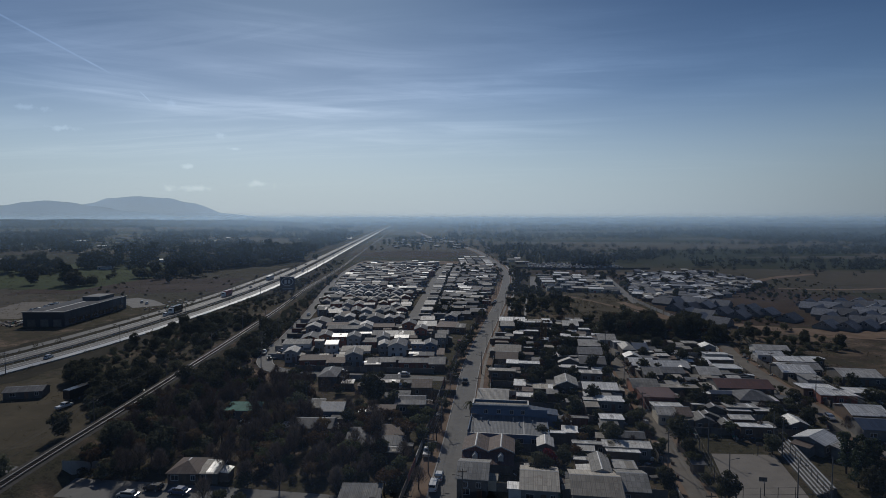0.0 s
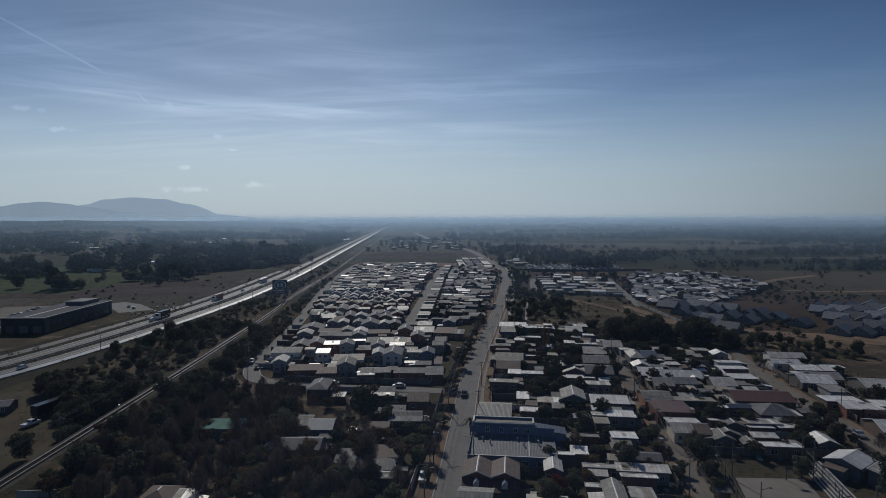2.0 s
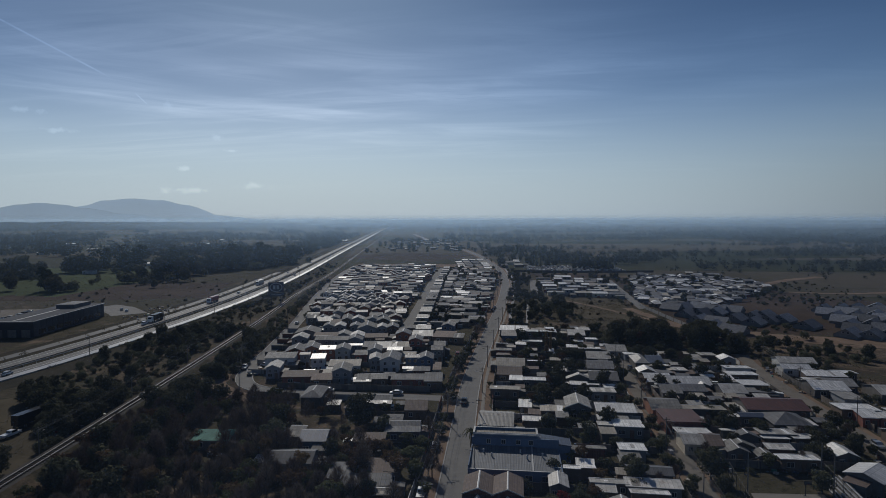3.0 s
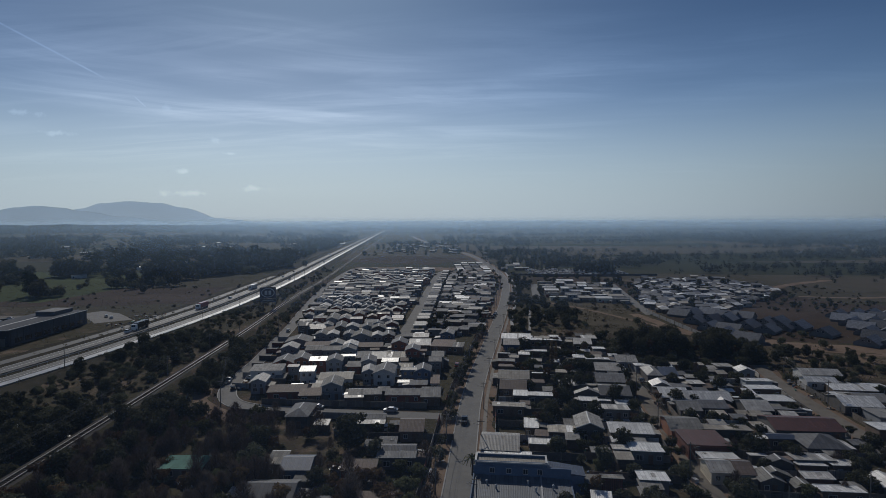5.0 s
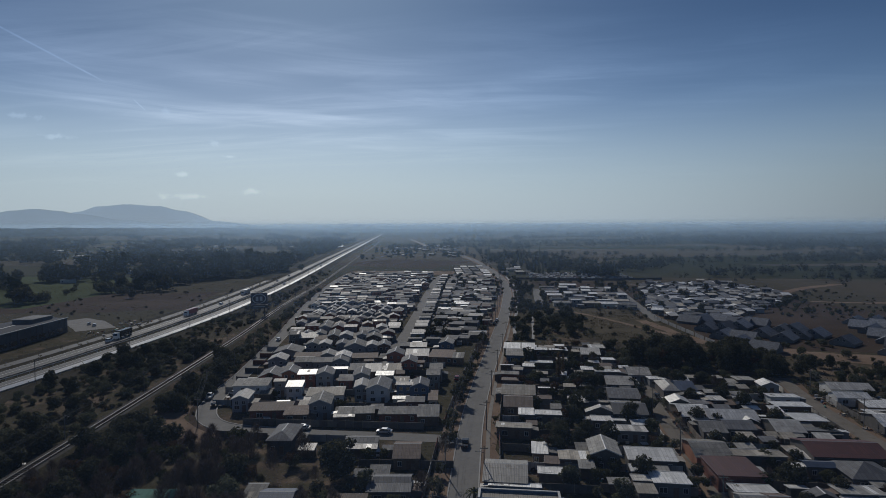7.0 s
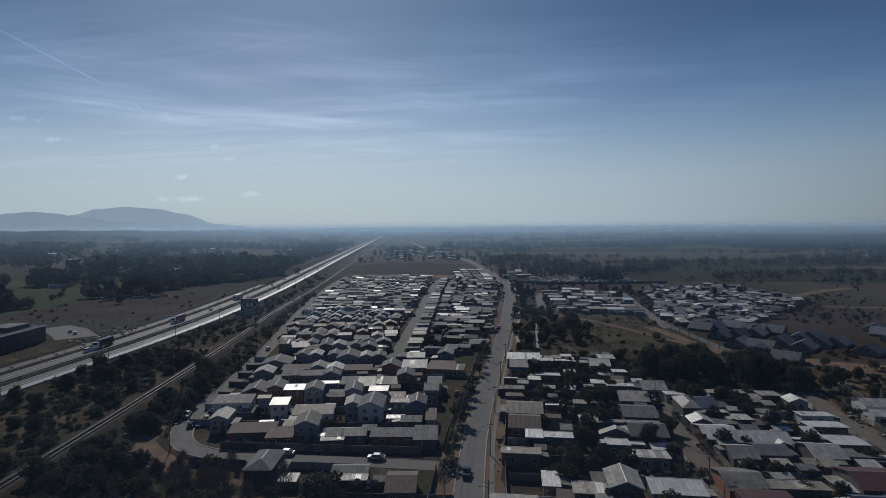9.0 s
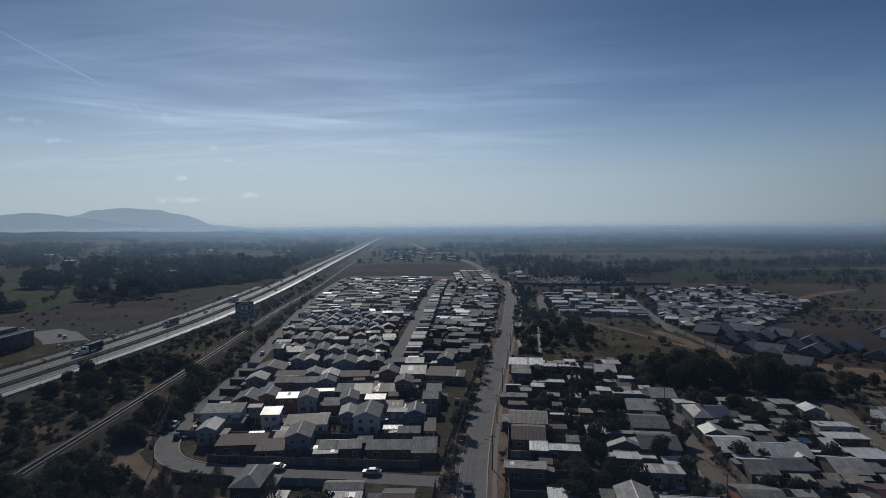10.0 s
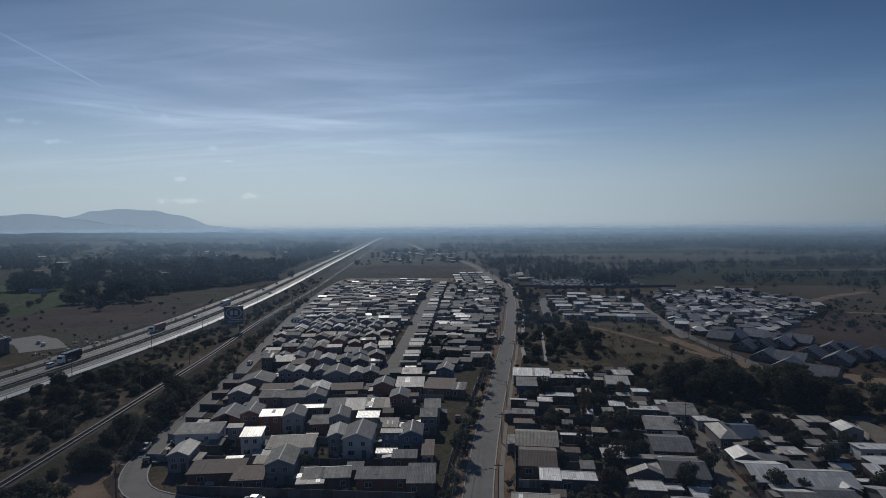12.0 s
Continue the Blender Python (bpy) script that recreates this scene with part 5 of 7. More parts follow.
while row_y < 705:
    make = house if row_y < 375 else far_rows.house
    x0, x1 = between(LEFT, row_y), between(RIGHT, row_y)
    gables = row_y < 455 or far_rnd.random() < 0.4
    x = x0 + far_rnd.uniform(0, 2)
    while x < x1 - 5:
        w = far_rnd.uniform(5.2, 7.0)
        pick = far_rnd.random()
        yy = row_y + far_rnd.uniform(-1.2, 1.2)
        if gables and pick < 0.55:
            make(x + w / 2, yy + far_rnd.uniform(-1.8, 1.8), w * far_rnd.uniform(0.85, 1.0), far_rnd.uniform(5.5, 8.5), far_rnd.uniform(3.6, 5.2), "gy", far_rnd.choice("ggdddgzdngb"), far_rnd.choice("LLWGLRGLRO"), 5 + far_rnd.uniform(-3, 3), 1 if row_y < 430 else 0)
        elif pick < 0.84:
            make(x + w / 2, yy + far_rnd.uniform(-1.5, 1.5), w, far_rnd.uniform(3.2, 5.2), far_rnd.uniform(4.2, 5.4), "mono", far_rnd.choice("zdgwbzdgdn"), far_rnd.choice("LWGRNO"), 5, 1 if row_y < 430 else 0)
        else:
            make(x + w / 2, yy, w, far_rnd.uniform(5, 7), 2.8, far_rnd.choice(("mono", "mono", "gx")), far_rnd.choice("bgzgbdnw"), far_rnd.choice("NDGR"), 5, 0)
        if far_rnd.random() < 0.5:
            make(x + w / 2 + far_rnd.uniform(-1, 1), yy - far_rnd.uniform(5.2, 6.0), w * far_rnd.uniform(0.5, 0.9), far_rnd.uniform(2.2, 3.4), 2.4, "mono", far_rnd.choice("bgzdgn"), far_rnd.choice("NDG"), 5, 0)
        if row_y > 375:
            far_rows.litter(x + w / 2, yy - 3.5, 5, far_rnd)
        x += w + far_rnd.choice((0.15, 0.2, 0.4, 1.6))
    row_y += 13.6 if row_y < 455 else 13.0

# terraces between the inner street and the main street
def street_x(line, y):
    for (xa, ya), (xb, yb) in zip(line, line[1:]):
        if ya <= y <= yb:
            return xa + (xb - xa) * (y - ya) / (yb - ya)
    return line[-1][0]


yy = 332.0
while yy < 690:
    xa, xb = street_x(ALLEY, min(yy, 685)) + 4.5, street_x(MAIN, yy) - 7.5
    strip.house(xa + 3.2, yy, 6.2, 4.4, far_rnd.uniform(2.8, 4.6), "mono", far_rnd.choice("zggdz"), far_rnd.choice("LGN"), 3, 0)
    x = xa + 9
    while x < xb - 6:
        w = far_rnd.uniform(4.2, 8.5)
        if far_rnd.random() < 0.72:
            strip.house(x + w / 2, yy + far_rnd.uniform(-1.5, 1.5), w, far_rnd.uniform(4.5, 7.5), far_rnd.uniform(2.6, 3.1), far_rnd.choice(("mono", "mono", "gx")), far_rnd.choice("bgdzdnwd"), far_rnd.choice("NDRGN"), -6 + far_rnd.uniform(-9, 9), 0)
        strip.litter(x + w / 2, yy, -6, far_rnd)
        x += w + far_rnd.uniform(0.5, 4)
    yy += far_rnd.uniform(7.2, 9.0)
for i in range(26):
    yy = 330 + i * 19 + far_rnd.uniform(-3, 3)
    if yy < 830 and yy > 690:
        xb = street_x(MAIN, yy) - 12
        for k in range(4):
            strip.house(xb - k * 10, yy + far_rnd.uniform(-3, 3), 7.5, 6, 2.8, far_rnd.choice(("mono", "gx")), far_rnd.choice("bgdzw"), far_rnd.choice("NDG"), 0, 0)

# the small estate of flat-roofed houses across the canal
for r in range(6):
    x, end = 72 + r * 1.2, 119 + r * 3.4
    while x < end:
        two = far_rnd.random() < 0.32
        w = far_rnd.uniform(5.5, 7.0) if two else far_rnd.uniform(8.5, 13.0)
        y = 461 + r * 20.5 - (x - 72) * 0.3 + far_rnd.uniform(-1.5, 1.5)
        estate.house(x + w / 2, y, w, far_rnd.uniform(5.5, 7.5), 4.9 if two else far_rnd.uniform(2.6, 3.0), "mono" if two else far_rnd.choice(("mono", "gx")), "w" if two else far_rnd.choice("bbgzw"), far_rnd.choice("CGNGDL"), -4, 0)
        if far_rnd.random() < 0.6:
            estate.house(x + w / 2 + far_rnd.uniform(-2, 2), y - far_rnd.uniform(6.5, 8.5), w * far_rnd.uniform(0.3, 0.6), far_rnd.uniform(2.2, 3.4), 2.3, "mono", far_rnd.choice("gdbzn"), far_rnd.choice("NDG"), -4, 0)
        estate.litter(x + w / 2, y - 4, -4, far_rnd)
        x += w + far_rnd.choice((0.3, 1.5, 4.0))
# the hillside estate
for r in range(24):
    for c in range(19):
        x, y = 126 + c * 8.0 + r * 2.2 + far_rnd.uniform(-2.2, 2.2), 400 + r * 8.6 + c * 0.3 + far_rnd.uniform(-2.4, 2.4)
        if x > 196 + (y - 425) * 0.9 or x > 262 or far_rnd.random() < 0.12 or (y > 540 and x < 142 + (y - 540) * 0.6) or x < 131 + max(0, y - 450) * 0.16:
            continue
        hillside.litter(x, y, -6, far_rnd)
        hillside.house(x, y, far_rnd.uniform(4.8, 7.2), far_rnd.uniform(4.4, 6.4), far_rnd.uniform(2.2, 2.6) if far_rnd.random() < 0.9 else 4.4, far_rnd.choice(("gx", "gy", "hip", "mono", "mono")), far_rnd.choice("wddgsdwdzdgwsb"), far_rnd.choice("NGDNDL"), -6 + far_rnd.uniform(-22, 22), 0, far_rnd.uniform(0.5, 1.1))


def slate_house(x, y, rot):
    """A new house with a steep slate roof and two small windows in its pale gable."""
    base = house(x, y, 10.2, 11.5, 1.4, "gy", "s", "G", rot, 0, 3.1, "new slate-roofed houses")
    base["label"] = "new house with steep slate roof and grey gable"
    for px in (-1.1, 1.1):
        add_window(base, "small", px, -11.5 / 2, 2.2, 0, True)


# seen from the south some turn a gable to the west, others to the east
for facing, places in ((-47, ((193, 306), (136, 327), (186, 328), (163, 338), (137, 345), (176, 346), (184, 347), (159, 350), (173, 358), (181, 361), (138, 366), (148, 368), (146, 392), (158, 372), (166, 382))), (44, ((141, 314), (144, 339), (171, 379), (162, 381), (138, 389), (158, 394)))):
    for x, y in places:
        slate_house(x, y, facing + far_rnd.uniform(-5, 5))
for r in range(7):
    for c in range(8):
        x, y = 201 + c * 12.5 + r * 4.5, 303 + r * 13.5 + c * 2.2
        if x < 312 and y < 392:
            slate_house(x + far_rnd.uniform(-1.5, 1.5), y + far_rnd.uniform(-1, 1), (-47 if r % 2 == 0 else 44) + far_rnd.uniform(-5, 5))


def scrap_yard():
    """A yard of wrecks and pallets behind a dark board wall."""
    q = Quarter()
    for i in range(900):
        y = far_rnd.uniform(662, 728)
        x = far_rnd.uniform(86, 190)
        w, d, h = far_rnd.uniform(1.2, 4.2), far_rnd.uniform(1.0, 2.0), far_rnd.uniform(0.6, 1.9)
        q.take(Shape().box(-w / 2, w / 2, -d / 2, d / 2, 0, h), pose(x, y, 0, 0, 0, far_rnd.uniform(0, 180)), 1 + list(ROOF).index(far_rnd.choice("wwwwzzgdbrud")))
    q.done("scrap_heap", "wrecked cars and pallets heaped in a yard")
    ob = piece("yard_wall", Shape().box(0, 132, -0.1, 0.1, 0, 2.1).mesh("yard_wall", WALL["D"]))
    ob.matrix_basis = pose(84, 641, 0, 0, 0, 4.2)
    tagged(ob, "long dark board wall before the scrap yard", "wall", kind="structure")


scrap_yard()

# the far village beyond the brown field
for i in range(70):
    x, y = far_rnd.uniform(-130, 20), far_rnd.uniform(1060, 1600)
    village.house(x, y, far_rnd.uniform(6, 10), far_rnd.uniform(4, 7), 3.0, far_rnd.choice(("mono", "gx")), far_rnd.choice("zgbdgd"), far_rnd.choice("GNND"), far_rnd.uniform(-30, 30), 0)
for i in range(46):
    x, y = far_rnd.uniform(-900, -230), far_rnd.uniform(620, 1700)
    village.house(x, y, far_rnd.uniform(9, 26), far_rnd.uniform(6, 9), 3.2, "mono", far_rnd.choice("wzwg"), far_rnd.choice("GNCW"), far_rnd.uniform(-20, 20), 0)
for i in range(9):
    x, y = far_rnd.uniform(58, 92), far_rnd.uniform(670, 800)
    village.house(x, y, far_rnd.uniform(7, 12), far_rnd.uniform(6, 9), 3.0, far_rnd.choice(("mono", "gx")), far_rnd.choice("zwgbd"), far_rnd.choice("GNCW"), far_rnd.uniform(-20, 20), 0)


far_rows.done("far_terraces", "distant rows of small terrace houses with mixed roofs")
strip.done("far_street_houses", "low houses crowded along the far main street")
estate.done("small_estate", "flat-roofed pale houses of a small estate")
hillside.done("hillside_estate", "crowded grey-roofed houses on the hillside")
village.done("far_village", "scattered farm buildings and village roofs far off")


HALL_ROOF = surface("hall_sheet_roof", (0.10, 0.112, 0.13), (0.165, 0.178, 0.198), 0.35, 0.62, 0, 0.35, ((0.08, 0.075, 0.07), 0.5), 0.1, (0.9, 3.0), 0.75)


def blue_hall():
    """The long blue building on the main street with its stepped flat roofs."""
    base = new("blue_hall")
    base.matrix_basis = pose(14.4, 156.5, 0, 0, 0, -6)
    tagged(base, "long blue-painted hall with parapets and flat grey roofs", "hall")
    PLOTS.append((14, 156, 11))
    b, gz = WALL["B"], ROOF["g"]
    w = Shape()
    w.box(-10, 10.5, -12, -11.75, 0, 3.3).box(-10, 10.5, 0.8, 1.05, 0, 5.6).box(-10, -9.75, -11.75, 0.8, 0, 4.0).box(10.25, 10.5, -11.75, 0.8, 0, 3.4)
    w.box(-9.6, 5.5, 1.05, 1.3, 0, 6.6).box(-9.6, 5.5, 4.6, 4.85, 0, 6.6).box(-9.6, -9.35, 1.3, 4.6, 0, 6.6).box(5.25, 5.5, 1.3, 4.6, 0, 6.6)
    piece("wall", w.mesh("wall", b), base)
    piece("roof", Shape().slab([(-9.75, -11.75, 3.05), (4.2, -11.75, 3.05), (4.2, 0.8, 3.7), (-9.75, 0.8, 3.7)], 0.2).mesh("roof", HALL_ROOF), base, label="blue-grey sheet roof")
    piece("roof", Shape().slab([(4.2, -11.75, 3.0), (10.3, -11.75, 2.9), (10.3, 0.8, 3.4), (4.2, 0.8, 3.65)], 0.2).mesh("roof", HALL_ROOF), base)
    piece("roof", Shape().slab([(-9.4, 1.3, 6.1), (5.3, 1.3, 6.1), (5.3, 4.6, 6.2), (-9.4, 4.6, 6.2)], 0.2).mesh("roof", ROOF["b"]), base, label="beige flat roof behind a parapet")
    piece("roof", Shape().slab([(5.5, 1.05, 5.2), (13.5, 1.05, 4.2), (13.5, 6.0, 4.2), (5.5, 6.0, 5.2)], 0.2).mesh("roof", ROOF["u"]), base, label="blue sloping sheet roof")
    piece("wall", Shape().box(5.5, 13.2, 1.05, 5.8, 0, 4.1).mesh("wall", b), base)
    c = Shape().box(-9.75, 5.65, 0.75, 0.95, 6.3, 6.55).box(-9.75, 5.65, 4.6, 4.95, 6.6, 6.75).box(-10.1, 10.6, -12.1, -11.8, 3.3, 3.4).box(-9.75, -9.3, 0.95, 4.6, 6.6, 6.75).box(5.2, 5.65, 0.95, 4.6, 6.6, 6.75)
    piece("coping", c.mesh("coping", TRIM), base, label="white parapet coping")
    piece("rib", Shape().slab([(4.05, -11.7, 3.15), (4.35, -11.7, 3.15), (4.35, 0.8, 3.82), (4.05, 0.8, 3.82)], 0.14).mesh("rib", CAP), base)
    for i, (px, py) in enumerate(((-7, -3), (-5, -5), (1.5, -2.5), (3, -5.5), (6.5, -4))):
        piece("vent", Shape().tube((px, py, 3.1), (px, py, 4.2), 0.18, 0.18).tube((px, py, 4.2), (px, py, 4.35), 0.32, 0.1).mesh("vent", CAP), base)
    for px in (-7, -3.6, -0.2, 3.2, 6.8):
        add_window(base, "wide", px, -12, 1.2)
    for px in (-6, -2.5, 1.0, 4.0):
        add_window(base, "small", px, 0.8, 4.2)


blue_hall()
house(89.6, 144.8, 8.0, 7.0, 3.0, "gx", "w", "G", 36)
house(93.6, 139.0, 6.0, 4.6, 2.6, "mono", "g", "G", 36)


house(-137.5, 183.5, 11, 6, 2.3, "gx", "d", "D", 14)
wing = piece("underpass_wall", Shape().slab([(-86.6, 125.2, 3.9), (-84.6, 125.2, 3.9), (-81.5, 131.5, 1.2), (-83.5, 131.5, 1.2)], 4.4).mesh("underpass_wall", CONCRETE))
tagged(wing, "dark concrete wing wall of the railway underpass", "wall", kind="structure")


def dormer_house():
    """Twin brown gables with two white dormers over a dark front."""
    for dx, dy in ((5.2, 136.2), (11.0, 135.6)):
        PLOTS.append((dx, dy, 4))
        h = house(dx, dy, 5.6, 7.5, 4.1, "gy", "n", "R", -6)
        lean = piece("roof", Shape().slab([(-3.0, -7.2, 2.4), (3.0, -7.2, 2.4), (3.0, -3.9, 3.9), (-3.0, -3.9, 3.9)], 0.12).mesh("roof", ROOF["r"]), h, label="dark red porch roof")
        piece("wall", Shape().box(-2.7, 2.7, -6.8, -3.76, 0, 2.35).mesh("wall", WALL["D"]), h)
        dm = piece("dormer", Shape().poly([(-0.6, -6.3, 2.6), (0.6, -6.3, 2.6), (0.6, -6.3, 3.6), (0, -6.3, 4.3), (-0.6, -6.3, 3.6), (-0.6, -4.6, 3.5), (0.6, -4.6, 3.5), (0.6, -4.6, 3.6), (0, -4.6, 4.3), (-0.6, -4.6, 3.6)], [(0, 1, 2, 3, 4), (1, 6, 7, 2), (0, 4, 9, 5), (3, 8, 9, 4), (2, 7, 8, 3)]).mesh("dormer", TRIM), h, label="white dormer with a pointed roof")


dormer_house()


def warehouse():
    base = new("warehouse")
    base.matrix_basis = pose(-217, 333, 0, 0, 0, 2) @ Matrix.Diagonal((0.84, 1, 0.9, 1))
    tagged(base, "long dark blue warehouse with ribbed cladding and glazed bands", "warehouse")
    PLOTS.append((-216, 333, 28))
    dark = surface("dark_blue_cladding", (0.030, 0.038, 0.055), (0.05, 0.06, 0.08), 0.3, 0.55, 0.2, 0.2, None, 0.05, (1.2, 6.0))
    roofing_dark = surface("dark_membrane_roof", (0.055, 0.06, 0.072), (0.09, 0.096, 0.11), 0.2, 0.6, 0.0, 0.1, None, 0.05, None, 0.95, 0.1)
    piece("wall", Shape().box(-13, 13, -31, 31, 0, 8.2).mesh("wall", dark), base)
    piece("roof", Shape().slab([(-13.4, -31.4, 8.5), (13.4, -31.4, 8.5), (13.4, 31.4, 8.8), (-13.4, 31.4, 8.8)], 0.3).mesh("roof", roofing_dark), base)
    piece("skylight", Shape().slab([(-2, -28, 8.62), (-0.6, -28, 8.62), (-0.6, 8, 8.8), (-2, 8, 8.8)], 0.1).mesh("skylight", TRIM), base)
    piece("coping", Shape().box(12.9, 13.5, -31.5, 31.5, 8.7, 9.0).box(-13.5, 12.9, -31.5, -31.0, 8.7, 8.95).mesh("coping", TRIM), base)
    piece("roof_unit", Shape().box(-6, 6, 12, 28, 8.6, 10.8).mesh("roof_unit", dark), base)
    piece("roof_unit", Shape().slab([(-6.3, 11.8, 11.2), (6.3, 11.8, 11.2), (6.3, 28.2, 10.9), (-6.3, 28.2, 10.9)], 0.2).mesh("roof_unit", ROOF["d"]), base)
    for i in range(8):
        piece("window", Shape().box(13.0, 13.06, -27 + i * 7, -22 + i * 7, 1.2, 3.6).mesh("window", GLASS), base)
    for i in range(3):
        piece("shutter", Shape().box(-10 + i * 8, -5 + i * 8, -31.08, -31.0, 0, 4.2).mesh("shutter", WALL["D"]), base)
    for i in range(14):
        piece("rib", Shape().box(13.0, 13.12, -30 + i * 4.5, -29.8 + i * 4.5, 0, 8.2).mesh("rib", IRON), base)


warehouse()


def billboard():
    """Tall roadside sign: dark panel with a pale ring and plain marks, on two steel posts."""
    base = new("billboard")
    base.matrix_basis = pose(-118.5, 412, -0.9, 0, 0, 14)
    tagged(base, "tall dark billboard with a pale oval ring emblem", "billboard")
    piece("panel", Shape().box(-5, 5, -0.3, 0.3, 9.2, 16.4).mesh("panel", surface("dark_sign_board", (0.035, 0.03, 0.04), (0.05, 0.045, 0.06), 0.5, 0.5)), base)
    ring = Shape()
    k = 32
    for i in range(k):
        a, b = 2 * math.pi * i / k, 2 * math.pi * (i + 1) / k
        ring.poly([(r * 4.2 * math.cos(t), y, 12.8 + r * 3.0 * math.sin(t)) for y in (-0.36, -0.3) for t in (a, b) for r in (0.86, 1.0)], [(0, 1, 3, 2), (4, 6, 7, 5), (1, 5, 7, 3), (0, 2, 6, 4)])
    piece("emblem_ring", ring.mesh("emblem_ring", TRIM), base)
    for px in (-1.2, 1.2):
        piece("emblem_mark", Shape().box(px - 0.8, px + 0.8, -0.36, -0.3, 11.5, 14.1).mesh("emblem_mark", TRIM), base)
    piece("lower_panel", Shape().box(-5, 5, -0.2, 0.2, 6.6, 9.0).mesh("lower_panel", IRON), base)
    piece("lower_bar", Shape().box(-3.4, 3.4, -0.26, -0.2, 7.5, 8.2).mesh("lower_bar", CONCRETE), base)
    for px in (-3, 3):
        piece("post", Shape().tube((px, 0.1, 0), (px, 0.1, 9.4), 0.32, 0.28, 8).mesh("post", IRON), base)


billboard()


def sports_court():
    """Concrete court with fence, hoops, stand of steps and floodlight poles."""
    court = piece("sports_court", Shape().poly([(56.5, 117.5, 0.08), (72.6, 118.5, 0.08), (77.4, 141.0, 0.08), (62.5, 141.5, 0.08), (56.5, 117.5, 0), (72.6, 118.5, 0), (77.4, 141, 0), (62.5, 141.5, 0)], [(0, 1, 2, 3), (0, 4, 5, 1), (1, 5, 6, 2), (2, 6, 7, 3), (3, 7, 4, 0)]).mesh("court", COURT))
    tagged(court, "worn pale concrete sports court", "court")
    PLOTS.append((69, 130, 13))
    for hx, hy, r in ((64.0, 120.5, 0), (73.0, 139.5, 180)):
        hoop = new("basketball_hoop")
        hoop.matrix_basis = pose(hx, hy, 0, 0, 0, r - 8)
        tagged(hoop, "dark basketball hoop with square backboard", "basketball hoop", "court hoops")
        piece("post", Shape().tube((0, -0.9, 0), (0, -0.9, 2.7), 0.1, 0.1).tube((0, -0.9, 2.7), (0, 0, 3.2), 0.08, 0.08).mesh("post", IRON), hoop)
        piece("backboard", Shape().box(-0.8, 0.8, 0, 0.06, 2.75, 3.65).mesh("backboard", WALL["D"]), hoop)
        piece("ring", Shape().box(-0.25, 0.25, 0.06, 0.5, 3.0, 3.04).mesh("ring", LAMP_RED), hoop)
    fence = new("court_fence")
    tagged(fence, "tall thin wire fence on steel posts", "fence")
    corners = [(54.5, 116.5), (75.8, 117.3), (82.6, 149.5), (62.0, 150.5), (54.5, 116.5)]
    for (xa, ya), (xb, yb) in zip(corners, corners[1:]):
        k = int(math.hypot(xb - xa, yb - ya) / 3.2)
        for i in range(k):
            px, py = xa + (xb - xa) * i / k, ya + (yb - ya) * i / k
            piece("post", Shape().tube((px, py, 0), (px, py, 3.2), 0.07, 0.06).mesh("post", IRON), fence)
        for z in (0.4, 1.7, 3.1):
            piece("wire", Shape().tube((xa, ya, z), (xb, yb, z), 0.03, 0.03, 4).mesh("wire", IRON), fence)
    stand = new("spectator_stand")
    stand.matrix_basis = pose(79.2, 132.6, 0, 0, 0, -11.5)
    tagged(stand, "concrete spectator stand with pale bench steps", "grandstand")
    for k in range(-3, 4):
        PLOTS.append((79.2 + k * 0.85, 132.6 + k * 4, 3))
    for i in range(6):
        xa = -1.9 + i * 0.62
        piece("step", Shape().box(xa, xa + 0.62, -13.5, 13.5, 0, 0.35 + i * 0.34).mesh("step", WALL["D"]), stand)
        piece("bench", Shape().box(xa + 0.03, xa + 0.33, -13.5, 13.5, 0.36 + i * 0.34, 0.45 + i * 0.34).mesh("bench", CAP), stand, label="pale bench board")
    for px, py in ((56.8, 120), (61.5, 141), (76.5, 118), (78.7, 140), (79.8, 146), (69, 116.8)):
        lamp_pole(px, py, 9.0, "tall grey floodlight pole beside the court")


pole_count = 0


def pole_meshes(h, street):
    s = Shape().tube((0, 0, 0), (0, 0, h), 0.14, 0.09, 8)
    arm = Shape()
    if street:
        arm.box(-0.9, 0.9, -0.06, 0.06, h - 0.7, h - 0.55)
        for px in (-0.8, -0.3, 0.3, 0.8):
            arm.tube((px, 0, h - 0.55), (px, 0, h - 0.35), 0.05, 0.04)
    lamp = Shape().tube((0, 0, h - 1.6), (1.5, 0, h - 1.2), 0.05, 0.04).box(1.4, 2.0, -0.13, 0.13, h - 1.28, h - 1.14)
    return s.mesh("post", POLE), (arm.mesh("crossarm", TIMBER) if street else None), lamp.mesh("lamp_arm", IRON)


POLES = {9.0: pole_meshes(9.0, False), 8.5: pole_meshes(8.5, True)}


def lamp_pole(x, y, h, label, turn=0):
    base = new("utility_pole" if h < 9 else "light_pole")
    base.matrix_basis = pose(x, y, 0, 0, 0, turn)
    tagged(base, label, "utility pole" if h < 9 else "light pole", "poles along the streets")
    a, b, c = POLES[h]
    piece("post", a, base)
    if b:
        piece("crossarm", b, base)
    piece("lamp_arm", c, base)
    return base


sports_court()


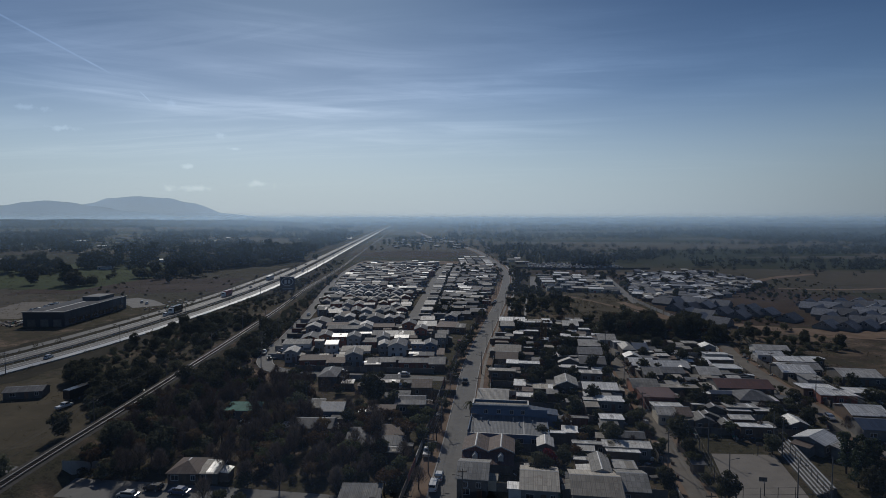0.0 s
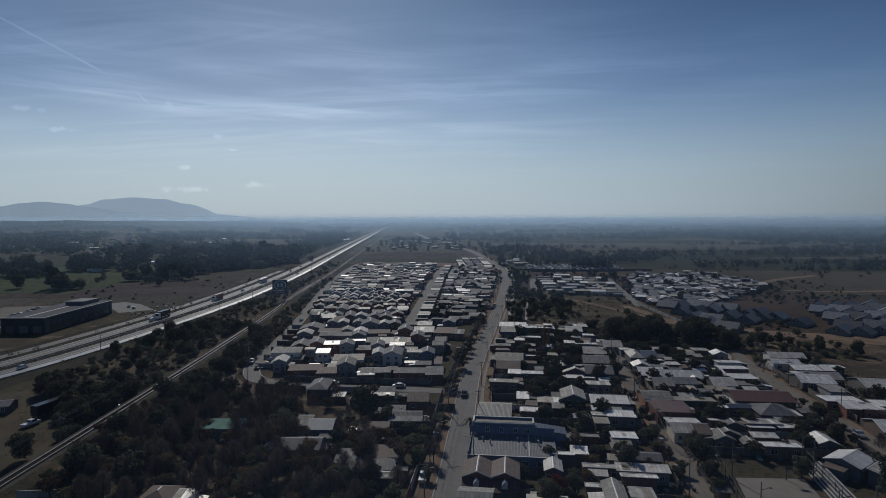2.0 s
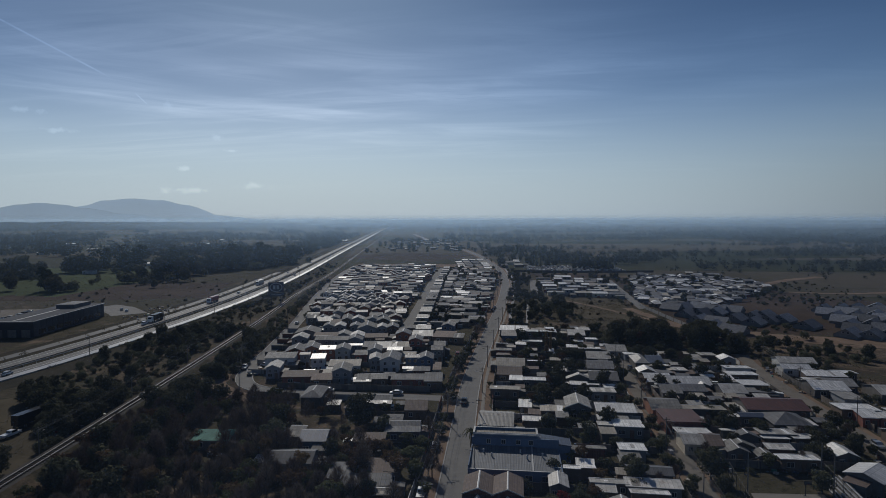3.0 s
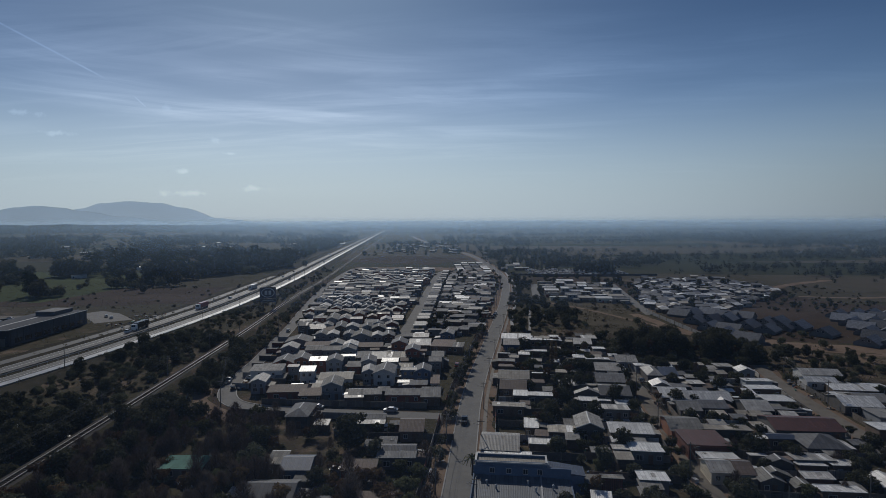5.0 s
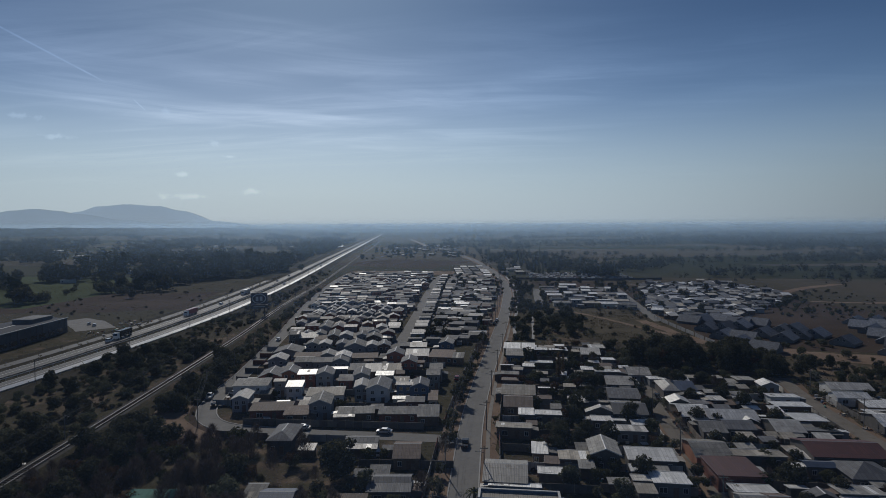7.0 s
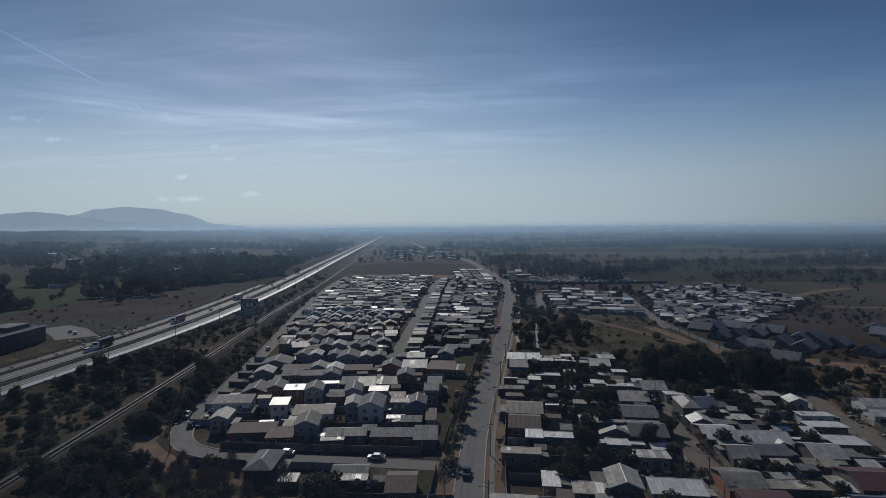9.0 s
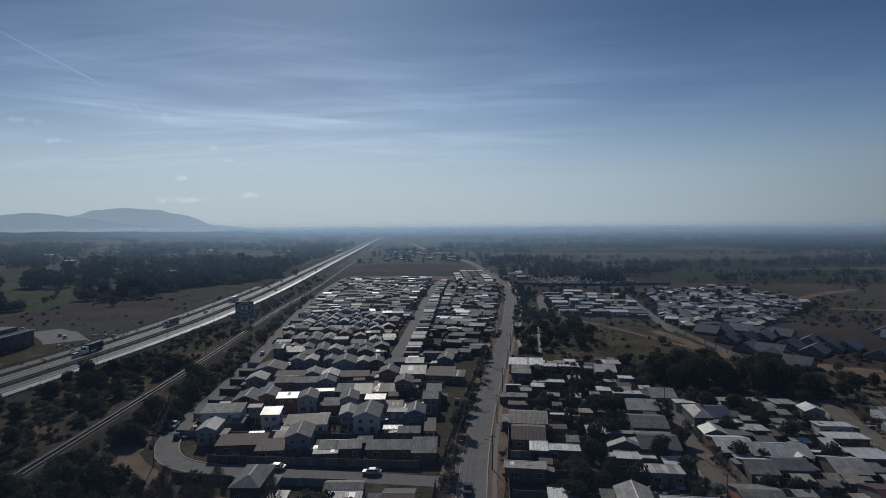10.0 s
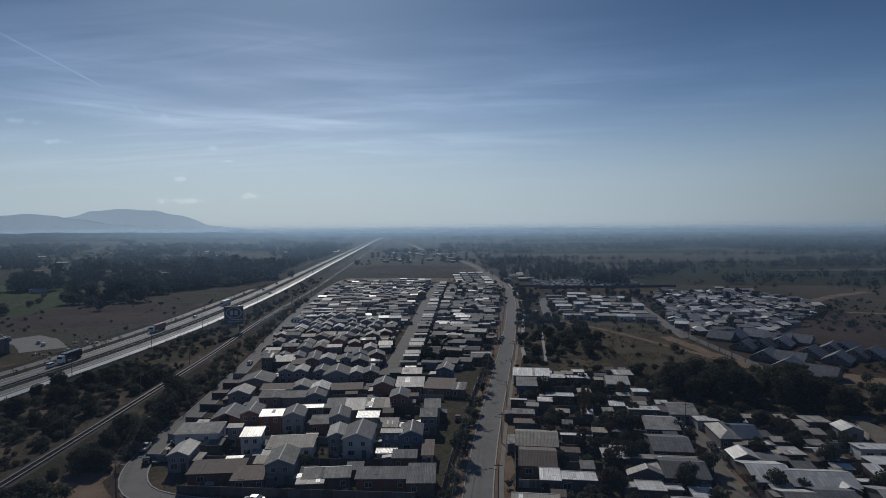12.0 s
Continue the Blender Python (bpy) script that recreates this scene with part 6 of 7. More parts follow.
def pole_line(pts, offset, gap, label, y0, y1, turn, spans=True):
    """Poles along a street with sagging cables from pole to pole."""
    line = [p for p in spline(pts, 2.0) if y0 <= p.y <= y1]
    left, prev = 0.0, None
    cables = Shape()
    for i in range(1, len(line)):
        left -= (line[i] - line[i - 1]).length
        if left <= 0:
            left = gap
            d = line[i] - line[i - 1]
            q = line[i] + Vector((d.y, -d.x, 0)).normalized() * offset
            lamp_pole(q.x, q.y, 8.5, label, turn)
            if prev is not None and spans:
                for dx, dz in ((-0.8, 8.2), (0.3, 8.2), (0.8, 8.2), (0.1, 6.4)):
                    last = None
                    for k in range(7):
                        t = k / 6
                        c = (prev.x + (q.x - prev.x) * t + dx, prev.y + (q.y - prev.y) * t, dz - 0.7 * 4 * t * (1 - t))
                        if last:
                            cables.tube(last, c, 0.022, 0.022, 4)
                        last = c
            prev = q
    if cables.v:
        tagged(piece("overhead_cable", cables.mesh("overhead_cable", CABLE)), "sagging black overhead cables between the poles", "cable")


pole_line(MAIN, -4.6, 27, "concrete utility pole with crossarm and lamp, main street", 70, 700, 0)
pole_line(MAIN, 4.4, 33, "short-armed concrete pole beside the footpath", 110, 420, 180, False)
pole_line(SIDE, -3.0, 30, "concrete utility pole on the side street", 100, 278, 0)
pole_line(SIDE2, 3.4, 32, "concrete utility pole on the second side street", 110, 262, 180)
pole_line(LOOP, -4.4, 30, "concrete lamp pole along the loop road", 217, 640, 0)
pole_line(RAIL, -4.5, 45, "weathered pole beside the railway", 60, 640, 90)
pole_line(EDGE, 1.6, 55, "tall lamp pole on the highway shoulder", 150, 900, 180, False)

# ---- yard walls and fences ----
PANELS = {k: Shape().box(0, 2.5, -0.05, 0.05, 0, 1.9).mesh("panel", m) for k, m in (("wood", TIMBER), ("dark", WALL["D"]), ("block", CONCRETE), ("brick", WALL["R"]), ("zinc", ROOF["z"]))}
POST = Shape().box(-0.08, 0.08, -0.08, 0.08, 0, 2.1).mesh("post", TIMBER)
FENCE_WORD = {"wood": "weathered timber board fence", "dark": "dark stained board fence", "block": "grey concrete block wall", "brick": "red brick garden wall", "zinc": "patched zinc sheet fence"}


def fence(x0, y0, x1, y1, kind):
    n = max(1, round(math.hypot(x1 - x0, y1 - y0) / 2.5))
    turn = math.degrees(math.atan2(y1 - y0, x1 - x0))
    base = new("fence")
    base.matrix_basis = pose(x0, y0, 0, 0, 0, turn)
    tagged(base, FENCE_WORD[kind] + " between the yards", "fence", "yard fences")
    for i in range(n):
        piece("panel", PANELS[kind], base, pose(i * 2.5, 0, 0, 0, 0, 0))
        if i % 2 == 0:
            piece("post", POST, base, pose(i * 2.5, 0, 0))


fr = random.Random(21)
for side, ya, yb in ((8.0, 112, 322), (-8.2, 112, 203), (-7.8, 216, 322)):
    y = ya
    while y < yb:
        L = fr.uniform(7, 11)
        a, b = street_x(MAIN, y) + side, street_x(MAIN, min(y + L, yb)) + side
        if fr.random() < 0.75:
            fence(a, y, b, min(y + L, yb), fr.choice(("wood", "dark", "block", "zinc", "dark", "brick")))
        y += L + 0.2
for line, side, ya, yb in ((SIDE, 4.6, 150, 268), (SIDE, -4.6, 112, 268), (SIDE2, 5.4, 150, 250), (SIDE2, -5.4, 152, 250)):
    y = ya
    while y < yb:
        L = fr.uniform(7, 11)
        if fr.random() < 0.7:
            fence(street_x(line, y) + side, y, street_x(line, y + L) + side, y + L, fr.choice(("wood", "dark", "zinc", "dark", "block")))
        y += L + 0.2
for y in range(118, 318, 11):
    xa, xb = street_x(MAIN, y) + 9, street_x(SIDE, min(y, 278)) - 6
    fence(xa, y + 3, xa + (xb - xa) * 0.48, y + 1, fr.choice(("dark", "wood", "zinc", "dark")))
    fence(xa + (xb - xa) * 0.52, y + 2, xb, y, fr.choice(("dark", "wood", "zinc", "dark")))
for y in range(152, 260, 11):
    xa, xb = street_x(SIDE, y) + 6, street_x(SIDE2, y) - 6
    fence(xa, y + 3, xa + (xb - xa) * 0.47, y + 1, fr.choice(("dark", "wood", "zinc")))
    fence(xa + (xb - xa) * 0.53, y + 2, xb, y, fr.choice(("dark", "wood", "zinc")))
fence(-64, 207.5, -50, 205.5, "dark")
fence(-38, 204.5, -24, 203.4, "block")
fence(-22, 188.0, 0, 187.0, "dark")
fence(-60, 217.5, -8, 213.5, "dark")
for y in (231.5, 246, 260, 273, 286, 299, 313):
    xa = -76 - (y - 231) * 0.1
    fence(xa, y + 4, xa * 0.5, y + 1, fr.choice(("dark", "block", "brick")))
    fence(xa * 0.5 + 1, y + 1, -9 + (y - 231) * 0.1, y, fr.choice(("dark", "block", "brick")))
for i in range(7):
    fence(122.6 + 0.3 * i, 404 - i * 11, 122.9 + 0.3 * i, 393.5 - i * 11, "block")
fence(125.2, 326, 136, 317, "block")
fence(66, 660, 175, 640, "dark")

# ---- lean-tos and loose things in the yards ----
def yard_sheds(count, x0, x1, y0, y1, rot, slope=None):
    for i in range(count):
        for k in range(8):
            y = fr.uniform(y0, y1)
            x = fr.uniform(x0, x1) + (slope(y) if slope else 0)
            if clear(x, y, 1.3):
                house(x, y, fr.uniform(2.2, 4.2), fr.uniform(2.0, 3.4), fr.uniform(2.0, 2.5), "mono", fr.choice("zgbdwgbn"), fr.choice("NDGN"), rot + fr.uniform(-4, 4), 0)
                break


yard_sheds(26, -70, -12, 222, 330, 4)
yard_sheds(46, 14, 54, 118, 320, -7, lambda y: (y - 118) * 0.07)
yard_sheds(30, 64, 104, 152, 262, -5)
yard_sheds(6, -45, -12, 150, 200, 0)


def clutter(name, label, count, spots, seed):
    """Stacked boards, drums, sheets and crates that lie about the yards."""
    r = random.Random(seed)
    q = Quarter()
    for i in range(count):
        x0, x1, y0, y1, k = r.choice(spots)
        y = r.uniform(y0, y1)
        x = r.uniform(x0, x1) + k * (y - y0)
        if not clear(x, y, 0.1):
            continue
        at = pose(x, y, 0, 0, 0, r.uniform(0, 180))
        w, d, h = r.uniform(0.2, 1.3), r.uniform(0.2, 1.0), r.uniform(0.12, 0.9)
        q.take(Shape().box(-w / 2, w / 2, -d / 2, d / 2, 0, h), at, r.randint(1, len(ROOF) + len(WALL)))
        if r.random() < 0.3:
            q.take(Shape().slab([(-w, -d, h + 0.15), (w, -d, h + 0.1), (w, d, h + 0.3), (-w, d, h + 0.35)], 0.05), at, r.randint(1, len(ROOF)))
    q.done(name, label)


clutter("yard_clutter", "loose boards, drums, crates and sheets in yards", 2600, ((-74, -10, 218, 330, 0.0), (12, 50, 116, 320, 0.08), (62, 104, 150, 262, 0.0), (115, 140, 150, 245, 0.0), (-120, -102, 150, 190, 0.0), (108, 128, 104, 150, 0.0)), 31)
clutter("depot_clutter", "crates, pallets and scrap heaped behind the warehouse", 260, ((-284, -252, 315, 400, -0.1), (-250, -230, 300, 316, 0.0), (-196, -176, 352, 400, 0.0)), 58)

# ---- vehicles ----


def car_meshes(kind):
    """Body, glass band, wheel and lamp meshes of a hatchback, saloon, pickup or van; length along y."""
    prof = {
        "saloon": [(-2.2, 0.35), (-2.2, 0.85), (-1.5, 0.95), (-0.9, 1.42), (0.55, 1.42), (1.2, 0.95), (2.1, 0.8), (2.2, 0.35)],
        "hatch": [(-1.9, 0.35), (-1.95, 0.9), (-1.7, 1.48), (0.4, 1.5), (1.05, 0.98), (1.85, 0.82), (1.95, 0.35)],
        "pickup": [(-2.6, 0.45), (-2.6, 1.05), (-0.7, 1.05), (-0.5, 1.72), (0.75, 1.72), (1.3, 1.12), (2.4, 1.0), (2.5, 0.45)],
        "van": [(-2.3, 0.4), (-2.3, 1.9), (0.9, 1.95), (1.6, 1.15), (2.3, 0.95), (2.35, 0.4)],
    }[kind]
    s = Shape()
    k = len(prof)
    low = max(z for y, z in prof) * 0.6

    def half(z):
        return 0.86 if z <= low + 0.05 else 0.70

    pts = [(-half(z), y, z) for y, z in prof] + [(half(z), y, z) for y, z in prof]
    s.poly(pts, [tuple(range(k)), tuple(range(2 * k - 1, k - 1, -1))] + [(i, i + k, (i + 1) % k + k, (i + 1) % k) for i in range(k)])
    top = [p for p in prof if p[1] > low + 0.05]
    glass = Shape()
    za, zb = low + 0.12, max(z for y, z in prof) - 0.1
    ya, yb = top[0][0] + 0.15, top[-1][0] - 0.05
    for sx in (-1, 1):
        glass.box(min(sx * 0.70, sx * 0.83), max(sx * 0.70, sx * 0.83), ya, yb, za, zb)
    glass.box(-0.62, 0.62, ya - 0.42 if kind != "van" else ya - 0.2, ya - 0.1, za, zb - 0.05)
    wheel = Shape().tube((-0.11, 0, 0), (0.11, 0, 0), 0.33, 0.33, 12)
    hub = Shape().tube((-0.125, 0, 0), (0.125, 0, 0), 0.18, 0.18, 8)
    lamp = Shape().box(-0.16, 0.16, -0.04, 0.04, -0.07, 0.07)
    return s.v, s.f, glass.mesh("window_band", GLASS), wheel.mesh("wheel", RUBBER), hub.mesh("hubcap", CAP), lamp.mesh("tail_light", LAMP_RED), prof


CARS = {k: car_meshes(k) for k in ("saloon", "hatch", "pickup", "van")}
BODIES = {}


def car(x, y, turn, kind, paint, z=0.1, where="parked on the street"):
    v, f, glass, wheel, hub, lamp, prof = CARS[kind]
    if (kind, paint) not in BODIES:
        BODIES[kind, paint] = mesh("body", v, f, PAINT[paint])
    base = new("pickup_truck" if kind == "pickup" else kind if kind == "van" else "car")
    base.matrix_basis = pose(x, y, z, 0, 0, turn)
    word = {"saloon": "saloon car", "hatch": "hatchback car", "pickup": "pickup truck", "van": "delivery van"}[kind]
    tagged(base, f"{paint} {word} {where}", "pickup" if kind == "pickup" else "van" if kind == "van" else "car", "cars of the town")
    piece("body", BODIES[kind, paint], base)
    piece("window_band", glass, base)
    for px in (-0.8, 0.8):
        for py in (prof[0][0] + 0.75, prof[-1][0] - 0.8):
            wh = piece("wheel", wheel, base, pose(px, py, 0.33))
            piece("hubcap", hub, wh)
        piece("tail_light", lamp, base, pose(px * 0.8, prof[0][0] - 0.02, 0.78))
    PLOTS.append((x, y, 1.6))


for x, y, turn, kind, paint in ((-4.4, 121.5, -6, "van", "white"), (-3.4, 126.5, -6, "saloon", "white"), (-6.6, 139.5, -4, "pickup", "silver"), (-4.4, 165.5, -4, "hatch", "white"), (3.6, 201, -6, "pickup", "black"), (-80.2, 243, 8, "pickup", "silver"), (-75.4, 234.5, 20, "saloon", "black"), (-73.5, 247, 60, "hatch", "white"), (-85.5, 340, 6, "saloon", "white"), (2.2, 266, -6, "saloon", "red")):
    car(x, y, turn, kind, paint)
for x, y, turn, kind, paint in ((24.8, 383, -9, "pickup", "black"), (26.2, 390, -9, "saloon", "black"), (27.4, 397, -9, "hatch", "silver"), (-41.8, 213.2, 84, "saloon", "silver"), (-18.5, 210.2, 86, "saloon", "silver"), (-18.6, 195, 10, "hatch", "white"), (106.9, 167, 168, "saloon", "silver"), (-57.2, 118.2, 80, "saloon", "blue"), (-63.4, 119.6, 80, "hatch", "black"), (-67, 116.4, 84, "saloon", "silver")):
    car(x, y, turn, kind, paint)
for x, y, turn, kind, paint in ((-57.6, 160, 70, "saloon", "white"), (-54, 159, 40, "pickup", "silver"), (-117.6, 172, -12, "pickup", "white"), (67.5, 242, -8, "pickup", "black"), (-36.5, 243, 20, "hatch", "silver"), (-48.5, 228, 10, "hatch", "white"), (-245, 408, 30, "saloon", "silver"), (-238, 402, 30, "saloon", "white"), (-231, 396, 30, "hatch", "black"), (-258, 352, 80, "pickup", "white"), (-259, 358, 82, "saloon", "silver"), (-258, 364, 78, "van", "white"), (-262, 373, 80, "hatch", "black"), (-263, 380, 84, "saloon", "white"), (-210, 388, 30, "saloon", "silver"), (-204, 383, 28, "hatch", "white")):
    car(x, y, turn, kind, paint, 0.1, "standing on bare ground")


def edge_at(y):
    return street_x(EDGE, y)


for y, off, kind, paint in ((232, -4.4, "saloon", "white"), (335, -18, "van", "white"), (520, -4.6, "saloon", "silver"), (610, -4.4, "pickup", "white"), (700, -18.2, "saloon", "black"), (860, -4.4, "van", "white"), (470, -18.2, "saloon", "silver"), (1040, -18, "van", "silver"), (640, -18, "saloon", "white")):
    car(edge_at(y) + off, y, 3, kind, paint, 0.52, "driving on the highway")


def truck(x, y, turn, paint, z, label):
    base = new("truck")
    base.matrix_basis = pose(x, y, z, 0, 0, turn)
    tagged(base, label, "truck", "lorries")
    piece("trailer", Shape().box(-1.25, 1.25, -7.5, 3.6, 1.1, 4.0).mesh("trailer", PAINT[paint]), base)
    piece("cab", Shape().poly([(-1.2, 4.0, 0.6), (1.2, 4.0, 0.6), (1.2, 6.2, 0.6), (-1.2, 6.2, 0.6), (-1.2, 4.0, 3.5), (1.2, 4.0, 3.5), (1.2, 5.7, 3.3), (-1.2, 5.7, 3.3), (-1.2, 6.2, 1.9), (1.2, 6.2, 1.9)], [(3, 2, 1, 0), (4, 5, 6, 7), (0, 1, 5, 4), (1, 2, 9, 6, 5), (7, 6, 9, 8), (8, 9, 2, 3), (0, 4, 7, 8, 3)]).mesh("cab", PAINT["white"]), base)
    piece("windscreen", Shape().poly([(-1.05, 6.16, 2.1), (1.05, 6.16, 2.1), (1.05, 5.82, 3.1), (-1.05, 5.82, 3.1)], [(0, 1, 2, 3)]).mesh("windscreen", GLASS), base)
    piece("chassis", Shape().box(-0.5, 0.5, -7.4, 5.9, 0.75, 1.1).mesh("chassis", IRON), base)
    tyre = Shape().tube((-0.15, 0, 0), (0.15, 0, 0), 0.5, 0.5, 12).mesh("wheel", RUBBER)
    for px in (-1.05, 1.05):
        for py in (-6.6, -5.4, -4.2, 2.8, 5.2):
            piece("wheel", tyre, base, pose(px, py, 0.5))


truck(edge_at(420) - 18.2, 420, 178, "red", 0.52, "red and white lorry on the highway")
truck(edge_at(530) - 18.2, 530, 178, "silver", 0.52, "silver lorry on the highway")
truck(edge_at(345) - 18.4, 346, 180, "black", 0.52, "dark lorry on the highway")
truck(-118.5, 184, -12, "black", 0.05, "dark open trailer lorry parked in the gravel yard")

# ---- trees and shrubs ----


def leaf_cloud(blobs, count, size, seed, flat=0.5, shell_share=0.6):
    """Leaf sprays as small bent quads spread through ellipsoids (x, y, z, rx, ry, rz)."""
    r = np.random.RandomState(seed)
    vol = np.array([b[3] * b[4] * b[5] for b in blobs]) ** 0.7
    which = r.choice(len(blobs), count, p=vol / vol.sum())
    B = np.array(blobs)[which]
    d = r.normal(size=(count, 3))
    d /= np.linalg.norm(d, axis=1)[:, None]
    rad = np.where(r.rand(count) < shell_share, r.uniform(0.8, 1.08, count), r.uniform(0.3, 0.9, count))
    c = B[:, :3] + d * rad[:, None] * B[:, 3:]
    nrm = d + r.normal(size=(count, 3)) * flat + np.array([0, 0, 0.35])
    nrm /= np.linalg.norm(nrm, axis=1)[:, None]
    u = np.cross(nrm, r.normal(size=(count, 3)))
    u /= np.linalg.norm(u, axis=1)[:, None]
    v = np.cross(nrm, u)
    s = size * r.uniform(0.6, 1.4, count)[:, None]
    u, v = u * s, v * s * 0.75
    quad = np.stack([c - u, c + v * 0.8 - nrm * s * 0.2, c + u, c - v * 0.8 - nrm * s * 0.2], 1)
    return quad.reshape(-1, 3)


def quads(name, pts, material):
    n = len(pts) // 4
    me = bpy.data.meshes.new(name)
    me.from_pydata(pts.tolist(), [], np.arange(n * 4).reshape(n, 4).tolist())
    me.materials.append(material)
    return me


def trunk_mesh(h, r, limbs, seed, spread):
    rnd = random.Random(seed)
    s = Shape().tube((0, 0, -0.1), (rnd.uniform(-.1, .1), rnd.uniform(-.1, .1), h * 0.5), r, r * 0.7, 7).tube((0, 0, h * 0.5), (rnd.uniform(-.3, .3), rnd.uniform(-.3, .3), h * 0.95), r * 0.7, r * 0.2, 6)
    tips = []
    for i in range(limbs):
        a = 2 * math.pi * (i + rnd.random() * 0.6) / limbs
        z0 = h * rnd.uniform(0.3, 0.6)
        tip = Vector((math.cos(a) * spread * rnd.uniform(0.6, 1), math.sin(a) * spread * rnd.uniform(0.6, 1), h * rnd.uniform(0.6, 0.95)))
        mid = Vector((tip.x * 0.45, tip.y * 0.45, z0 + (tip.z - z0) * 0.6))
        s.tube((0, 0, z0), mid, r * 0.45, r * 0.3, 5).tube(mid, tip, r * 0.3, r * 0.08, 5)
        tips.append(tip)
    return s.mesh("trunk", BARK), tips


def twig_mesh(h, spread, seed, count=760):
    """Fine bare branches that fan out from the limbs."""
    rnd = random.Random(seed)
    s = Shape()
    for i in range(count):
        a, t = rnd.uniform(0, 2 * math.pi), rnd.uniform(0.35, 1.0)
        rr = spread * rnd.uniform(0.1, 0.75) * math.sin(math.pi * min(1, t * 0.85 + 0.1))
        b = Vector((math.cos(a) * rr, math.sin(a) * rr, h * t * 0.9))
        e = b + Vector((math.cos(a) * rnd.uniform(0.2, 0.8), math.sin(a) * rnd.uniform(0.2, 0.8), rnd.uniform(0.3, 1.1)))
        w = Vector((rnd.uniform(-1, 1), rnd.uniform(-1, 1), 0)).normalized() * 0.05
        s.poly([b - w, b + w, e], [(0, 1, 2)])
    return s.mesh("crown", TWIG)


TREES = {}


def tree_kind(key, name, label, category, crown_label, h, r, spread, blobs, count, size, material, seed, limbs=5):
    base = new(name)
    tagged(base, label, category, category + "s")
    tr, tips = trunk_mesh(h, r, limbs, seed, spread)
    piece("trunk", tr, base)
    bl = list(blobs) + [(t.x, t.y, t.z, spread * 0.38, spread * 0.38, spread * 0.30) for t in tips]
    piece("crown", quads("crown", leaf_cloud(bl, count, size, seed), material), base)
    TREES[key] = base
    base.location = (0, -400 - len(TREES) * 20, 0)
    return base


tree_kind("broad", "tree", "dark green dense broadleaf tree in a yard", "tree", "", 6.2, 0.24, 2.4, [(0, 0, 4.8, 2.2, 2.1, 1.8), (0.6, -0.5, 3.2, 2.2, 2.2, 1.5), (-0.5, 0.4, 1.9, 1.9, 1.9, 1.3)], 1250, 0.34, LEAF, 1)
tree_kind("broad2", "tree", "round evergreen tree with uneven crown", "tree", "", 7.6, 0.28, 2.9, [(-0.4, 0.2, 6.2, 2.3, 2.5, 2.0), (0.7, 0.5, 4.6, 2.7, 2.4, 1.8), (-0.9, -0.8, 3.8, 2.2, 2.2, 1.6), (0.3, 0.3, 2.2, 2.4, 2.3, 1.5)], 1600, 0.38, LEAF, 2, 6)
tree_kind("olive", "tree", "grey-green garden tree with open crown", "tree", "", 4.6, 0.16, 1.8, [(0, 0, 3.4, 1.5, 1.5, 1.2), (0.2, -0.2, 2.1, 1.3, 1.3, 1.0)], 750, 0.27, OLIVE, 3)
tree_kind("autumn", "tree", "russet autumn tree with thinning leaves", "tree", "", 5.4, 0.17, 1.8, [(0, 0, 4.2, 1.5, 1.5, 1.5)], 520, 0.27, AUTUMN, 4)
tree_kind("crimson", "tree", "small crimson-leaved garden tree", "tree", "", 4.2, 0.12, 1.3, [(0, 0, 2.9, 1.3, 1.3, 1.5)], 650, 0.24, CRIMSON, 5)
tree_kind("poplar", "poplar", "tall slender poplar losing its leaves", "poplar", "", 14.0, 0.26, 1.1, [(0, 0, 3.5 + i * 1.9, 1.35 - 0.12 * i, 1.35 - 0.12 * i, 1.5) for i in range(6)], 1200, 0.30, AUTUMN, 6)
tree_kind("poplar2", "poplar", "tall slender green poplar", "poplar", "", 15.0, 0.26, 1.1, [(0, 0, 3.5 + i * 2.0, 1.5 - 0.13 * i, 1.5 - 0.13 * i, 1.6) for i in range(6)], 1100, 0.34, LEAF, 7)
tree_kind("pine", "conifer", "dark spreading conifer with layered boughs", "conifer", "", 11.0, 0.32, 2.6, [(0, 0, 3.0 + i * 1.7, 2.8 - 0.5 * i, 2.8 - 0.5 * i, 0.95) for i in range(5)], 1300, 0.34, NEEDLE, 8, 7)
tree_kind("shrub", "shrub", "low dark evergreen shrub on rough ground", "shrub", "", 1.3, 0.06, 0.7, [(0, 0, 0.8, 1.1, 1.0, 0.75), (0.6, 0.3, 0.6, 0.9, 0.8, 0.6)], 260, 0.22, LEAF, 9, 3)
tree_kind("scrub", "shrub", "dry olive-brown scrub bush on waste ground", "shrub", "", 1.6, 0.05, 0.8, [(0, 0, 0.9, 1.1, 1.1, 0.85), (-0.7, 0.4, 0.6, 0.9, 0.9, 0.6)], 240, 0.22, SCRUB, 10, 3)
tree_kind("bush", "shrub", "tall dark thicket bush with dense leaves", "shrub", "", 3.0, 0.09, 1.5, [(0, 0, 1.9, 1.8, 1.7, 1.5), (1.1, 0.6, 1.4, 1.4, 1.3, 1.1)], 480, 0.29, LEAF, 11, 4)
bare = new("bare_tree")
tagged(bare, "leafless grey-brown tree with fine twigs", "bare tree", "bare trees")
piece("trunk", trunk_mesh(6.0, 0.18, 8, 12, 2.2)[0], bare)
piece("crown", twig_mesh(6.5, 2.6, 12), bare)
TREES["bare"] = bare
palm = new("palm_tree")
tagged(palm, "small feathery palm with drooping fronds", "palm", "palms")
piece("trunk", Shape().tube((0, 0, -0.1), (0.1, 0, 3.0), 0.22, 0.17, 8).mesh("trunk", BARK), palm)
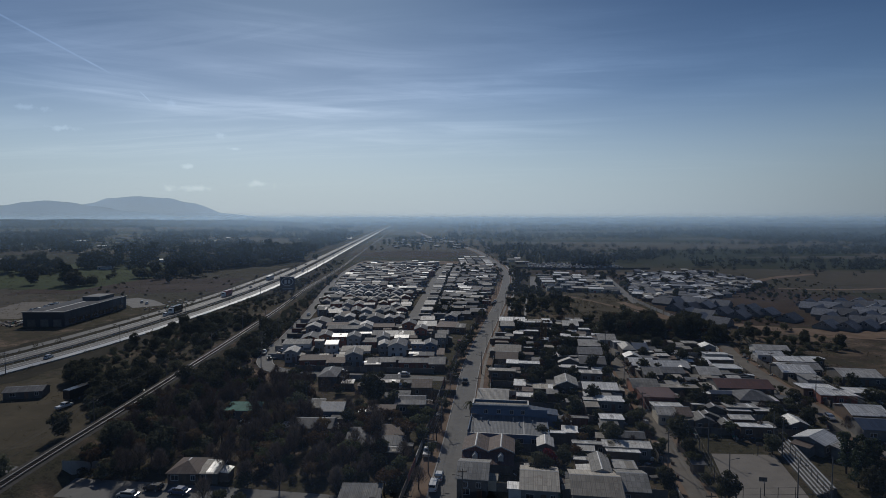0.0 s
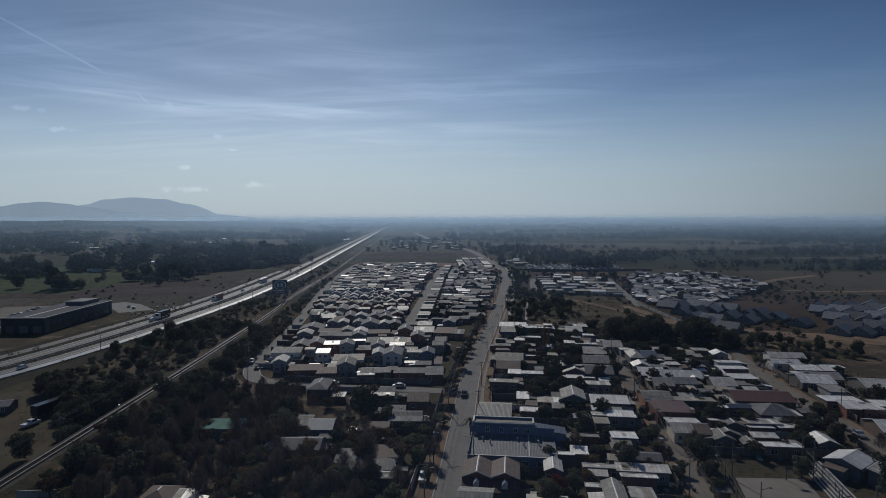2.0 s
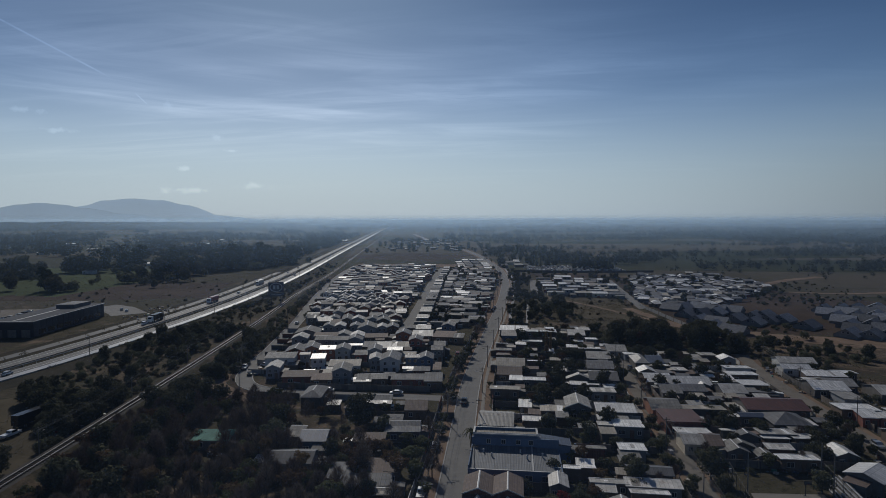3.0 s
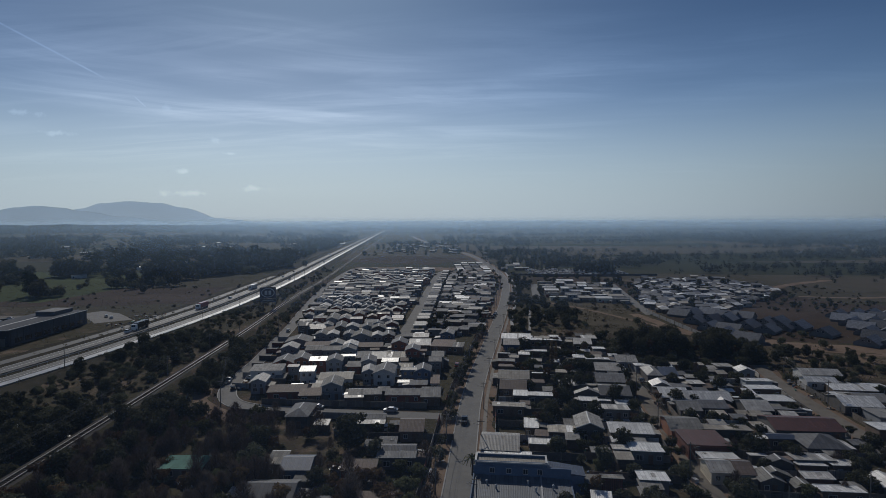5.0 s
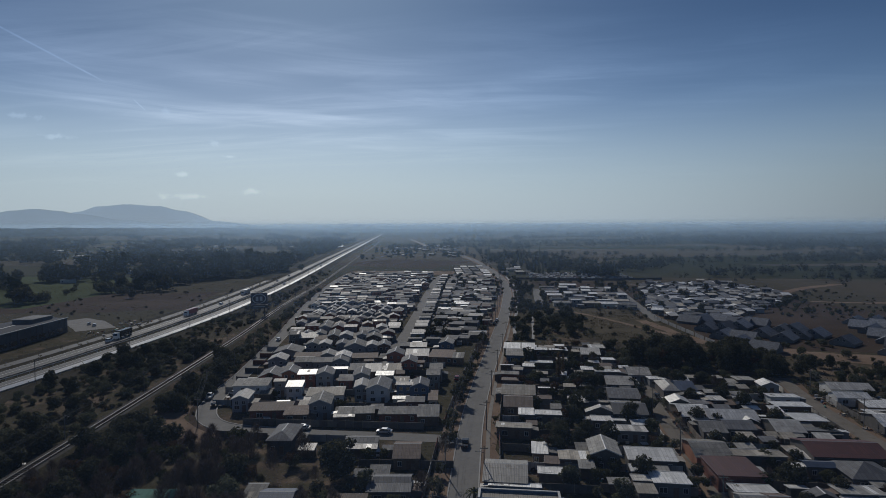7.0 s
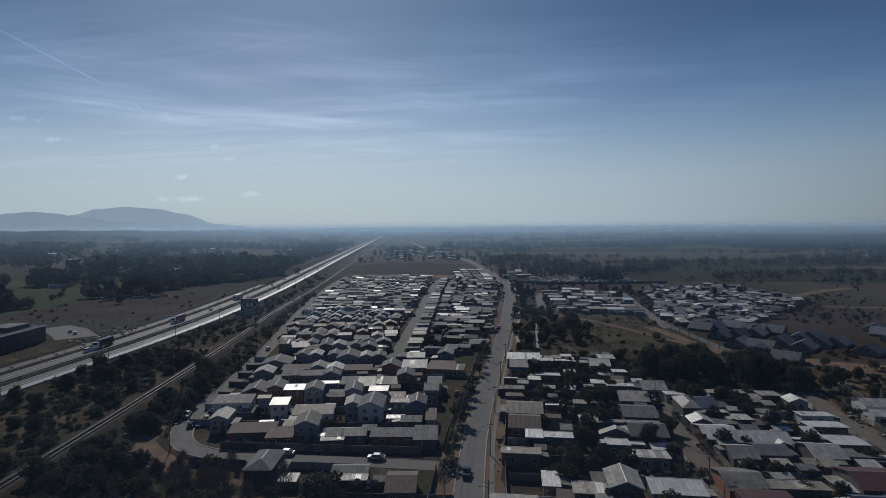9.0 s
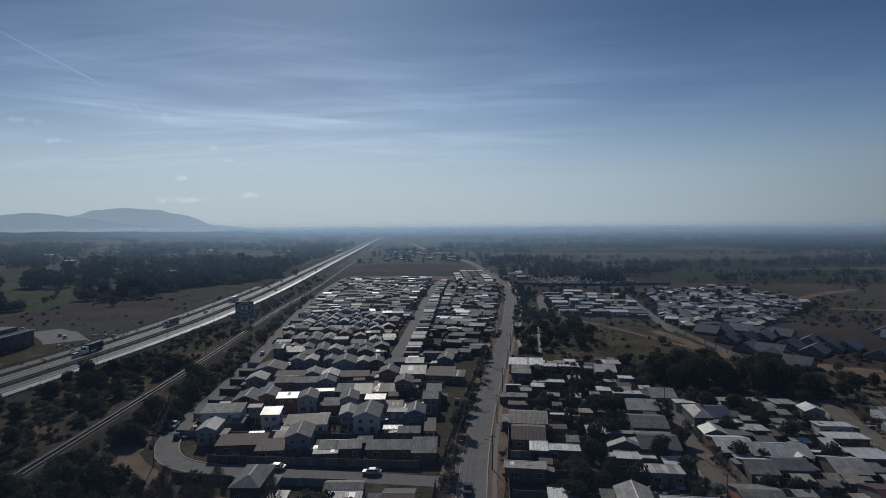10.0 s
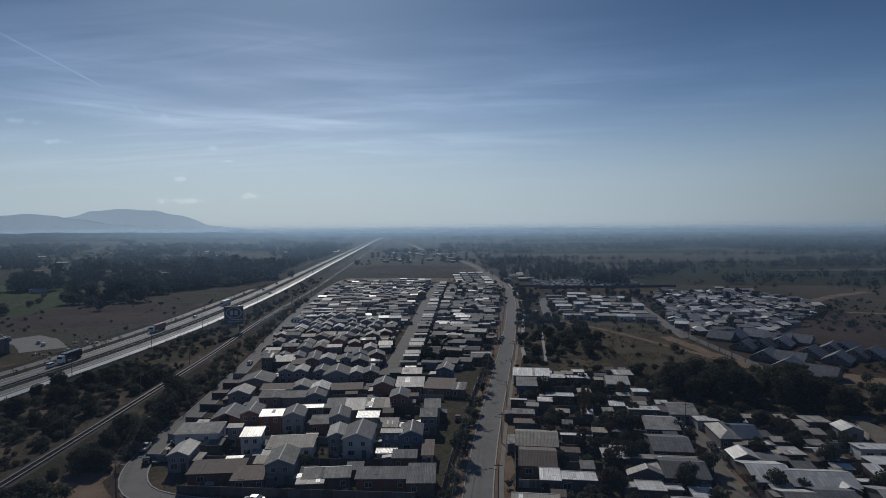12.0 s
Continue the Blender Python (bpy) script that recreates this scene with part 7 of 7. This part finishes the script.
for i in range(16):
    a = 2 * math.pi * i / 16
    fr_s = Shape()
    prev = None
    for k in range(6):
        t = k / 5
        c = Vector((0.1 + math.cos(a) * 2.1 * t, math.sin(a) * 2.1 * t, 3.0 + (0.9 if i % 2 else 0.5) * math.sin(math.pi * t * 0.9) - 0.8 * t * t))
        w = Vector((-math.sin(a), math.cos(a), 0)) * 0.24 * (1 - 0.75 * t)
        if prev:
            fr_s.poly([prev[0] - prev[1], prev[0] + prev[1], c + w, c - w], [(0, 1, 2, 3)])
        prev = (c, w)
    piece("frond", fr_s.mesh("frond", OLIVE), palm)
TREES["palm"] = palm

tree_rnd = random.Random(77)
PLANTS = []


def plant(key, x, y, size=1.0, z=0.0):
    PLANTS.append((key, x, y, size * tree_rnd.uniform(0.9, 1.12), size * tree_rnd.uniform(0.88, 1.12), tree_rnd.uniform(0, 360)))


def scatter(keys, count, x0, x1, y0, y1, lo, hi, gap=1.0, slope=None, tries=6):
    for i in range(count):
        for k in range(tries):
            y = tree_rnd.uniform(y0, y1)
            x = tree_rnd.uniform(x0, x1) + (slope(y) if slope else 0)
            if clear(x, y, gap):
                plant(tree_rnd.choice(keys), x, y, tree_rnd.uniform(lo, hi))
                break


# trees that stand out
for key, x, y, size in (("broad2", -25.5, 179.5, 1.25), ("broad2", -45.2, 165.5, 0.95), ("broad2", -47, 176, 0.95), ("poplar", 39.5, 265, 0.75), ("poplar", 41.5, 267, 0.6), ("olive", -9.2, 152.5, 1.2), ("palm", 4.6, 166, 1.3), ("crimson", 21.4, 131.5, 1.1), ("broad2", -102.6, 148.5, 0.95), ("broad", 57.0, 148, 1.1), ("pine", 88.0, 131, 0.8)):
    plant(key, x, y, size)
for key, x, y, size in (("pine", 90.0, 127, 0.85), ("pine", 86.0, 124, 0.75), ("pine", 93, 131, 0.7), ("broad", 86, 120, 0.9), ("broad", 34.5, 216, 0.85), ("broad2", -139.4, 297, 0.85), ("pine", -140, 299, 0.55), ("olive", -34, 229, 0.8), ("autumn", -86.8, 396, 0.9), ("olive", 10.2, 158, 0.7), ("olive", -8.5, 147, 1.1), ("olive", -7.5, 161, 1.0), ("bare", -6.4, 172, 0.9), ("bare", -5.6, 150, 0.8)):
    plant(key, x, y, size)
# the dark belt of trees behind the side-street rows
for i in range(34):
    t = tree_rnd.random()
    plant(tree_rnd.choice(("broad2", "broad2", "broad", "bush", "olive", "autumn")), 76 + t * 48 + tree_rnd.uniform(-3, 3), 294 - t * 18 + tree_rnd.uniform(-8, 9), tree_rnd.uniform(0.7, 1.2))
for i in range(20):
    plant(tree_rnd.choice(("broad2", "broad2", "olive", "broad", "autumn")), 88 + tree_rnd.uniform(-14, 14), 296 + tree_rnd.uniform(-9, 10), tree_rnd.uniform(0.9, 1.5))
for i in range(9):
    plant("broad2", 112 + tree_rnd.uniform(-6, 8), 288 + tree_rnd.uniform(-7, 7), tree_rnd.uniform(1.0, 1.4))
scatter(("bush", "bush", "scrub", "shrub", "broad", "olive"), 46, 112, 170, 250, 286, 0.5, 1.0, 1.2)
PLOTS += [(-84, 222, 6), (-78, 213, 6), (-70, 208, 5)]
# yards of the old quarter
scatter(("broad", "olive", "broad", "autumn", "bush", "bare", "olive", "bush"), 165, 12, 58, 116, 322, 0.45, 0.9, 0.15, lambda y: (y - 116) * 0.08)
scatter(("broad", "olive", "bush", "bush", "bare"), 95, 64, 104, 150, 262, 0.4, 0.8, 0.15)
scatter(("broad", "olive", "bush"), 16, 116, 145, 150, 250, 0.5, 0.9, 1.0)
scatter(("broad", "bush", "broad2"), 20, 90, 125, 108, 140, 0.5, 0.9, 1.0)
scatter(("olive", "bush", "shrub", "broad"), 40, -66, -14, 222, 330, 0.35, 0.65, 0.3)
scatter(("bush", "shrub", "olive", "broad"), 60, -95, 30, 335, 700, 0.5, 0.9, 0.3)
# gardens and thickets between the underpass road and the cross street
scatter(("bare", "bare", "bush", "scrub", "olive", "bare", "autumn", "autumn"), 120, -92, -30, 122, 204, 0.6, 1.05, 0.8)
scatter(("bare", "bush", "olive", "broad"), 30, -32, -11, 122, 200, 0.5, 0.85, 0.8)
# street trees on the verges of the main street
for y in range(112, 330, 9):
    if tree_rnd.random() < 0.92:
        plant(tree_rnd.choice(("olive", "broad", "bush", "olive", "bare")), street_x(MAIN, y) - 5.4 + tree_rnd.uniform(-0.8, 0.8), y + tree_rnd.uniform(-2, 2), tree_rnd.uniform(0.65, 1.1))
    if tree_rnd.random() < 0.4:
        plant(tree_rnd.choice(("olive", "broad", "shrub")), street_x(MAIN, y) + 6.6 + tree_rnd.uniform(-0.5, 0.5), y + tree_rnd.uniform(-2, 2), tree_rnd.uniform(0.35, 0.6))
for y in range(335, 700, 8):
    for s in (-7.2, 7.0, 10.5, 13.5):
        if tree_rnd.random() < (0.35 if s < 0 else 0.48):
            plant(tree_rnd.choice(("olive", "broad", "bush", "bush")), street_x(MAIN, y) + s + tree_rnd.uniform(-1.2, 1.2), y + tree_rnd.uniform(-3, 3), tree_rnd.uniform(0.55, 0.95))
# railway and highway banks
RAIL_XY = [(p[0], p[1]) for p in RAIL]
scatter(("bush", "bush", "shrub", "scrub", "bush", "broad"), 190, -44, -6, 118, 205, 0.7, 1.25, 0.2, lambda y: street_x(RAIL_XY, y))
scatter(("scrub", "shrub", "scrub", "shrub", "bush"), 190, -44, -6, 200, 340, 0.5, 1.0, 0.2, lambda y: street_x(RAIL_XY, y))
scatter(("bush", "bush", "broad"), 30, -24, -7, 205, 330, 0.6, 1.1, 0.2, lambda y: street_x(RAIL_XY, y))
scatter(("bush", "bush", "broad", "olive", "shrub"), 90, 5, 17, 215, 300, 0.7, 1.2, 0.4, lambda y: street_x(RAIL_XY, y))
scatter(("bare", "bare", "bush", "autumn", "scrub", "olive", "bare"), 170, -90, -48, 124, 200, 0.7, 1.2, 0.3)
scatter(("bare", "bare", "bush", "bare", "scrub", "olive", "autumn"), 130, -50, -11, 112, 168, 0.7, 1.15, 0.1)
scatter(("bush", "shrub", "scrub", "broad"), 150, 5, 24, 125, 215, 0.7, 1.3, 0.2, lambda y: street_x(RAIL_XY, y))
scatter(("scrub", "shrub", "scrub", "bush"), 190, -38, -7, 300, 520, 0.6, 1.15, 0.6, lambda y: street_x([(p[0], p[1]) for p in RAIL], y))
scatter(("shrub", "scrub", "bush", "bush"), 230, 5, 21, 205, 560, 0.5, 1.0, 0.4, lambda y: street_x([(p[0], p[1]) for p in RAIL], y))
scatter(("shrub", "bush", "scrub"), 60, -30, -6, 420, 760, 0.7, 1.2, 0.6, lambda y: street_x([(p[0], p[1]) for p in RAIL], y))
scatter(("bush", "bush", "shrub", "broad"), 150, -46, -7, 150, 330, 0.5, 0.9, 0.2, lambda y: street_x(RAIL_XY, y))
# the waste ground across the canal
scatter(("scrub", "shrub", "scrub", "bush", "bush"), 70, 44, 122, 300, 450, 0.4, 1.2, 0.8)
scatter(("bush", "broad", "olive"), 50, 34, 62, 340, 640, 0.6, 1.0, 0.8, lambda y: (y - 340) * 0.045)
scatter(("scrub", "shrub", "scrub", "bush"), 110, 205, 320, 395, 560, 0.5, 1.0, 0.6)
# waste ground and plots round the tree belt
scatter(("scrub", "bush", "shrub", "bush", "olive"), 130, 66, 175, 258, 330, 0.5, 1.2, 0.8)
scatter(("bush", "bush", "broad"), 24, 50, 74, 360, 450, 0.7, 1.2, 0.6)
# between the inner street and the main street
scatter(("broad", "bush", "olive", "bush"), 150, 6, 44, 335, 690, 0.5, 0.95, 0.0, lambda y: street_x(ALLEY, min(y, 685)))
scatter(("olive", "broad", "bush"), 60, 40, 150, 480, 640, 0.5, 0.9, 0.3)
scatter(("bush", "broad", "olive", "bush", "shrub"), 170, 128, 262, 412, 600, 0.5, 1.0, 0.0)
scatter(("bush", "olive", "broad"), 110, -95, -30, 335, 690, 0.45, 0.8, 0.0)
scatter(("broad", "bush", "olive", "bush"), 70, 14, 56, 118, 320, 0.6, 1.0, 0.0, lambda y: (y - 116) * 0.08)
scatter(("broad", "bush", "olive", "bush"), 70, 64, 108, 140, 262, 0.55, 0.95, 0.0)
scatter(("broad", "bush", "bush"), 26, 114, 150, 140, 262, 0.5, 0.9, 0.0)
scatter(("broad2", "bush", "pine"), 90, -150, 60, 1010, 1500, 0.8, 1.3, 1.0)
# beyond the highway
scatter(("bush", "bush", "broad2"), 16, -560, -230, 440, 600, 0.9, 1.7, 3.0)
scatter(("shrub", "scrub"), 46, -300, -180, 400, 580, 0.6, 1.2, 1.0)
for cx, cy, k in ((-398, 655, 12), (-390, 690, 8), (-276, 561, 9), (-281, 620, 11), (-277, 660, 12), (-246, 695, 12), (-218, 786, 10), (-427, 590, 9), (-450, 600, 7), (-315, 490, 5), (-303, 574, 5), (-235, 735, 9)):
    for i in range(k):
        plant(tree_rnd.choice(("broad2", "pine", "broad2")), cx + tree_rnd.gauss(0, 13), cy + tree_rnd.gauss(0, 8), tree_rnd.uniform(1.5, 2.6) * (0.7 if cy < 600 else 1.0))
        plant("bush", cx + tree_rnd.gauss(0, 15), cy - 4 + tree_rnd.gauss(0, 9), tree_rnd.uniform(1.6, 2.8))
for y in range(880, 1420, 9):
    plant(tree_rnd.choice(("pine", "broad2", "pine")), street_x(EDGE, y) - 48 - tree_rnd.uniform(0, 22), y, tree_rnd.uniform(1.0, 1.5))
for i in range(60):
    y = tree_rnd.uniform(720, 1100)
    plant(tree_rnd.choice(("broad2", "pine", "poplar2", "broad2")), tree_rnd.uniform(55, 175), y, tree_rnd.uniform(0.9, 1.4))
scatter(("bush", "shrub", "olive"), 40, 74, 140, 455, 570, 0.6, 1.0, 0.3)
for x, y in ((98, 700), (103, 704), (110, 712), (160, 676), (168, 684), (172, 668), (95, 900), (101, 905), (107, 909)):
    plant("poplar2", x, y, tree_rnd.uniform(0.9, 1.2))


def grow():
    """The nearest plants stand alone; those past them are joined, kind by kind."""
    low = ("shrub", "scrub", "bush")
    rest = {}
    for group, limit in ((low, 290), (tuple(k for k in TREES if k not in low), 290)):
        mine = sorted((p for p in PLANTS if p[0] in group), key=lambda p: math.hypot(p[1], p[2] - 60))
        used = set()
        for i, (key, x, y, wide, tall, turn) in enumerate(mine):
            m = pose(x, y, 0, 0, 0, turn) @ Matrix.Diagonal((wide, wide, tall, 1))
            if i < limit:
                ob = TREES[key] if key not in used else copy_thing(TREES[key], Matrix.Identity(4))
                used.add(key)
                ob.matrix_basis = m
            else:
                rest.setdefault(key, []).append((m, y))
    for key, spots in rest.items():
        crown = [o for o in TREES[key].children if o.name.startswith("crown")]
        if not crown:
            continue
        me = crown[0].data
        co = np.empty(len(me.vertices) * 3)
        me.vertices.foreach_get("co", co)
        k = 3 if key == "bare" else 4
        co = co.reshape(-1, k, 3)
        parts = []
        for m, y in spots:
            thin = 1 if y < 320 else 2 if y < 500 else 4
            q = co[::thin]
            mid = q.mean(1, keepdims=True)
            q = (mid + (q - mid) * thin ** 0.5).reshape(-1, 3)
            M = np.array(m)
            parts.append(q @ M[:3, :3].T + M[:3, 3])
        pts = np.concatenate(parts)
        n = len(pts) // k
        out = bpy.data.meshes.new("thicket")
        out.from_pydata(pts.tolist(), [], np.arange(n * k).reshape(n, k).tolist())
        out.materials.append(me.materials[0])
        tagged(piece("far_" + key + "_growth", out), "further growth: " + TREES[key]["label"], "vegetation", kind="stuff")


def woods(name, label, spots, seed, material=FAR_LEAF, each=26):
    """Far trees joined into one mesh of leaf sprays."""
    r = np.random.RandomState(seed)
    chunks = []
    base = leaf_cloud([(0, 0, 0.62, 0.42, 0.42, 0.40), (0.15, 0.1, 0.38, 0.45, 0.45, 0.30)], each * 12, 0.15, seed)
    base = base.reshape(12, each * 4, 3)
    for i, (x, y, h) in enumerate(spots):
        c = base[i % 12] * np.array([h, h, h]) * r.uniform(0.85, 1.2, 3)
        chunks.append(c + np.array([x, y, 0]))
    pts = np.concatenate(chunks)
    tagged(piece(name, quads(name, pts, material)), label, "woods" if each > 10 else "grass", kind="stuff")


wr = random.Random(99)
spots = []
for i in range(140):
    cx, cy = wr.uniform(-3200, 3000), wr.uniform(700, 4300) ** 1.0
    if abs(cx) > cy * 0.95:
        continue
    n, ang, long = wr.randint(18, 44), wr.choice((0.05, -0.1, 1.45, 0.2)), wr.uniform(60, 260)
    for k in range(n):
        t = wr.uniform(-0.5, 0.5)
        spots.append((cx + math.cos(ang) * long * t + wr.gauss(0, 7), cy + math.sin(ang) * long * t + wr.gauss(0, 7), wr.uniform(8, 19)))
spots = [(x, y, h) for x, y, h in spots if not (street_x(EDGE, min(y, 3700)) - 45 < x < street_x(MAIN, min(y, 2200)) + 40) and not (x < -150 and y < 700)]
woods("far_woods", "distant dark hedgerows and copses on the plain", spots, 4)
spots = []
for i in range(78):
    cy = 640 + 1500 * wr.random() ** 1.5
    cx, wide = wr.uniform(-1.0 * cy, -200), wr.uniform(10, 60)
    if -840 < cx < -250 and cy < 900:
        continue
    for k in range(int(wide * wr.uniform(0.35, 0.8))):
        spots.append((cx + wr.gauss(0, wide), cy + wr.gauss(0, 9), wr.uniform(7, 20)))
spots += [(street_x(EDGE, y) - wr.uniform(25, 29), y, wr.uniform(0.8, 2.6)) for y in (wr.uniform(190, 720) for i in range(170))]
spots += [(street_x(EDGE, y) - wr.uniform(9.5, 13.5), y, wr.uniform(0.5, 1.3)) for y in (wr.uniform(190, 720) for i in range(420))]
spots += [(street_x(EDGE, y) + wr.uniform(1.5, 5), y, wr.uniform(0.5, 1.6)) for y in (wr.uniform(190, 720) for i in range(420))]
edge_growth = spots[-1010:]
del spots[-1010:]
spots += [(wr.gauss(-262, 36), wr.uniform(690, 1000), wr.uniform(8, 18)) for i in range(95)]
spots += [(street_x(EDGE, y) - wr.uniform(46, 110), y, wr.uniform(11, 20)) for y in (wr.uniform(1150, 1520) for i in range(150))]
spots = [(x, y, h) for x, y, h in spots if x < street_x(EDGE, y) - 42]
woods("far_orchard_trees", "scattered dark trees and orchards west of the highway", spots, 6)
woods("highway_scrub", "dry bushes lining the highway verges", edge_growth, 7, SCRUB, 12)
spots = []
for i in range(46):
    cy = 640 + 2600 * wr.random() ** 1.4
    cx, long = wr.uniform(0.12 * cy, 0.95 * cy), wr.uniform(0.1, 0.5) * cy
    for k in range(int(long / 5)):
        t = wr.uniform(-0.5, 0.5)
        spots.append((cx + long * t, cy + long * t * 0.06 + wr.gauss(0, 2.5), wr.uniform(4, 11)))
spots += [(wr.uniform(700, 1700), wr.uniform(1250, 2100), wr.uniform(9, 19)) for i in range(1700)]
spots += [(wr.uniform(230, 420), wr.uniform(560, 720), wr.uniform(3, 7)) for i in range(24)]
spots += [(wr.uniform(45, 330), wr.uniform(760, 1000), wr.uniform(5, 12)) for i in range(90)]
spots += [(wr.gauss(cx, 9), wr.gauss(cy, 6), wr.uniform(9, 17)) for cx, cy in ((150, 690), (171, 678), (160, 680), (140, 800), (120, 800), (100, 985), (112, 1000), (88, 995), (210, 760), (250, 800)) for i in range(8)]
spots = [(x, y, h) for x, y, h in spots if not (330 < x < 520 and 980 < y < 1080)]
woods("far_valley_trees", "dark trees and thickets on the valley floor", spots, 8)


def tufts(name, label, count, areas, seed, material, lo=0.5, hi=1.3):
    spots = []
    taken = {(round(px + dx), round(py + dy)) for line, half in LINES if half < 12 for px, py in line for dx in range(-int(half + 1), int(half + 2)) for dy in range(-3, 4)}
    for i in range(count):
        x0, x1, y0, y1, bend = wr.choice(areas)
        y = wr.uniform(y0, y1)
        x = wr.uniform(x0, x1) + (bend(y) if bend else 0)
        if (round(x), round(y)) not in taken and noise.noise((x * 0.07, y * 0.07, seed)) > -0.15:
            spots.append((x, y, wr.uniform(lo, hi)))
    woods(name, label, spots, seed, material, 5)


def along_rail(y):
    return street_x(RAIL_XY, y)


tufts("dry_grass", "dry grass tufts and weeds on waste ground", 7500, ((44, 122, 298, 455, None), (44, 122, 298, 455, None), (60, 175, 240, 300, None), (104, 150, 100, 260, None)), 41, SCRUB, 0.6, 1.9)
tufts("bank_grass", "rough dry grass on the railway banks", 6500, ((-46, -5, 118, 560, along_rail), (5, 24, 118, 560, along_rail)), 42, SCRUB, 0.5, 1.4)
tufts("field_weeds", "low weeds and stubble in the fields", 8000, ((-420, -185, 300, 640, None), (-420, -185, 300, 640, None), (-120, 5, 725, 1000, None)), 43, SCRUB, 0.6, 1.9)
tufts("yard_weeds", "green weeds and low plants in the yards", 5200, ((-90, -12, 114, 204, None), (10, 56, 114, 322, None), (62, 106, 140, 264, None), (-72, -10, 216, 330, None)), 44, OLIVE, 0.5, 1.2)
grow()
